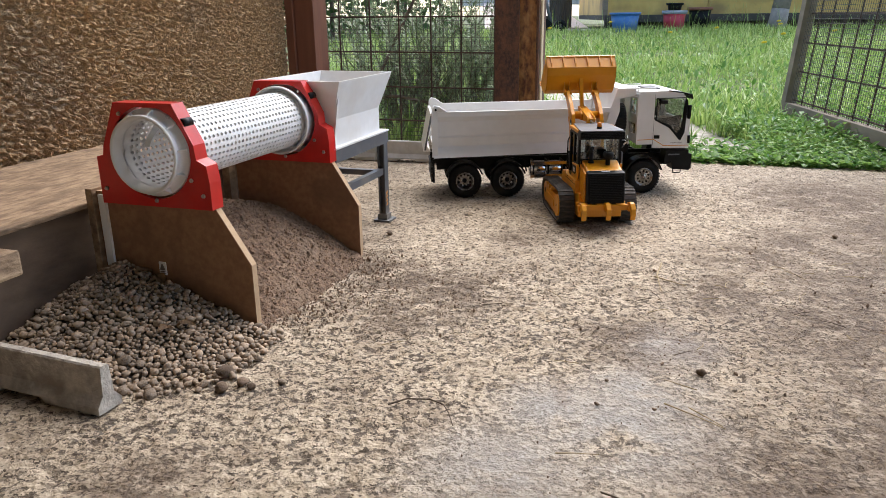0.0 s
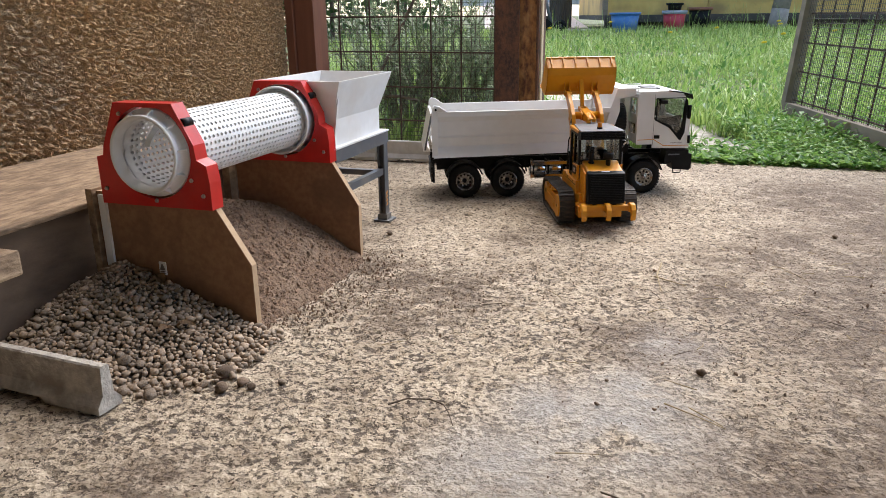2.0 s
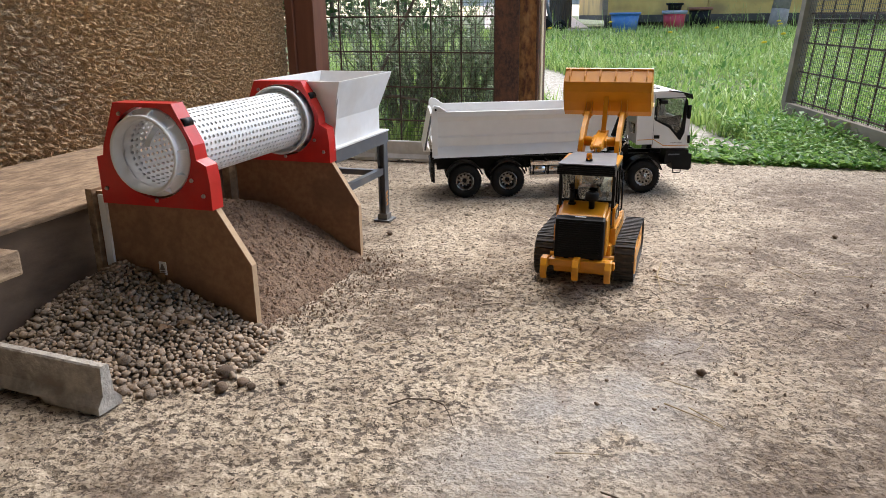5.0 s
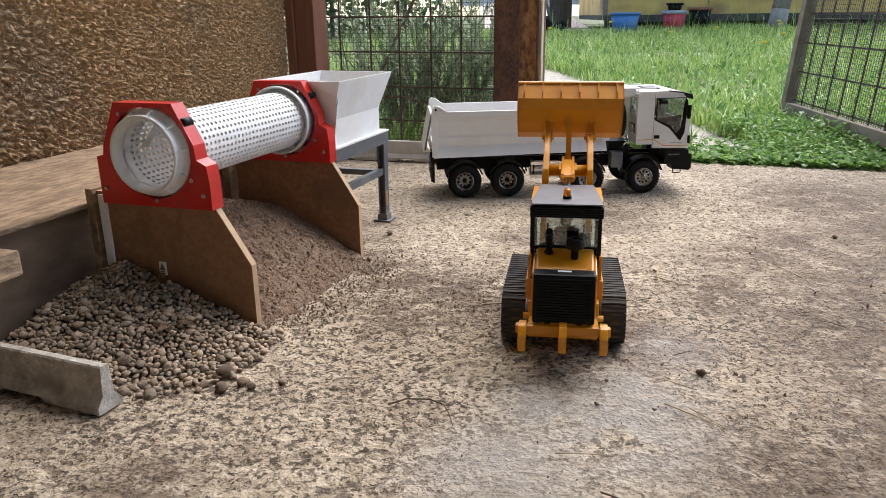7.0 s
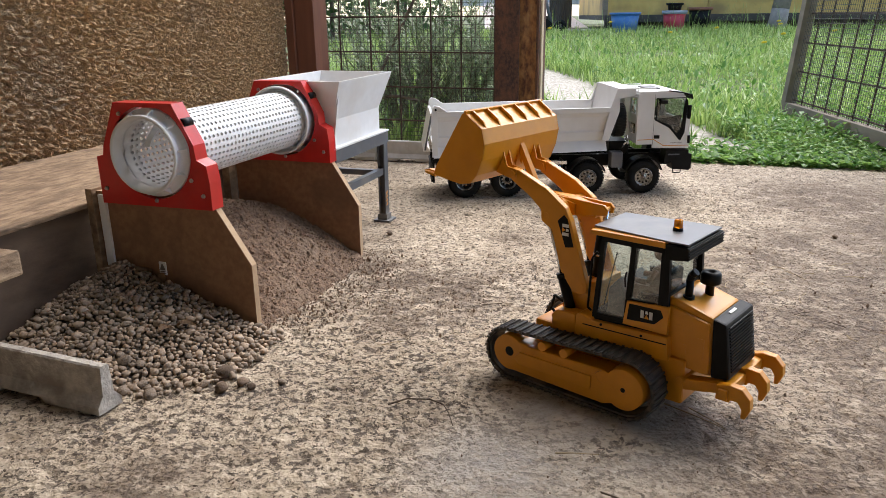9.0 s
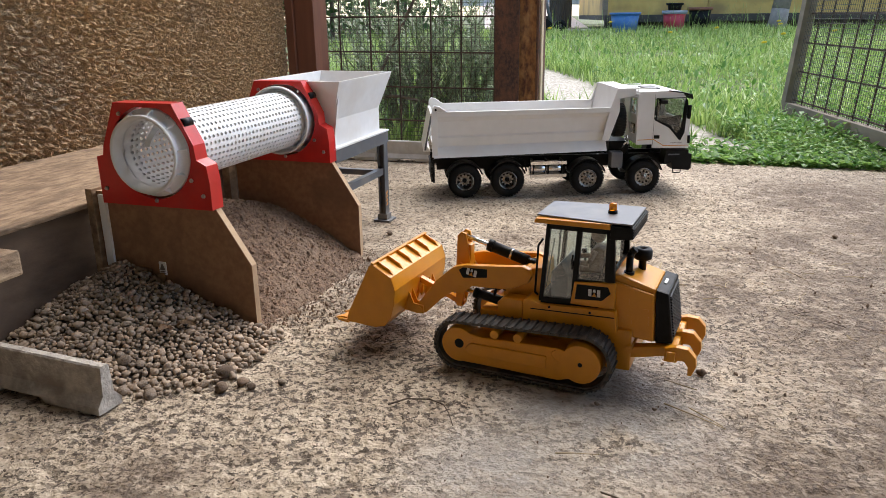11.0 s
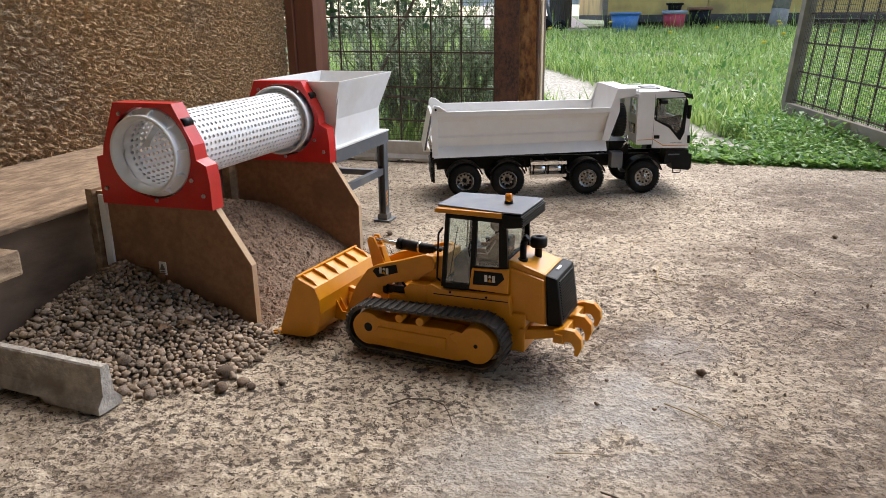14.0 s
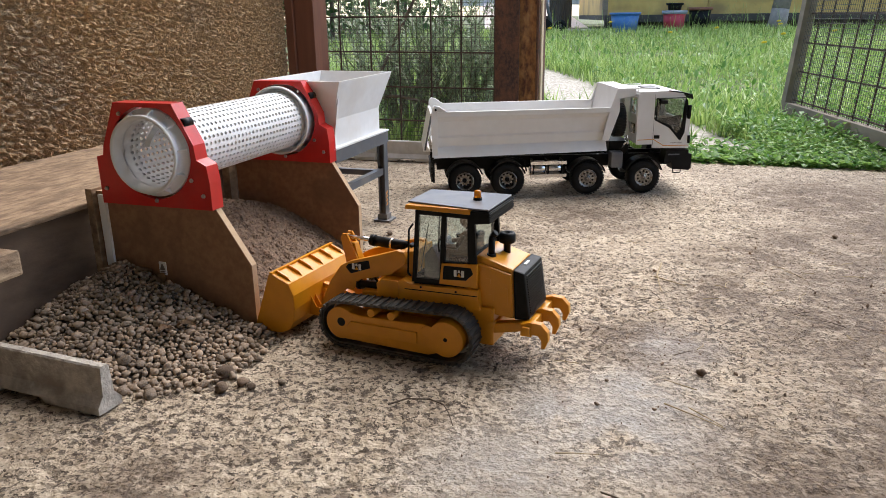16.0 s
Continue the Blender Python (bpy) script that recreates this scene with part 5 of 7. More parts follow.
    for sd in mirrored:
        prism(arm, [(p[0] - O2[0], p[1] - O2[1]) for p in sh], "x", *sorted((sd * 0.0275, sd * 0.0360)), 0.0012)
        rod(arm, (sd * 0.0368, LIFT_PIN.y - O2[0], LIFT_PIN.z - O2[1]), (sd * 0.027, LIFT_PIN.y - O2[0], LIFT_PIN.z - O2[1]), 0.0045, None, 14)
    rod(arm, (-0.0275, 0.108 - O2[0], 0.083 - O2[1]), (0.0275, 0.108 - O2[0], 0.083 - O2[1]), 0.0085, None, 16)
    rod(arm, (-0.0372, 0, 0), (0.0372, 0, 0), 0.006, None, 14)
    for sd in mirrored:
        lv = LEVER - ARM_PIVOT
        prism(arm, [(lv.y - 0.012, lv.z - 0.014), (lv.y - 0.008, lv.z + 0.006), (lv.y + 0.005, lv.z + 0.006), (lv.y + 0.010, lv.z - 0.014)], "x", *sorted((sd * 0.0095, sd * 0.0125)))
    armo = P("lift_arm", arm, YELLOW, t, "yellow lift arms")
    for sd in mirrored:
        decal(armo, 0.0360, [(0.0655 - O2[0], 0.1020 - O2[1]), (0.0675 - O2[0], 0.1130 - O2[1]), (0.100 - O2[0], 0.1040 - O2[1]), (0.1045 - O2[0], 0.0990 - O2[1]), (0.0965 - O2[0], 0.0905 - O2[1])], sd)
    bk = P("bucket", bucket_mesh(B()), YELLOW, armo, "yellow steel loader bucket with teeth")
    # tilt lever, link, cylinders
    lb = B()
    tp, lo = LEVER_TOP - LEVER, LEVER_LOW - LEVER
    for x0, x1 in ((-0.0092, -0.0055), (0.0055, 0.0092)):
        prism(lb, [(tp.y - 0.007, tp.z - 0.001), (tp.y - 0.004, tp.z + 0.0055), (tp.y + 0.003, tp.z + 0.0055), (tp.y + 0.0065, tp.z - 0.001), (0.011, 0.0), (lo.y + 0.0055, lo.z + 0.001), (lo.y + 0.003, lo.z - 0.0045), (lo.y - 0.004, lo.z - 0.003), (-0.0095, -0.007), (-0.0095, 0.004)], "x", x0, x1, 0.0008)
    prism(lb, [(-0.0085, -0.012), (-0.0085, 0.004), (-0.001, 0.032), (0.013, 0.032), (0.0105, 0.0), (0.004, -0.030), (-0.006, -0.030)], "x", -0.0055, 0.0055)
    rod(lb, (-0.013, 0, 0), (0.013, 0, 0), 0.0042, None, 12)
    rod(lb, (-0.0105, tp.y, tp.z), (0.0105, tp.y, tp.z), 0.003, None, 12)
    lever = P("tilt_lever", lb, YELLOW, armo, "yellow tilt lever")
    L = (BRACKET - LEVER_LOW).length
    lk = B()
    rod(lk, (-0.0045, 0, 0), (0.0045, 0, 0), 0.0052, None, 12)
    rod(lk, (-0.0045, L, 0), (0.0045, L, 0), 0.0048, None, 12)
    box(lk, -0.004, 0.004, 0, L, -0.0036, 0.0036)
    link = P("tilt_link", lk, YELLOW, armo)
    cy = B()
    rod(cy, (0, 0.006, 0), (0, 0.062, 0), 0.0072, None, 16)
    rod(cy, (0, 0.056, 0), (0, 0.063, 0), 0.0080, None, 16)
    rod(cy, (-0.006, 0, 0), (0.006, 0, 0), 0.005, None, 12)
    box(cy, -0.003, 0.003, 0, 0.008, -0.004, 0.004)
    tcyl = P("tilt_cylinder", cy, BLACK, t, "black tilt cylinder")
    P("cylinder_collar", rod(B(), (0, 0.028, 0), (0, 0.031, 0), 0.0078, None, 16), CHROME, tcyl)
    rd = B()
    rod(rd, (0, 0, 0), (0, -0.05, 0), 0.0030, None, 12)
    trod = P("tilt_rod", rd, CHROME, t, "chrome piston rod")
    lifts, lrods = [], []
    for sd in mirrored:
        bm = B()
        rod(bm, (sd * 0.0318, 0.0, 0), (sd * 0.0318, 0.058, 0), 0.0062, None, 14)
        rod(bm, (sd * 0.0318, 0.053, 0), (sd * 0.0318, 0.0585, 0), 0.0070, None, 14)
        lifts.append(P("lift_cylinder", bm, BLACK, t, "black lift cylinder"))
        bm = B()
        rod(bm, (sd * 0.0318, 0, 0), (sd * 0.0318, -0.085, 0), 0.0026, None, 12)
        rod(bm, (sd * 0.0285, 0, 0), (sd * 0.0351, 0, 0), 0.0045, None, 12)
        lrods.append(P("lift_rod", bm, CHROME, t, "chrome piston rod"))
    # hoses at the arm foot
    for sd in mirrored:
        bm = B()
        path_tube(bm, [(sd * 0.031, 0.045, 0.098), (sd * 0.0335, 0.056, 0.105), (sd * 0.0335, 0.060, 0.088), (sd * 0.031, 0.05, 0.075)], 0.0018, 8)
        P("hydraulic_hose", bm, BLACK)
    return t, armo, bk, lever, link, tcyl, trod, lifts, lrods


LOADER = loader()

# where the loader stands: seconds, x, y, heading
DRIVE = [(0, 0.3276, 1.6408, 2.0), (1.9, 0.3278, 1.6390, 1.8), (2.5, 0.3262, 1.5909, 2.4), (3, 0.3258, 1.5392, 2.4), (3.5, 0.3296, 1.4795, -11.7), (4, 0.3185, 1.4128, -17.8), (4.5, 0.294, 1.345, -18.5), (5.4, 0.243, 1.222, -19.0),
         (6.3, 0.2020, 1.1000, -18.0), (6.5, 0.1960, 1.0778, -17.0), (7, 0.1755, 1.0230, -9.5), (7.5, 0.1750, 0.9795, 5.0), (8, 0.1830, 0.9307, 14.5), (8.5, 0.1945, 0.8719, 26.7), (9, 0.2000, 0.8404, 48.5), (9.2, 0.2030, 0.8350, 52.0),
         (9.7, 0.201, 0.838, 58.0), (10.4, 0.168, 0.872, 64.0), (11.3, 0.1225, 0.9060, 65.3), (11.5, 0.1178, 0.9071, 64.4), (12, 0.0935, 0.9201, 63.2), (12.5, 0.0722, 0.9319, 62.6), (13, 0.0562, 0.9384, 63.6), (13.5, 0.0311, 0.9489, 64.6), (14, 0.0134, 0.9559, 65.1), (14.5, 0.0016, 0.9637, 64.5), (15, -0.0005, 0.9644, 64.4), (15.5, -0.0169, 0.9727, 64.3), (16, -0.0256, 0.9763, 65.8)]
# arm lift and bucket tilt, in degrees from the lowered pose
WORK = [(0, 95.2, 24), (0.1, 95.2, 14), (0.25, 95.2, -8), (0.4, 95.2, -20), (1.2, 95.2, -20), (1.35, 94.6, -5), (1.5, 94, 10), (1.75, 94.6, 20), (2.5, 94.6, 21), (4, 94, 20), (6.3, 92.2, 21), (7, 91.7, 21), (8.3, 92.2, 18), (8.8, 91.1, 13), (9.2, 85.8, 11), (9.8, 64.6, 9), (10.4, 37.6, 7), (11.0, 12.9, 6), (11.3, 7.1, 5), (11.6, 6.1, 2.5), (12, 3.5, 1.5), (12.4, 0.4, 0), (14, 0.5, 0), (16, 0.5, 0)]


def turned(v, deg):
    a = radians(deg)
    return Vector((0, v.y * math.cos(a) - v.z * math.sin(a), v.y * math.sin(a) + v.z * math.cos(a)))


def angle(v):
    return math.degrees(math.atan2(v.z, v.y))


def meet(a, ra, b, rb, sign):
    """Where two circles meet in the side plane."""
    d = b - a
    L = d.length
    k = max(-1.0, min(1.0, (ra * ra + L * L - rb * rb) / (2 * ra * L)))
    return a + turned(d.normalized() * ra, sign * math.degrees(math.acos(k)))


def motions():
    """Drive the loader and work its arms."""
    body, arm, bucket, lever, link, tcyl, trod, lifts, lrods = LOADER
    walk(body, [(t, pose(x, y, 0, 0, 0, h)) for t, x, y, h in DRIVE])
    rows = {o: [] for o in (arm, bucket, lever, link, tcyl, trod, *lifts, *lrods)}
    low_len, link_len = (LEVER_LOW - LEVER).length, (BRACKET - LEVER_LOW).length
    dense = []
    for (t0, a0, b0), (t1, a1, b1) in zip(WORK, WORK[1:]):
        n = max(1, int(max(abs(a1 - a0), abs(b1 - b0)) / 8))
        dense += [(t0 + (t1 - t0) * k / n, a0 + (a1 - a0) * k / n, b0 + (b1 - b0) * k / n) for k in range(n)]
    dense.append(WORK[-1])
    dense = [d for i, d in enumerate(dense) if i == 0 or frame(d[0]) > frame(dense[i - 1][0])]
    for t, lift, tilt in dense:
        rel = tilt - lift
        rows[arm].append((t, pose(*ARM_PIVOT, lift)))
        h = HINGE - ARM_PIVOT
        rows[bucket].append((t, pose(*h, rel)))
        lv = LEVER - ARM_PIVOT
        br = h + turned(BRACKET - HINGE, rel)
        low = meet(lv, low_len, br, link_len, -1)
        turn = angle(low - lv) - angle(LEVER_LOW - LEVER)
        rows[lever].append((t, pose(*lv, turn)))
        rows[link].append((t, pose(*low, angle(br - low))))
        top = ARM_PIVOT + turned(lv + turned(LEVER_TOP - LEVER, turn), lift)
        a = angle(top - TILT_BASE)
        rows[tcyl].append((t, pose(*TILT_BASE, a)))
        rows[trod].append((t, pose(*top, a)))
        pin = ARM_PIVOT + turned(LIFT_PIN - ARM_PIVOT, lift)
        a = angle(pin - LIFT_BASE)
        for o in lifts:
            rows[o].append((t, pose(*LIFT_BASE, a)))
        for o in lrods:
            rows[o].append((t, pose(*pin, a)))
    for o, r in rows.items():
        walk(o, r)


# ---- the far opening: posts, mesh, barriers, gate ----
def corner_post():
    t = thing("corner_post", SHED, "red-brown painted timber corner post beside the rendered wall", "post")
    part("narrow_board", box(B(), 1.290, 1.36, 0.6275, 0.6545, -0.01, 2.5, 0.002), REDWOOD, t)
    part("wide_board", box(B(), 1.300, 1.39, 0.5615, 0.6255, -0.01, 2.5, 0.002), REDWOOD, t)
    return t


corner_post()


def steel_column():
    """Rolled H column: two flanges and a web, with the flange edges to the room."""
    t = thing("steel_column", SHED, "rusted rolled steel column standing at the edge of the slab", "column")
    part("web", box(B(), 1.440, 1.448, -0.110, 0.006, -0.03, 2.5), RUSTFLAKE, t)
    part("flange", box(B(), 1.425, 1.535, 0.0065, 0.0145, -0.03, 2.5, 0.0015), RUST, t)
    part("flange", box(B(), 1.425, 1.535, -0.1185, -0.1105, -0.03, 2.5, 0.0015), RUST, t)
    part("front_plate", box(B(), 1.417, 1.4245, -0.060, 0.0145, -0.03, 2.5, 0.0015), RUST, t, "flaking brown steel plate")
    part("timber_lath", box(B(), 1.44, 1.47, -0.1245, -0.1187, -0.03, 2.5, 0.001), PALELATH, t, "pale timber lath")
    return t


steel_column()


def wire(bm, p0, p1, r, n=5):
    rod(bm, p0, p1, r, None, n, caps=False)


def mesh_fence():
    t = thing("mesh_fence", SHED, "rusty welded mesh panel backed with fine wire netting", "fence")
    a = 1.42
    for k in range(7):
        s = 0.529 + 0.1025 - 0.1025 * k + (0.004 if k % 2 else 0)
        if 0.016 < s < 0.6:
            bm = B()
            wire(bm, (a, s, 0.03), (a, s - 0.004, 1.3), 0.0027, 6)
            part("upright_bar", bm, RUSTWIRE, t)
    for z in (0.112, 0.2185, 0.3265, 0.4335, 0.54, 0.65, 0.76, 0.87, 0.98, 1.09):
        bm = B()
        wire(bm, (a - 0.004, 0.60, z), (a - 0.004, 0.015, z - 0.004), 0.0027, 6)
        part("cross_bar", bm, RUSTWIRE, t)
    bm = B()
    s = 0.016
    while s < 0.62:
        w = 0.0016 * math.sin(s * 60)
        wire(bm, (a + 0.008, s, 0.03), (a + 0.008, s + w, 0.75), 0.00065, 4)
        s += 0.0128
    z = 0.035
    while z < 0.75:
        wire(bm, (a + 0.009, 0.56, z + 0.002 * math.sin(z * 70)), (a + 0.009, 0.015, z), 0.00065, 4)
        z += 0.0128
    part("fine_netting", bm, FINEWIRE, t, "fine square wire netting")["kind"] = "stuff"
    return t


mesh_fence()


def barrier_mesh(bm, length, seed=0):
    """Small cast road barrier: stepped foot with two gaps below, narrow top, chipped edges. Along x."""
    prof = [(-0.0175, 0.0), (0.0175, 0.0), (0.0175, 0.009), (0.0085, 0.020), (0.0062, 0.054), (0.0045, 0.056), (-0.0045, 0.056), (-0.0062, 0.054), (-0.0085, 0.020), (-0.0175, 0.009)]
    gap = 0.007
    rng = random.Random(seed)
    n = int(length / 0.006)
    rings = []
    for i in range(n + 1):
        x = length * i / n
        foot = x < length * 0.36 or x > length * 0.66
        ring = []
        for y, z in prof:
            zz = z if (z > 0.001 or foot) else gap
            j = 0.00022
            ring.append(bm.verts.new((x + (rng.uniform(-1, 1) * 0.0006 if i in (0, n) else 0), y + rng.uniform(-j, j), zz + (rng.uniform(-j, j) if z > 0.001 else 0))))
        rings.append(ring)
    m = len(prof)
    for i in range(n):
        for k in range(m):
            bm.faces.new((rings[i][k], rings[i][(k + 1) % m], rings[i + 1][(k + 1) % m], rings[i + 1][k]))
    bm.faces.new(rings[0][::-1])
    bm.faces.new(rings[-1])
    return bm


PALECONC = pm("pale_painted_concrete", (0.62, 0.60, 0.56), (0.54, 0.52, 0.48), 50, 0.8, bump=0.2, bscale=140, c3=(0.38, 0.34, 0.28), scale3=9, amt3=0.6)
ob = part("concrete_barrier", barrier_mesh(B(), 0.24, 3), CONCRETE)
ob.matrix_basis = pose(-0.3885, 0.7745, 0.0005, 0, 0, 180 - 22.3)
tagged(ob, "small grey cast concrete road barrier standing on the floor", "model barrier", "model road barriers")
for k in range(3):
    ob = part("concrete_barrier", barrier_mesh(B(), 0.198, 10 + k), PALECONC)
    ob.matrix_basis = SHED @ pose(1.300 + 0.004 * (k % 2), 0.565 - 0.203 * k, 0.0005, 0, 0, -90 + (1.2 if k == 1 else -0.6)) @ Matrix.Diagonal((1, 1.15, 1.1, 1))
    tagged(ob, "small whitish concrete road barrier along the mesh fence", "model barrier", "model road barriers")


def gate():
    u = Vector((1.355 - 1.42, 2.26 - 3.10, 0)).normalized()
    n0 = Vector((-u.y, u.x, 0))
    up = (Vector((0, 0, 1)) * math.cos(radians(5)) + n0 * math.sin(radians(5))).normalized()
    nn = u.cross(up)
    m = Matrix((u, nn, up)).transposed().to_4x4()
    m.translation = Vector((1.42, 3.10, 0.035))
    t = thing("mesh_gate", m, "open garden gate, weathered timber frame with rusty mesh", "gate")
    part("stile", box(B(), -0.01, 0.035, -0.022, 0.022, 0.0, 1.5, 0.002), GREYWOOD, t)
    part("bottom_rail", box(B(), 0.0355, 1.6, -0.022, 0.022, 0.0, 0.042, 0.002), GREYWOOD, t)
    part("stile", box(B(), 1.6, 1.645, -0.022, 0.022, 0.0, 1.5, 0.002), GREYWOOD, t)
    part("top_rail", box(B(), 0.0355, 1.5995, -0.022, 0.022, 1.458, 1.5, 0.002), GREYWOOD, t)
    x = 0.13
    while x < 1.6:
        bm = B()
        wire(bm, (x, -0.006, 0.0425), (x, -0.006, 1.457), 0.0034, 6)
        part("upright_bar", bm, RUSTWIRE, t)
        x += 0.112
    for k in range(12):
        z = 0.055 + 0.112 * k
        bm = B()
        wire(bm, (0.0357, -0.011, z), (1.599, -0.011, z - 0.004), 0.0034, 6)
        part("cross_bar", bm, RUSTWIRE, t)
    bm = B()
    x = 0.04
    while x < 1.6:
        wire(bm, (x, 0.003, 0.0425), (x, 0.003, 0.7), 0.0008, 4)
        x += 0.016
    z = 0.05
    while z < 0.7:
        wire(bm, (0.0357, 0.004, z), (1.599, 0.004, z), 0.0008, 4)
        z += 0.016
    part("fine_netting", bm, FINEWIRE, t, "fine square wire netting")["kind"] = "stuff"
    return t


gate()

# ---- garden ----
rng = np.random.default_rng(5)
SHED_INV = np.array(SHED.inverted())


def shed_a(x, y):
    return SHED_INV[0, 0] * x + SHED_INV[0, 1] * y + SHED_INV[0, 3]


def on_path(x, y):
    """The strip of bare gravel from the slab's corner into the garden."""
    best = np.full_like(x, 9.0)
    pts = [(0.95, 2.55, 0.13), (0.86, 2.95, 0.17), (0.73, 3.6, 0.23), (0.66, 4.25, 0.25), (0.56, 4.9, 0.22), (0.40, 5.6, 0.18)]
    for (x0, y0, r0), (x1, y1, r1) in zip(pts, pts[1:]):
        dx, dy = x1 - x0, y1 - y0
        k = np.clip(((x - x0) * dx + (y - y0) * dy) / (dx * dx + dy * dy), 0, 1)
        d = np.hypot(x - x0 - k * dx, y - y0 - k * dy) / (r0 + k * (r1 - r0))
        best = np.minimum(best, d)
    return best


def heights(x, y):
    t = np.clip((y - 2.5) / 6.5, 0, 1)
    return -0.012 + 0.25 * t * t * (3 - 2 * t)


def blades(n, ylo, yhi, hlo, hhi, wlo, whi, keep, name, mat, label, bend=0.6, segs=3):
    """Many bent grass blades in one mesh."""
    y = ylo + (yhi - ylo) * rng.random(n) ** 1.3
    x = (-0.75 + (y - 2) * -0.05) + rng.random(n) * (1.6 + 0.62 * y)
    ok = keep(x, y)
    x, y = x[ok], y[ok]
    n = len(x)
    h = (hlo + (hhi - hlo) * rng.random(n) ** 1.5) * (0.75 + 0.5 * np.sin(x * 2.3 + 1) * np.sin(y * 1.9) ** 2 + 0.25)
    w = wlo + (whi - wlo) * rng.random(n)
    an = rng.random(n) * 2 * np.pi
    ben = (0.15 + bend * rng.random(n)) * h
    fx, fy = np.cos(an), np.sin(an)
    z0 = heights(x, y) - 0.01
    V = np.zeros((n, 2 * segs + 1, 3))
    for k in range(segs + 1):
        f = k / segs
        cx, cy, cz = x + fx * ben * f * f, y + fy * ben * f * f, z0 + h * (f - 0.25 * f * f * (ben / h))
        ww = w * (1 - f) ** 0.6 * (0.7 + 0.6 * f) / 2
        if k < segs:
            V[:, 2 * k] = np.stack([cx - fy * ww, cy + fx * ww, cz], 1)
            V[:, 2 * k + 1] = np.stack([cx + fy * ww, cy - fx * ww, cz], 1)
        else:
            V[:, 2 * segs] = np.stack([cx, cy, cz], 1)
    base = (np.arange(n) * (2 * segs + 1))[:, None]
    faces = []
    for k in range(segs - 1):
        faces += (base + np.array([2 * k, 2 * k + 1, 2 * k + 3, 2 * k + 2])).tolist()
    faces += (base + np.array([2 * segs - 2, 2 * segs - 1, 2 * segs])).tolist()
    ob = solid(name, V.reshape(-1, 3).tolist(), faces, mat)
    return tagged(ob, label, "grass", kind="stuff")


GRASS = island_leaf("grass_blade", (0.12, 0.23, 0.035), (0.50, 0.63, 0.20), 0.38, (0.62, 0.60, 0.32))
WEED = island_leaf("broad_leaf", (0.07, 0.19, 0.03), (0.33, 0.50, 0.13), 0.34)
lawn_ok = lambda x, y: (shed_a(x, y) > 1.535) & (on_path(x, y) > 0.9 + 0.35 * rng.random(len(x)))
blades(60000, 2.45, 5.6, 0.025, 0.115, 0.005, 0.0115, lawn_ok, "lawn_grass", GRASS, "uncut green lawn grass in the garden")
blades(34000, 4.9, 9.2, 0.03, 0.12, 0.007, 0.016, lawn_ok, "lawn_grass", GRASS, "uncut green lawn grass further off", segs=2)
blades(4200, 2.5, 6.5, 0.09, 0.20, 0.004, 0.009, lawn_ok, "tall_grass", GRASS, "long arching grass blades standing over the lawn", 0.9, 4)
blades(900, 3.2, 8.8, 0.2, 0.40, 0.0025, 0.005, lambda x, y: lawn_ok(x, y) & (x > 0.9), "seed_stalk", GRASS, "tall thin grass stalks in the lawn", 0.35)


def leaves(n, place, size, name, mat, label, flat=0.5, category="weeds"):
    """Oval leaves: six-sided, folded along the midrib."""
    x, y, z = place(n)
    n = len(x)
    L = size[0] + (size[1] - size[0]) * rng.random(n)
    W = L * (0.28 + 0.3 * rng.random(n))
    an, el = rng.random(n) * 2 * np.pi, (rng.random(n) - 0.2) * flat * 2
    ax = np.stack([np.cos(an) * np.cos(el), np.sin(an) * np.cos(el), np.sin(el)], 1)
    sd = np.stack([-np.sin(an), np.cos(an), 0.6 * (rng.random(n) - 0.5)], 1)
    up = np.cross(ax, sd)
    P0 = np.stack([x, y, z], 1)
    pts = []
    for f, s, lift in ((0, 0, 0), (0.3, -1, 0.12), (0.3, 1, 0.12), (0.7, -0.8, 0.08), (0.7, 0.8, 0.08), (1, 0, -0.1), (0.5, 0, 0)):
        pts.append(P0 + ax * (L * f)[:, None] + sd * (W * s / 2)[:, None] + up * (L * lift)[:, None])
    V = np.stack(pts, 1)
    b = (np.arange(n) * 7)[:, None]
    faces = []
    for q in ((0, 6, 1), (0, 2, 6), (1, 6, 3), (2, 4, 6), (3, 6, 5), (6, 4, 5)):
        faces += (b + np.array(q)).tolist()
    return tagged(solid(name, V.reshape(-1, 3).tolist(), faces, mat), label, category, kind="stuff")


def edge_weeds(n):
    a = 1.495 + 0.75 * rng.random(n) ** 1.7
    s = -0.55 - 1.5 * rng.random(n)
    m = np.array(SHED)
    x, y = m[0, 0] * a + m[0, 1] * s + m[0, 3], m[1, 0] * a + m[1, 1] * s + m[1, 3]
    ok = on_path(x, y) > 1.0
    x, y, a = x[ok], y[ok], a[ok]
    z = heights(x, y) + 0.005 + rng.random(len(x)) * np.clip(0.02 + (a - 1.53) * 0.14, 0.02, 0.075)
    return x, y, z


def lawn_weeds(n):
    y = 2.6 + 4.5 * rng.random(n) ** 1.4
    x = 0.3 + rng.random(n) * (0.75 * y)
    ok = (shed_a(x, y) > 1.62) & (on_path(x, y) > 1.2)
    x, y = x[ok], y[ok]
    return x, y, heights(x, y) + 0.01 + 0.06 * rng.random(len(x))


leaves(10500, edge_weeds, (0.014, 0.034), "ground_weeds", WEED, "low green weeds creeping over the slab edge")
leaves(7000, lawn_weeds, (0.018, 0.05), "lawn_weeds", WEED, "broad-leaved weeds among the grass", 0.9)


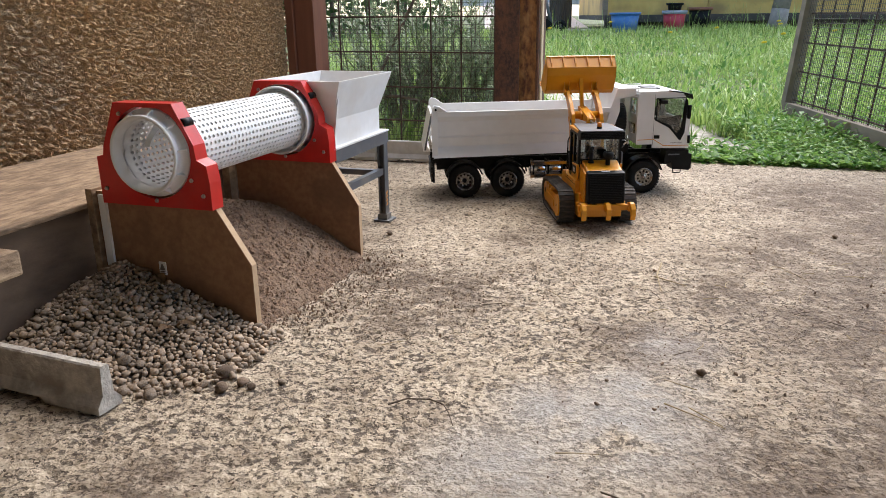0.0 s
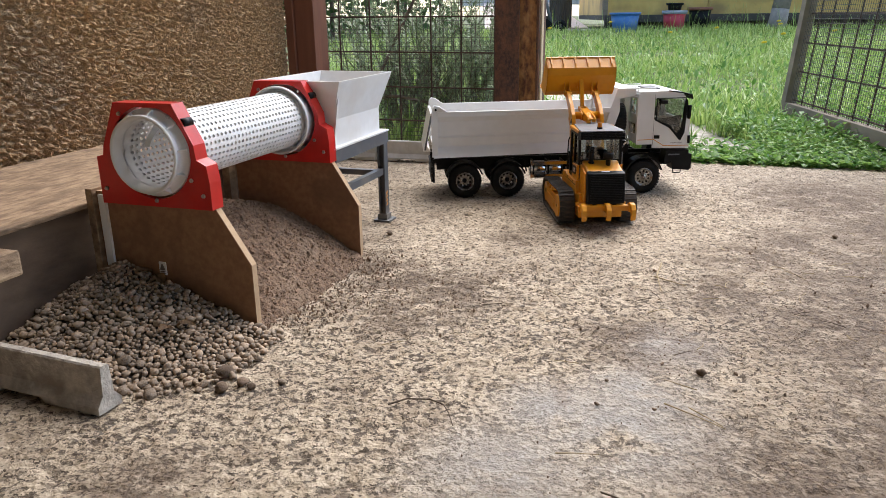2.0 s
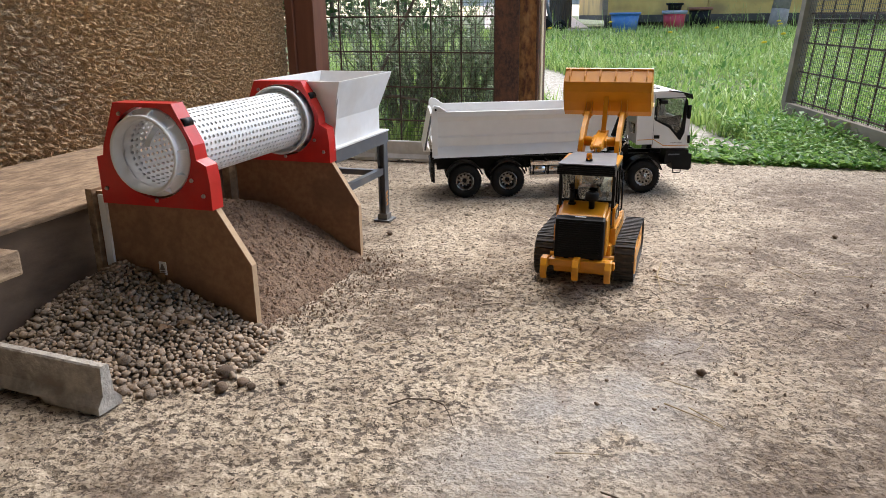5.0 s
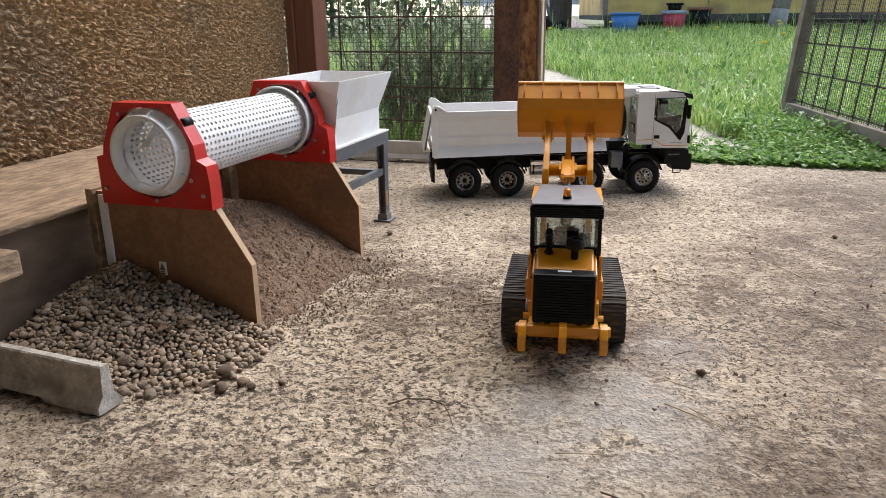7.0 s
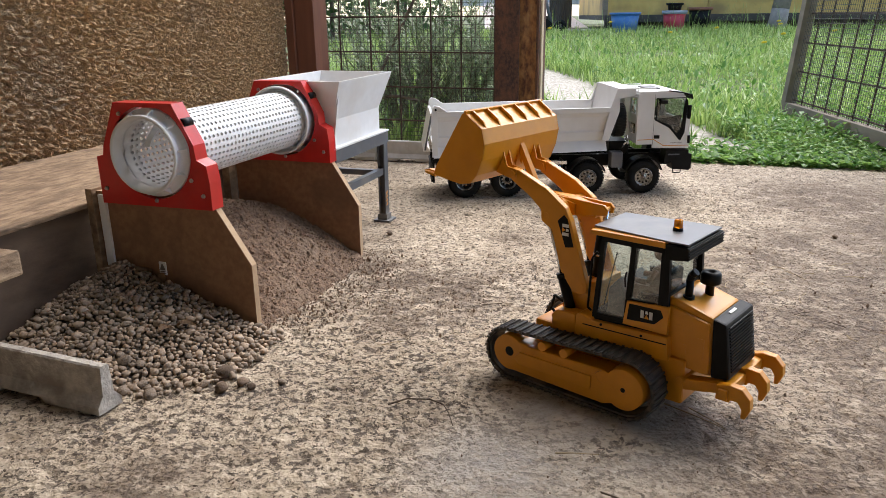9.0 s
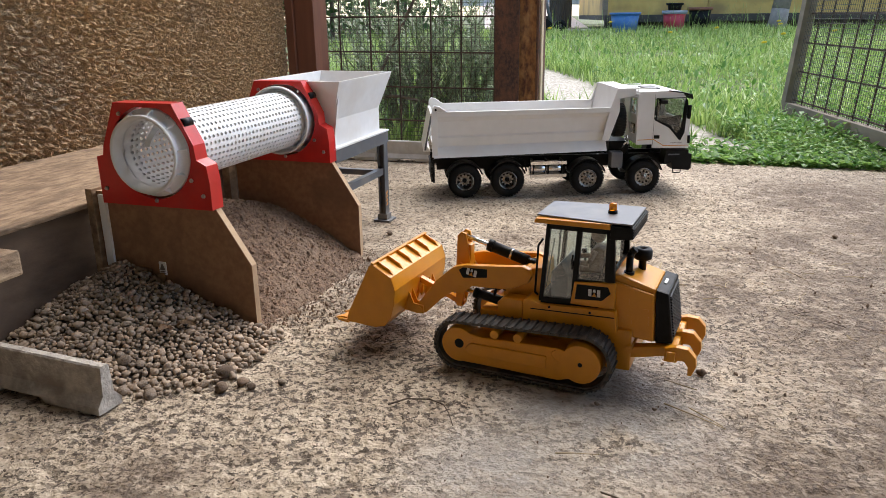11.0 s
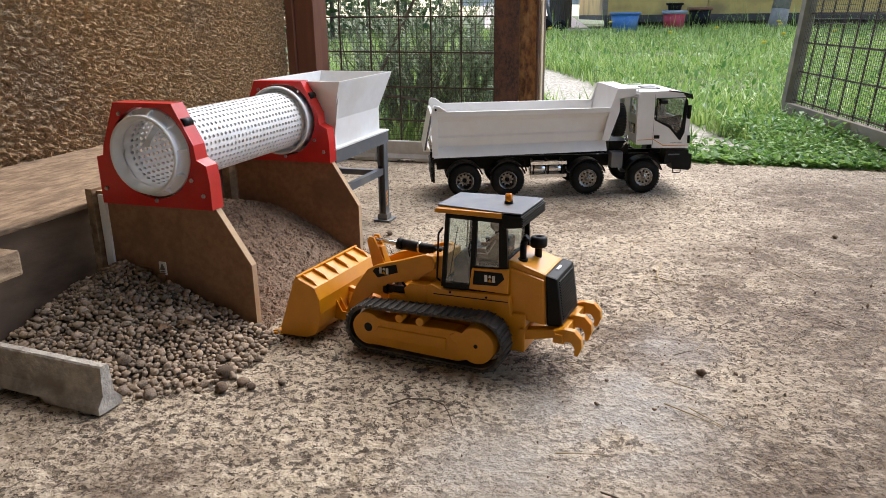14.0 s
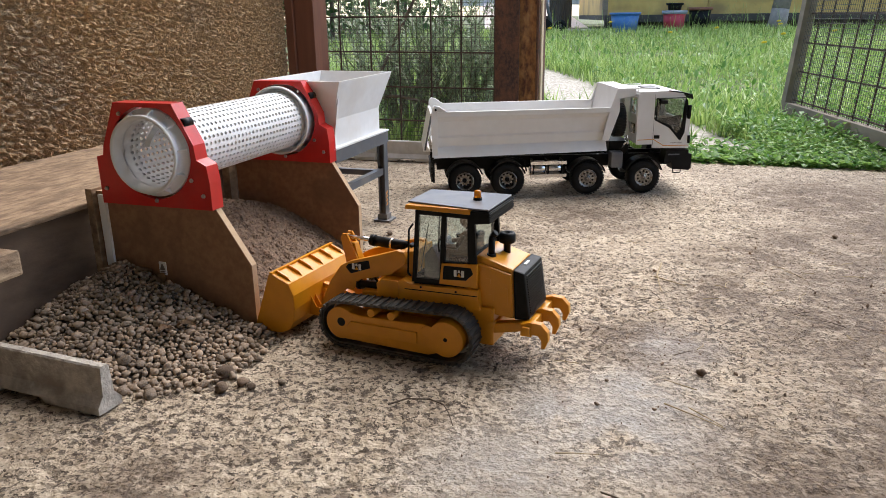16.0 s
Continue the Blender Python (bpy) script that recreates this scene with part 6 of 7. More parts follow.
def dandelion(x, y, h):
    t = thing("dandelion", pose(x, y, lawn_height(x, y)), "yellow dandelion flower on a thin stalk", "flower", "dandelions in the lawn")
    part("stalk", rod(B(), (0, 0, 0), (0.01, 0, h), 0.0018, 0.0014, 6), GRASS, t)
    part("flower_head", lathe(B(), [(0, 0.001), (0.004, 0.018), (0.010, 0.020), (0.014, 0.012), (0.015, 0.001)], (0.01, 0, h), (0, 0.3, 1), 12), DANDELION, t)


DANDELION = pm("dandelion_yellow", (0.85, 0.62, 0.03), (0.75, 0.5, 0.02), 200, 0.7)
for x, y, h in ((1.72, 7.9, 0.13), (1.92, 6.5, 0.12), (2.45, 6.9, 0.12), (3.1, 7.1, 0.13), (3.3, 7.6, 0.12), (2.65, 6.0, 0.13), (1.02, 7.3, 0.11), (3.15, 6.2, 0.13), (2.3, 5.5, 0.12)):
    dandelion(x, y, h)


# rosemary bush behind the mesh
ROSEMARY = island_leaf("needle_leaf", (0.05, 0.10, 0.035), (0.38, 0.46, 0.26), 0.42)
BARK = pm("grey_brown_bark", (0.17, 0.125, 0.09), (0.11, 0.08, 0.06), 40, 0.9, bump=0.4)


def rosemary():
    m = SHED @ pose(1.66, 0.33, -0.01)
    t = thing("rosemary_bush", m, "dense rosemary bush with thin needle leaves behind the mesh", "shrub")
    r = random.Random(11)
    V, F = [], []
    stems = []
    for k in range(165):
        # s across the fence, a away from it
        s0 = r.uniform(-0.33, 0.38)
        a0 = r.uniform(-0.06, 0.30)
        p = Vector((a0 * 0.6 + 0.05, s0 * 0.75, 0.0 if k < 60 else r.uniform(0.0, 0.25)))
        d = Vector((r.uniform(-0.3, 0.2), r.uniform(-0.35, 0.5), 1)).normalized()
        pts = [p.copy()]
        n = r.randint(8, 13)
        for i in range(n):
            d = (d + Vector((r.uniform(-0.22, 0.22), r.uniform(-0.22, 0.22), r.uniform(-0.12, 0.14)))).normalized()
            p = p + d * 0.034
            if p.y < -0.33 or p.x < -0.2:
                break
            pts.append(p.copy())
        stems.append(pts)
        for i in range(1, len(pts)):
            for q in range(18):
                c = pts[i - 1].lerp(pts[i], q / 18)
                ax = (pts[i] - pts[i - 1]).normalized()
                an = r.uniform(0, 6.283)
                side = ax.orthogonal().normalized()
                side.rotate(Matrix.Rotation(an, 3, ax))
                L = r.uniform(0.016, 0.030)
                w = side.cross(ax).normalized() * r.uniform(0.0014, 0.0024)
                tip = c + (side * 0.75 + ax * 0.6).normalized() * L
                b = len(V)
                mid = c.lerp(tip, 0.5)
                V.extend((c, mid + w, tip, mid - w))
                F.append((b, b + 1, b + 2, b + 3))
    bm = B()
    for pts in stems:
        for i in range(0, len(pts) - 1, 2):
            j = min(i + 2, len(pts) - 1)
            rod(bm, pts[i], pts[j], 0.0020 * (1 - i / len(pts) * 0.75), 0.0020 * (1 - j / len(pts) * 0.75), 4, caps=False)
    path_tube(bm, [(0.0, 0.22, 0.14), (-0.03, 0.16, 0.24), (-0.02, 0.1, 0.36), (0.0, 0.03, 0.5)], 0.006, 6)
    path_tube(bm, [(0.0, -0.2, 0.02), (0.02, -0.05, 0.14), (0.0, 0.1, 0.17), (0.0, 0.25, 0.16)], 0.006, 6)
    part("stem", bm, BARK, t, "thin woody stems")["kind"] = "stuff"
    solid("foliage", [tuple(v) for v in V], F, ROSEMARY, t, "dark green needle foliage")["kind"] = "stuff"
    return t


rosemary()

# ---- far side of the garden ----
YWALL = pm("stained_yellow_board", (0.66, 0.45, 0.13), (0.55, 0.35, 0.09), 6, 0.6, bump=0.1, c3=(0.24, 0.15, 0.06), scale3=2.5, amt3=0.7)
DARKBEAM = pm("dark_bearer", (0.09, 0.075, 0.06), (0.06, 0.05, 0.04), 10, 0.8, bump=0.2)
BLUEP = pm("blue_tub_plastic", (0.06, 0.20, 0.50), (0.05, 0.17, 0.44), 20, 0.45, c3=(0.3, 0.35, 0.4), scale3=5, amt3=0.3)
REDP = pm("red_bucket_plastic", (0.55, 0.04, 0.07), (0.48, 0.03, 0.06), 20, 0.45, c3=(0.4, 0.2, 0.2), scale3=5, amt3=0.3)
GREYP = pm("grey_lid_plastic", (0.34, 0.36, 0.40), (0.30, 0.32, 0.36), 20, 0.5)
TERRA = pm("brown_pot_rim", (0.30, 0.13, 0.07), (0.25, 0.10, 0.06), 20, 0.7)
PAVE = pm("pale_paving", (0.66, 0.55, 0.49), (0.58, 0.48, 0.43), 8, 0.85, bump=0.1, c3=(0.38, 0.33, 0.3), scale3=1.5, amt3=0.5)
GREYPAVE = pm("grey_concrete_path", (0.40, 0.38, 0.35), (0.34, 0.32, 0.29), 8, 0.9, c3=(0.27, 0.25, 0.22), scale3=1.2, amt3=0.5)
PALEBLUE = pm("pale_blue_sheet", (0.60, 0.62, 0.64), (0.52, 0.54, 0.57), 8, 0.5)
FARFOLIAGE = island_leaf("hedge_leaf", (0.03, 0.07, 0.02), (0.10, 0.17, 0.05), 0.6)


def board_hut():
    t = thing("garden_hut", pose(2.05, 9.55, 0.235, 0, 0, -4), "yellow stained board hut raised on dark bearers", "hut")
    x = 0.0
    k = 0
    while x < 7.2:
        w = 1.2
        part("wall_board", box(B(), x, x + w - 0.008, 0.0, 0.05, 0.18, 2.6, 0.003), YWALL, t)
        x += w
    part("bearer", box(B(), -0.03, 7.2, -0.04, 0.06, 0.095, 0.179, 0.004), DARKBEAM, t, "dark timber bearer")
    # added dark sheet stands in for the shade under the raised floor
    part("underfloor_shade_sheet", box(B(), 0.0, 7.2, 0.23, 0.25, -0.06, 0.1195), DARKBEAM, t)
    part("corner_trim", box(B(), -0.06, -0.002, -0.03, 0.07, 0.18, 2.6, 0.004), GREYWOOD, t)
    part("floor_deck", box(B(), 0, 7.2, 0.062, 3.2, 0.12, 0.18), DARKBEAM, t)
    part("side_wall", box(B(), -0.002, 0.05, 0.071, 3.2, 0.181, 2.6), YWALL, t)
    part("roof", box(B(), -0.3, 7.4, -0.35, 3.5, 2.61, 2.70), TIN, t)
    for x in (0.1, 1.6, 3.1, 4.6, 6.1):
        part("stump", box(B(), x, x + 0.12, 0.1, 0.22, -0.02, 0.119), DARKBEAM, t)
    return t


board_hut()


def vessel(name, x, y, r0, r1, h, mat, label, rimmat=None, rim=0.02, z=None, cat="tub"):
    t = thing(name, pose(x, y, lawn_height(x, y) if z is None else z), label, cat)
    part("body", lathe(B(), [(0, 0.001), (0, r0), (h, r1), (h, r1 - 0.012), (0.02, r0 - 0.012), (0.02, 0.001)], (0, 0, 0), (0, 0, 1), 28), mat, t)
    part("rim", lathe(B(), [(h - rim, r1 - 0.004), (h - rim, r1 + 0.012), (h + 0.004, r1 + 0.014), (h + 0.004, r1 - 0.014)], (0, 0, 0), (0, 0, 1), 28), rimmat or mat, t)
    return t


vessel("blue_tub", 2.03, 8.55, 0.125, 0.155, 0.205, BLUEP, "blue plastic garden tub at the edge of the lawn")
vessel("red_bucket", 2.63, 8.75, 0.105, 0.125, 0.225, REDP, "red plastic bucket with a grey lid rim", GREYP, 0.035, cat="bucket")
vessel("plant_pot", 2.63, 8.76, 0.068, 0.082, 0.075, BLACK, "small black plastic pot standing on the red bucket", z=lawn_height(2.63, 8.75) + 0.2295, cat="pot")
vessel("plant_pot", 2.98, 8.95, 0.10, 0.128, 0.25, BLACK, "black plastic plant pot with a brown rim", TERRA, 0.03, cat="pot")


def tree():
    x, y = 3.72, 8.6
    t = thing("garden_tree", pose(x, y, lawn_height(x, y) - 0.02), "grey-barked tree trunk by the yellow hut", "tree")
    bm = B()
    pts = [(0, 0, 0), (0.03, 0, 0.25), (0.10, 0.02, 0.7), (0.14, 0.05, 1.3), (0.1, 0.05, 2.0), (0.16, 0.1, 2.9)]
    path_tube(bm, pts, 0.105, 14, lambda f: 1.0 - 0.6 * f)
    part("trunk", bm, BARKGREY, t)
    r = random.Random(3)
    bm = B()
    tips = []
    for k in range(14):
        z = r.uniform(1.8, 2.9)
        an = r.uniform(0, 6.283)
        a, b = Vector((0.12, 0.07, z)), Vector((0.12 + math.cos(an) * r.uniform(0.5, 1.1), 0.07 + math.sin(an) * r.uniform(0.5, 1.1), z + r.uniform(0.2, 0.7)))
        rod(bm, a, b, 0.03, 0.008, 6)
        tips.append((a, b))
    part("limb", bm, BARKGREY, t)["kind"] = "stuff"
    V, F = [], []
    for a, b in tips:
        for q in range(110):
            c = a.lerp(b, r.uniform(0.35, 1.1)) + Vector((r.gauss(0, 0.16), r.gauss(0, 0.16), r.gauss(0, 0.13)))
            d = Vector((r.uniform(-1, 1), r.uniform(-1, 1), r.uniform(-0.7, 0.3))).normalized()
            w = d.orthogonal().normalized() * 0.022
            n = len(V)
            V.extend((c, c + d * 0.04 + w, c + d * 0.085, c + d * 0.04 - w))
            F.append((n, n + 1, n + 2, n + 3))
    solid("crown", [tuple(v) for v in V], F, FARFOLIAGE, t)["kind"] = "stuff"


BARKGREY = pm("pale_grey_bark", (0.34, 0.30, 0.26), (0.25, 0.22, 0.19), 20, 0.9, bump=0.3, c3=(0.2, 0.18, 0.15), scale3=4, amt3=0.5)
tree()


def picket_fence():
    t = thing("dark_picket_fence", pose(1.32, 9.3, 0.25, 0, 0, 68), "dark upright paling fence beyond the lawn", "fence")
    for k in range(12):
        part("paling", box(B(), 0.10 * k, 0.10 * k + 0.055, 0.0, 0.02, 0.0, 1.25, 0.003), DARKBEAM, t)
    part("rail", box(B(), 0, 1.2, 0.021, 0.06, 0.12, 0.17), DARKBEAM, t)
    part("rail", box(B(), 0, 1.2, 0.021, 0.06, 1.0, 1.05), DARKBEAM, t)


picket_fence()
ob = part("pavement", box(B(), 0.75, 2.1, 0, 1.1, -0.2, 0.016), GREYPAVE)
ob.matrix_basis = pose(-0.2, 9.15, 0.235, 0, 0, -3)
tagged(ob, "grey concrete garden path", "path", kind="structure")
ob = part("pavement", box(B(), 0.6, 1.95, 0, 9, -0.2, 0.012), PAVE)
ob.matrix_basis = pose(0, 10.3, 0.25, 4.1, 0, -3)
tagged(ob, "pale pinkish paving behind the garden", "paving", kind="structure")


def far_fence():
    t = thing("sheet_fence", pose(0.4, 16.0, 0.62), "pale blue corrugated sheet fence in the distance", "fence")
    bm = B()
    n = 280
    prev = None
    for i in range(n + 1):
        x, y = 14.0 * i / n, 0.03 * math.sin(i * 1.6)
        v = [bm.verts.new((x, y + d, z)) for d in (0, 0.01) for z in (0, 1.9)]
        if prev:
            for a, b in ((0, 1), (3, 2), (1, 3), (2, 0)):
                bm.faces.new((prev[a], prev[b], v[b], v[a]))
        prev = v
    part("sheet", bm, PALEBLUE, t)


far_fence()


def garden_tool():
    t = thing("garden_cart", pose(1.15, 8.75, lawn_height(1.15, 8.75) + 0.012), "dark folded garden hand cart leaning by the fence", "cart")
    bm = B()
    path_tube(bm, [(0.12, 0.1, 0.07), (0.02, 0.1, 0.45), (-0.08, 0.1, 0.95)], 0.018, 8)
    part("handle", bm, STEELGREY, t)
    bm = B()
    path_tube(bm, [(0.02, 0.22, 0.07), (-0.06, 0.22, 0.45), (-0.14, 0.22, 0.95)], 0.018, 8)
    part("handle", bm, STEELGREY, t)
    part("tray", prism(B(), [(-0.12, 0.0), (0.16, 0.0), (0.18, 0.05), (-0.02, 0.20), (-0.10, 0.16)], "y", 0.05, 0.28, 0.004), BLACK, t)
    part("wheel", lathe(B(), [(0, 0.02), (0, 0.065), (0.03, 0.065), (0.03, 0.02)], (0.22, 0.1, 0.065), (0, 1, 0), 20), BLACK, t)


garden_tool()


def hedge():
    """Loose dark hedge beyond the mesh, left of the garden."""
    t = thing("hedge", pose(-3.4, 8.6, 0.2, 0, 0, 0), "loose green hedge at the side of the garden", "hedge")
    r = np.random.default_rng(8)
    n = 9000
    x, y, z = r.random(n) * 3.6, r.normal(0, 0.28, n), r.random(n) ** 0.8 * 1.7
    bump = 0.2 * np.sin(x * 5) + 0.15 * np.sin(x * 11 + z * 6)
    an, el = r.random(n) * 6.28, (r.random(n) - 0.5) * 2
    d = np.stack([np.cos(an) * np.cos(el), np.sin(an) * np.cos(el), np.sin(el)], 1)
    c = np.stack([x, y + bump, z], 1)
    w = np.cross(d, r.normal(0, 1, (n, 3)))
    w /= np.linalg.norm(w, axis=1)[:, None]
    L = (0.05 + 0.06 * r.random(n))[:, None]
    V = np.stack([c, c + d * L * 0.5 + w * L * 0.3, c + d * L, c + d * L * 0.5 - w * L * 0.3], 1).reshape(-1, 3)
    F = (np.arange(n)[:, None] * 4 + np.arange(4)).tolist()
    solid("foliage", V.tolist(), F, FARFOLIAGE, t)["kind"] = "stuff"
    bm = B()
    for k in range(9):
        rod(bm, (0.2 + 0.4 * k, 0, -0.1), (0.25 + 0.4 * k, 0.05, 1.1), 0.03, 0.012, 6)
    part("stem", bm, BARK, t)["kind"] = "stuff"


hedge()


# ---- heaps and litter on the floor ----
def stone_mesh(seed, sub=2):
    bm = B()
    bmesh.ops.create_icosphere(bm, subdivisions=sub, radius=1.0)
    r = random.Random(seed)
    off = Vector((r.uniform(0, 50), r.uniform(0, 50), r.uniform(0, 50)))
    sc = Vector((r.uniform(0.95, 1.3), r.uniform(0.8, 1.0), r.uniform(0.55, 0.8)))
    for v in bm.verts:
        k = 1 + 0.45 * noise.noise(v.co * 1.5 + off) + 0.24 * noise.noise(v.co * 3.3 + off)
        v.co = Vector((v.co.x * sc.x, v.co.y * sc.y, v.co.z * sc.z)) * k
    me = bpy.data.meshes.new("pebble")
    bm.to_mesh(me)
    bm.free()
    me.shade_smooth()
    return me


PEBBLE = pm("river_pebble", (0.36, 0.265, 0.185), (0.25, 0.18, 0.122), 90, 0.75, bump=0.25, bscale=4, c3=(0.36, 0.31, 0.25), scale3=3, amt3=0.6, random_tint=0.42, bdist=0.05)
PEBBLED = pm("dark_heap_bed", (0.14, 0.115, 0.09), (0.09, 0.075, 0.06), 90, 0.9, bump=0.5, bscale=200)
SAND = pm("brown_screened_sand", (0.25, 0.16, 0.102), (0.115, 0.072, 0.046), 150, 0.95, bump=1.0, bscale=240, c3=(0.31, 0.225, 0.155), scale3=12, amt3=0.4, bdist=0.006)
CLOD = pm("dry_soil_clod", (0.21, 0.14, 0.092), (0.13, 0.088, 0.058), 90, 0.95, bump=0.5, bscale=150, random_tint=0.3)
STRAW = pm("dry_straw", (0.42, 0.32, 0.18), (0.34, 0.25, 0.13), 60, 0.8)
TWIG = pm("dark_twig", (0.13, 0.095, 0.065), (0.09, 0.065, 0.045), 60, 0.9)


def pebble_h(a, s):
    return 0.088 - 0.36 * math.hypot(a * 1.02, (s - 0.215) * (1.0 if s < 0.215 else 1.35)) + 0.006 * noise.noise(Vector((a * 30, s * 30, 2)))


def pebble_pile():
    t = thing("pebble_pile", TROMMEL, "heap of grey-brown river pebbles spilled against the fibreboard", "pebbles")
    st = 0.008
    aa, ss = np.arange(-0.30, 0.0021, st), np.arange(-0.06, 0.286, st)
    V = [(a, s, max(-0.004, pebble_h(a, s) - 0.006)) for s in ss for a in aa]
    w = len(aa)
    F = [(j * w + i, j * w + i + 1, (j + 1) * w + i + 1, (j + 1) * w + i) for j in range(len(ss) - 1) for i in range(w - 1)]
    # one sheet, darker than the pebbles, fills the gaps between them
    bed = solid("heap_bed", V, F, PEBBLED, t, "dark sheet under the pebbles")
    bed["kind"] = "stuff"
    kinds = [stone_mesh(k) for k in range(9)]
    for me in kinds:
        me.materials.append(PEBBLE)
    r = random.Random(21)
    placed = []
    grid = {}
    tries = 0
    while len(placed) < 2200 and tries < 110000:
        tries += 1
        a, s = r.uniform(-0.29, 0.0), r.uniform(-0.05, 0.283)
        h = pebble_h(a, s)
        if h < -0.001 and r.random() > 0.03 or h < -0.02 or a < -0.215:
            continue
        rad = r.choice((0.0032, 0.0040, 0.0046, 0.0052, 0.0058, 0.0072)) * r.uniform(0.85, 1.15)
        if h > 0.05:
            rad *= 0.85
        a = min(a, -rad - 0.001)
        s = min(s, 0.286 - rad)
        key = (int(a / 0.02), int(s / 0.02))
        near = [p for i in (-1, 0, 1) for j in (-1, 0, 1) for p in grid.get((key[0] + i, key[1] + j), ())]
        if any((p[0] - a) ** 2 + (p[1] - s) ** 2 < (0.74 * (p[3] + rad)) ** 2 for p in near):
            continue
        p = (a, s, max(h, 0.0), rad)
        placed.append(p)
        grid.setdefault(key, []).append(p)
    # the front ones are pieces of their own, the rest one mesh
    placed.sort(key=lambda p: p[0] * 0.9 + p[1] * 0.4)
    rest_v, rest_f = [], []
    for i, (a, s, h, rad) in enumerate(placed):
        m = pose(a, s, h + rad * 0.35, r.uniform(-30, 30), r.uniform(-30, 30), r.uniform(0, 360)) @ Matrix.Scale(rad, 4)
        me = kinds[r.randrange(9)]
        if i < 300:
            o = new("pebble", me)
            o.parent = t
            o.matrix_basis = m
        else:
            b = len(rest_v)
            rest_v.extend(tuple(m @ v.co) for v in me.vertices)
            rest_f.extend(tuple(b + k for k in f.vertices) for f in me.polygons)
    ob = solid("pebble_fill", rest_v, rest_f, PEBBLE_ISLE, t, "pebbles", smooth=True)
    ob["kind"] = "stuff"
    return kinds


def isle_variant():
    m = pm("river_pebble_heap", (0.36, 0.265, 0.185), (0.25, 0.18, 0.122), 300, 0.75, bump=0.2, bscale=500, c3=(0.36, 0.31, 0.25), scale3=150, amt3=0.5)
    N, L = m.node_tree.nodes, m.node_tree.links
    b = N["Principled BSDF"]
    src = b.inputs["Base Color"].links[0].from_socket
    g, hs, mr = N.new("ShaderNodeNewGeometry"), N.new("ShaderNodeHueSaturation"), N.new("ShaderNodeMapRange")
    mr.inputs["To Min"].default_value, mr.inputs["To Max"].default_value = 0.58, 1.42
    L.new(g.outputs["Random Per Island"], mr.inputs["Value"])
    L.new(mr.outputs[0], hs.inputs["Value"])
    L.new(src, hs.inputs["Color"])
    L.new(hs.outputs[0], b.inputs["Base Color"])
    return m


PEBBLE_ISLE = isle_variant()
STONES = pebble_pile()


def sand_h(a, s):
    base = 0.138 - 0.62 * math.hypot((a - 0.20) * 0.45, (s - 0.205) * (1.0 if s < 0.205 else 0.3))
    return base + 0.004 * noise.fractal(Vector((a * 25, s * 25, 5)), 1.0, 2.0, 3)


def sand_pile():
    st = 0.0032
    aa, ss = np.arange(0.0165, 0.3655, st), np.arange(-0.075, 0.270, st)
    V = [(a, s, max(-0.006, sand_h(a, s) + 0.0036 * noise.noise(Vector((a * 170, s * 170, 1))) + 0.0045 * noise.noise(Vector((a * 85, s * 85, 3))))) for s in ss for a in aa]
    w = len(aa)
    F = [(j * w + i, j * w + i + 1, (j + 1) * w + i + 1, (j + 1) * w + i) for j in range(len(ss) - 1) for i in range(w - 1)]
    ob = solid("sand_pile", V, F, SAND, smooth=True)
    ob.matrix_basis = TROMMEL
    return tagged(ob, "sloping heap of brown screened sand between the boards", "sand", kind="stuff")


sand_pile()


def crumbs():
    """Loose grit and soil crumbs, thickest by the sand and in the muddy patches."""
    r = random.Random(4)
    base = stone_mesh(77, 1)
    co = [v.co.copy() for v in base.vertices]
    fs = [tuple(f.vertices) for f in base.polygons]
    V, F = [], []
    spots = [(-0.10, 1.17, 0.10, 520), (0.02, 1.20, 0.09, 260), (-0.13, 1.33, 0.05, 240), (-0.19, 1.10, 0.06, 260), (0.30, 0.93, 0.08, 120), (0.70, 1.28, 0.12, 130), (0.55, 1.05, 0.2, 160), (-0.2, 0.9, 0.12, 120), (0.2, 1.2, 0.4, 240), (0.1, 0.8, 0.35, 160), (-0.1, 1.6, 0.2, 60), (0.5, 1.6, 0.3, 60)]
    for cx, cy, sg, n in spots:
        for _ in range(n):
            x, y = r.gauss(cx, sg), r.gauss(cy, sg)
            q = SHED.inverted() @ Vector((x, y, 0))
            if q.y > 0.0 and q.x < 0.37 or q.y > 0.27 or q.x > 1.2 or y < 0.5:
                continue
            sz = r.uniform(0.0006, 0.0015) if r.random() < 0.96 else r.uniform(0.002, 0.0032)
            m = pose(x, y, 0.0006 + sz * 0.3, r.uniform(0, 90), r.uniform(0, 90), r.uniform(0, 360))
            b = len(V)
            V.extend(tuple(m @ (c * sz)) for c in co)
            F.extend(tuple(b + k for k in f) for f in fs)
    # lumps lying on the sand heap and at its foot
    for _ in range(2600):
        a, q = r.uniform(0.02, 0.36), r.uniform(-0.10, 0.2)
        h = max(0.0, sand_h(a, q))
        if q < 0 and r.random() > 0.6 + q * 4:
            continue
        sz = r.uniform(0.0008, 0.0022) if r.random() < 0.93 else r.uniform(0.0022, 0.0042)
        w = TROMMEL @ Vector((a, q, h + sz * 0.5))
        m = pose(w.x, w.y, w.z, r.uniform(0, 90), r.uniform(0, 90), r.uniform(0, 360))
        b = len(V)
        V.extend(tuple(m @ (c * sz)) for c in co)
        F.extend(tuple(b + k for k in f) for f in fs)
    return tagged(solid("soil_crumbs", V, F, CLOD, smooth=False), "loose soil crumbs and grit scattered on the floor", "soil", kind="stuff")


crumbs()

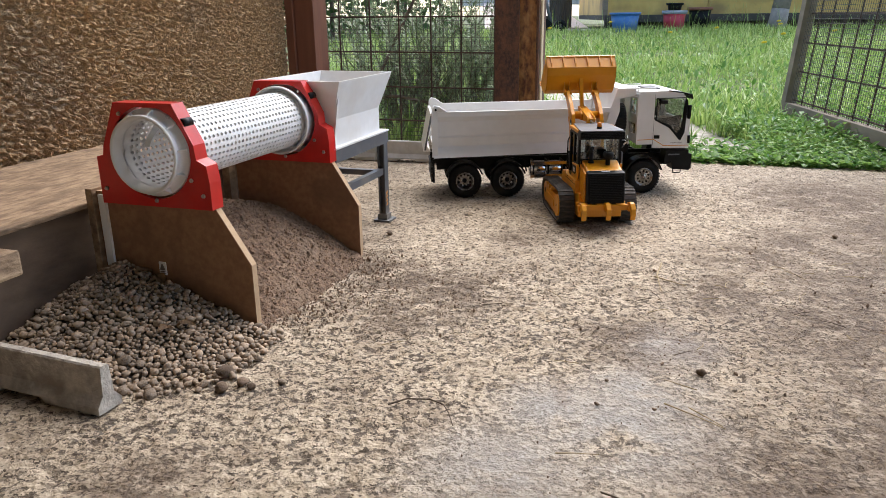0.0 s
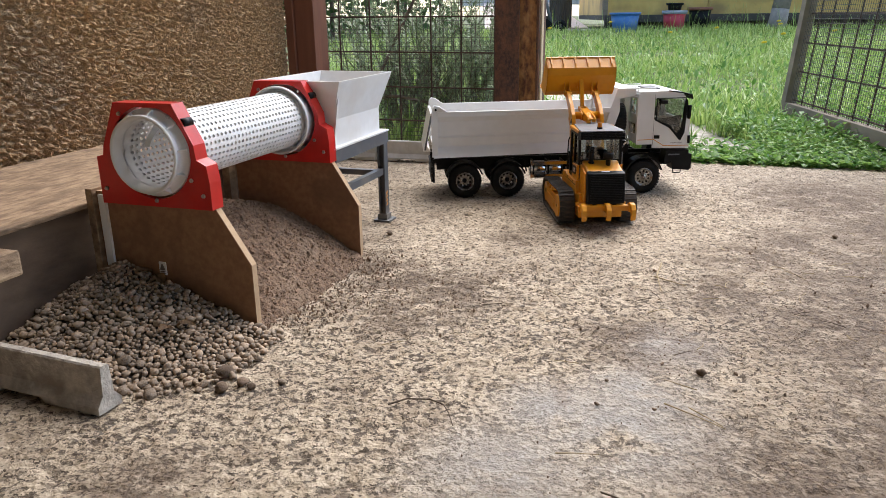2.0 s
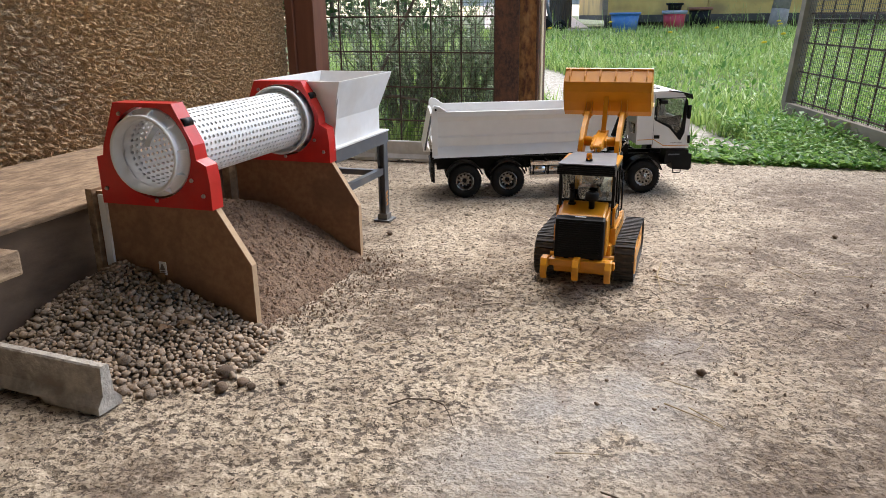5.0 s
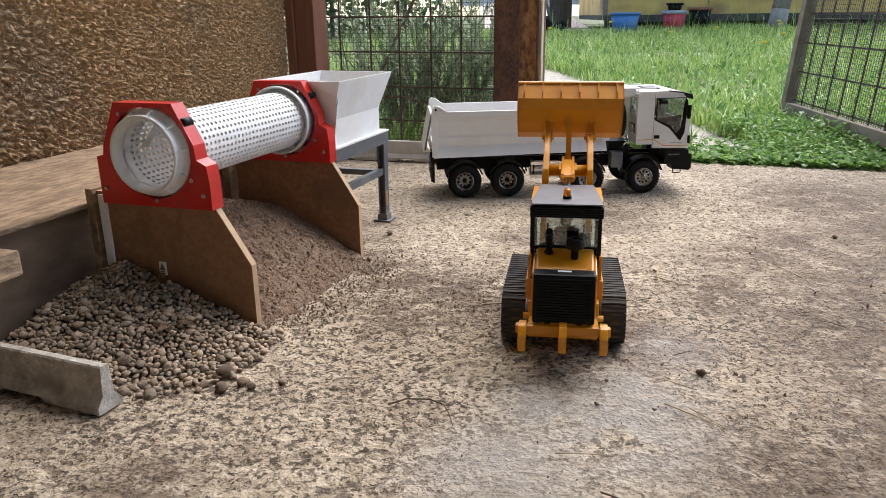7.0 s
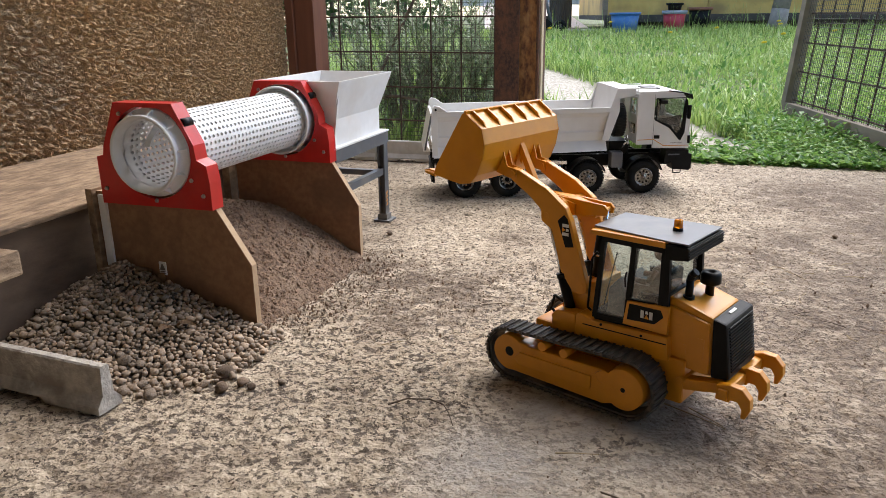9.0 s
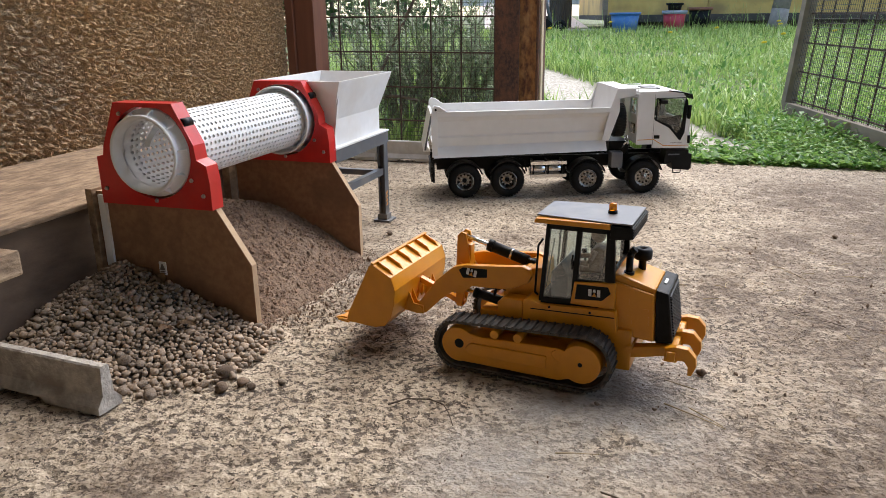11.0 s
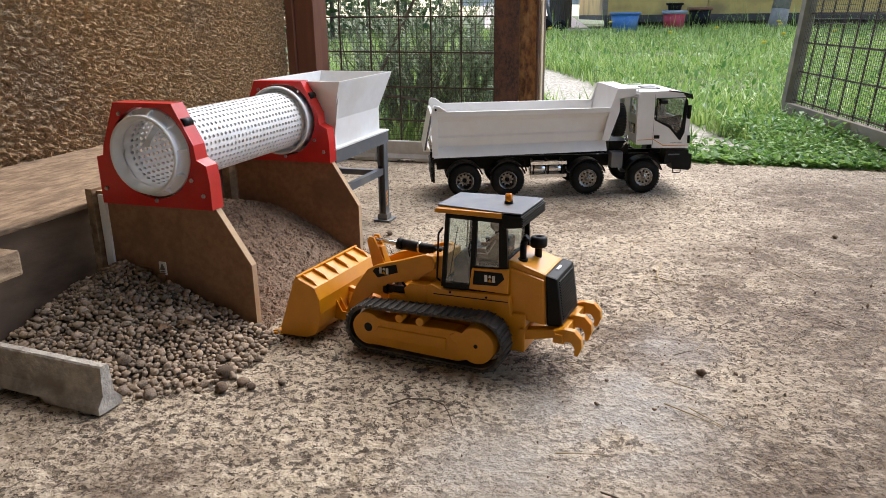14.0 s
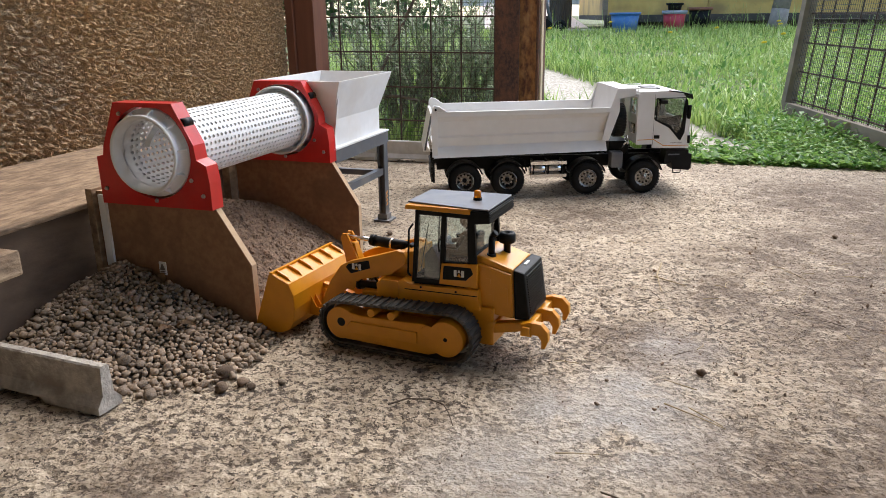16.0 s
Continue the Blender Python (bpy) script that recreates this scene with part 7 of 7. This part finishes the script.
# single stones and clods
for x, y, rad, mat, lab in ((-0.279, 0.858, 0.012, CLOD, "dark rough soil clod"), (-0.272, 0.816, 0.009, CLOD, "dark rough soil clod"), (-0.251, 0.833, 0.0075, CLOD, "dark rough soil clod"), (-0.237, 0.822, 0.0058, CLOD, "dark rough soil clod"), (-0.202, 0.833, 0.0045, PEBBLE, "small dark pebble"),
                            (0.320, 0.842, 0.006, CLOD, "small flat dark stone"), (-0.256, 0.90, 0.006, PEBBLE, "small pebble"), (-0.236, 0.99, 0.005, PEBBLE, "small pebble"), (0.78, 1.42, 0.006, CLOD, "dark soil clod"), (-0.11, 1.49, 0.006, CLOD, "small soil clod"), (0.585, 0.845, 0.004, CLOD, "small dark stone")):
    me = stone_mesh(int(abs(x) * 9000) + 3)
    me.materials.append(mat)
    o = new("stone" if mat is PEBBLE else "soil_clod", me)
    o.matrix_basis = pose(x, y, rad * 0.45, 0, 0, x * 999) @ Matrix.Scale(rad, 4)
    tagged(o, lab + " lying on the concrete floor", "stone", "loose stones on the floor")


def floor_line(name, pts, r, mat, label):
    bm = B()
    path_tube(bm, [(x, y, z) for x, y, z in pts], r, 6, lambda f: 1 - 0.5 * f)
    o = part(name, bm, mat)
    return tagged(o, label, name.replace("_", " "), "plant litter on the floor")


floor_line("bent_twig", [(-0.066, 0.772, 0.003), (-0.045, 0.784, 0.0035), (-0.018, 0.783, 0.003), (-0.002, 0.770, 0.003), (0.004, 0.75, 0.003), (0.008, 0.723, 0.003)], 0.0011, TWIG, "thin dark bent twig on the floor")
floor_line("straw_stalk", [(0.252, 0.765, 0.003), (0.275, 0.738, 0.004), (0.302, 0.708, 0.003)], 0.0009, STRAW, "dry broken straw stalk on the floor")
floor_line("straw_stalk", [(0.277, 0.755, 0.003), (0.300, 0.712, 0.004)], 0.0008, STRAW, "dry straw stalk on the floor")
floor_line("straw_stalk", [(0.392, 1.27, 0.003), (0.366, 1.205, 0.004), (0.352, 1.13, 0.003)], 0.0014, STRAW, "long pale straw stalk on the floor")
floor_line("straw_stalk", [(0.36, 1.20, 0.003), (0.40, 1.15, 0.003)], 0.001, STRAW, "dry straw stalk on the floor")
floor_line("bent_twig", [(0.145, 0.60, 0.003), (0.16, 0.59, 0.003), (0.17, 0.575, 0.003)], 0.001, TWIG, "short dark twig on the floor")
r_ = random.Random(9)
for k in range(90):
    x, y = (r_.gauss(0.62, 0.22), r_.gauss(1.02, 0.24)) if k < 66 else (r_.uniform(-0.1, 0.9), r_.uniform(0.7, 1.9))
    if y < 0.6:
        continue
    an, L = r_.uniform(0, 6.28), r_.uniform(0.015, 0.05)
    mid = (x + math.cos(an) * L * 0.5 + r_.uniform(-0.004, 0.004), y + math.sin(an) * L * 0.5, 0.0035)
    floor_line("straw_stalk", [(x, y, 0.0025), mid, (x + math.cos(an) * L, y + math.sin(an) * L, 0.0025)], 0.0007, STRAW if k % 3 else TWIG, "short dry straw bit on the floor")


def dead_leaf(x, y, z, turn, L, tilt=12):
    bm = B()
    n = 7
    ring = []
    for i in range(n + 1):
        f = i / n
        w = math.sin(math.pi * min(1, f * 0.96 + 0.02)) ** 0.8 * L * 0.24
        ring.append([bm.verts.new((L * (f - 0.5), sgn * w, 0.14 * L * sgn * sgn + 0.1 * L * math.sin(f * 4))) for sgn in (-1, 0, 1)])
    for i in range(n):
        for k in range(2):
            bm.faces.new((ring[i][k], ring[i][k + 1], ring[i + 1][k + 1], ring[i + 1][k]))
    bmesh.ops.solidify(bm, geom=bm.faces[:], thickness=0.0003)
    o = part("dead_leaf", bm, DEADLEAF)
    o.matrix_basis = pose(x, y, z, tilt, tilt * 0.5, turn)
    tagged(o, "curled brown dead leaf among the pebbles", "leaf", "plant litter on the floor")


DEADLEAF = pm("dry_leaf", (0.30, 0.19, 0.10), (0.23, 0.14, 0.075), 80, 0.7, c3=(0.16, 0.1, 0.06), scale3=30, amt3=0.5)
for a, s, turn, L in ((-0.10, 0.075, 70, 0.030), (-0.075, 0.06, 20, 0.024), (-0.02, 0.14, -50, 0.034), (-0.018, 0.17, 60, 0.03)):
    w = TROMMEL @ Vector((a, s, 0))
    dead_leaf(w.x, w.y, pebble_h(a, s) + 0.009, turn, L)


def offcut():
    t = thing("timber_offcut", SHED, "pale sawn timber length resting on a block beside the bench", "timber")
    part("timber", box(B(), -0.75, -0.229, 0.165, 0.205, 0.147, 0.178, 0.004), WEATHERED, t)
    part("block", box(B(), -0.62, -0.54, 0.165, 0.205, 0.0, 0.1465, 0.002), PLANK, t)


offcut()


motions()
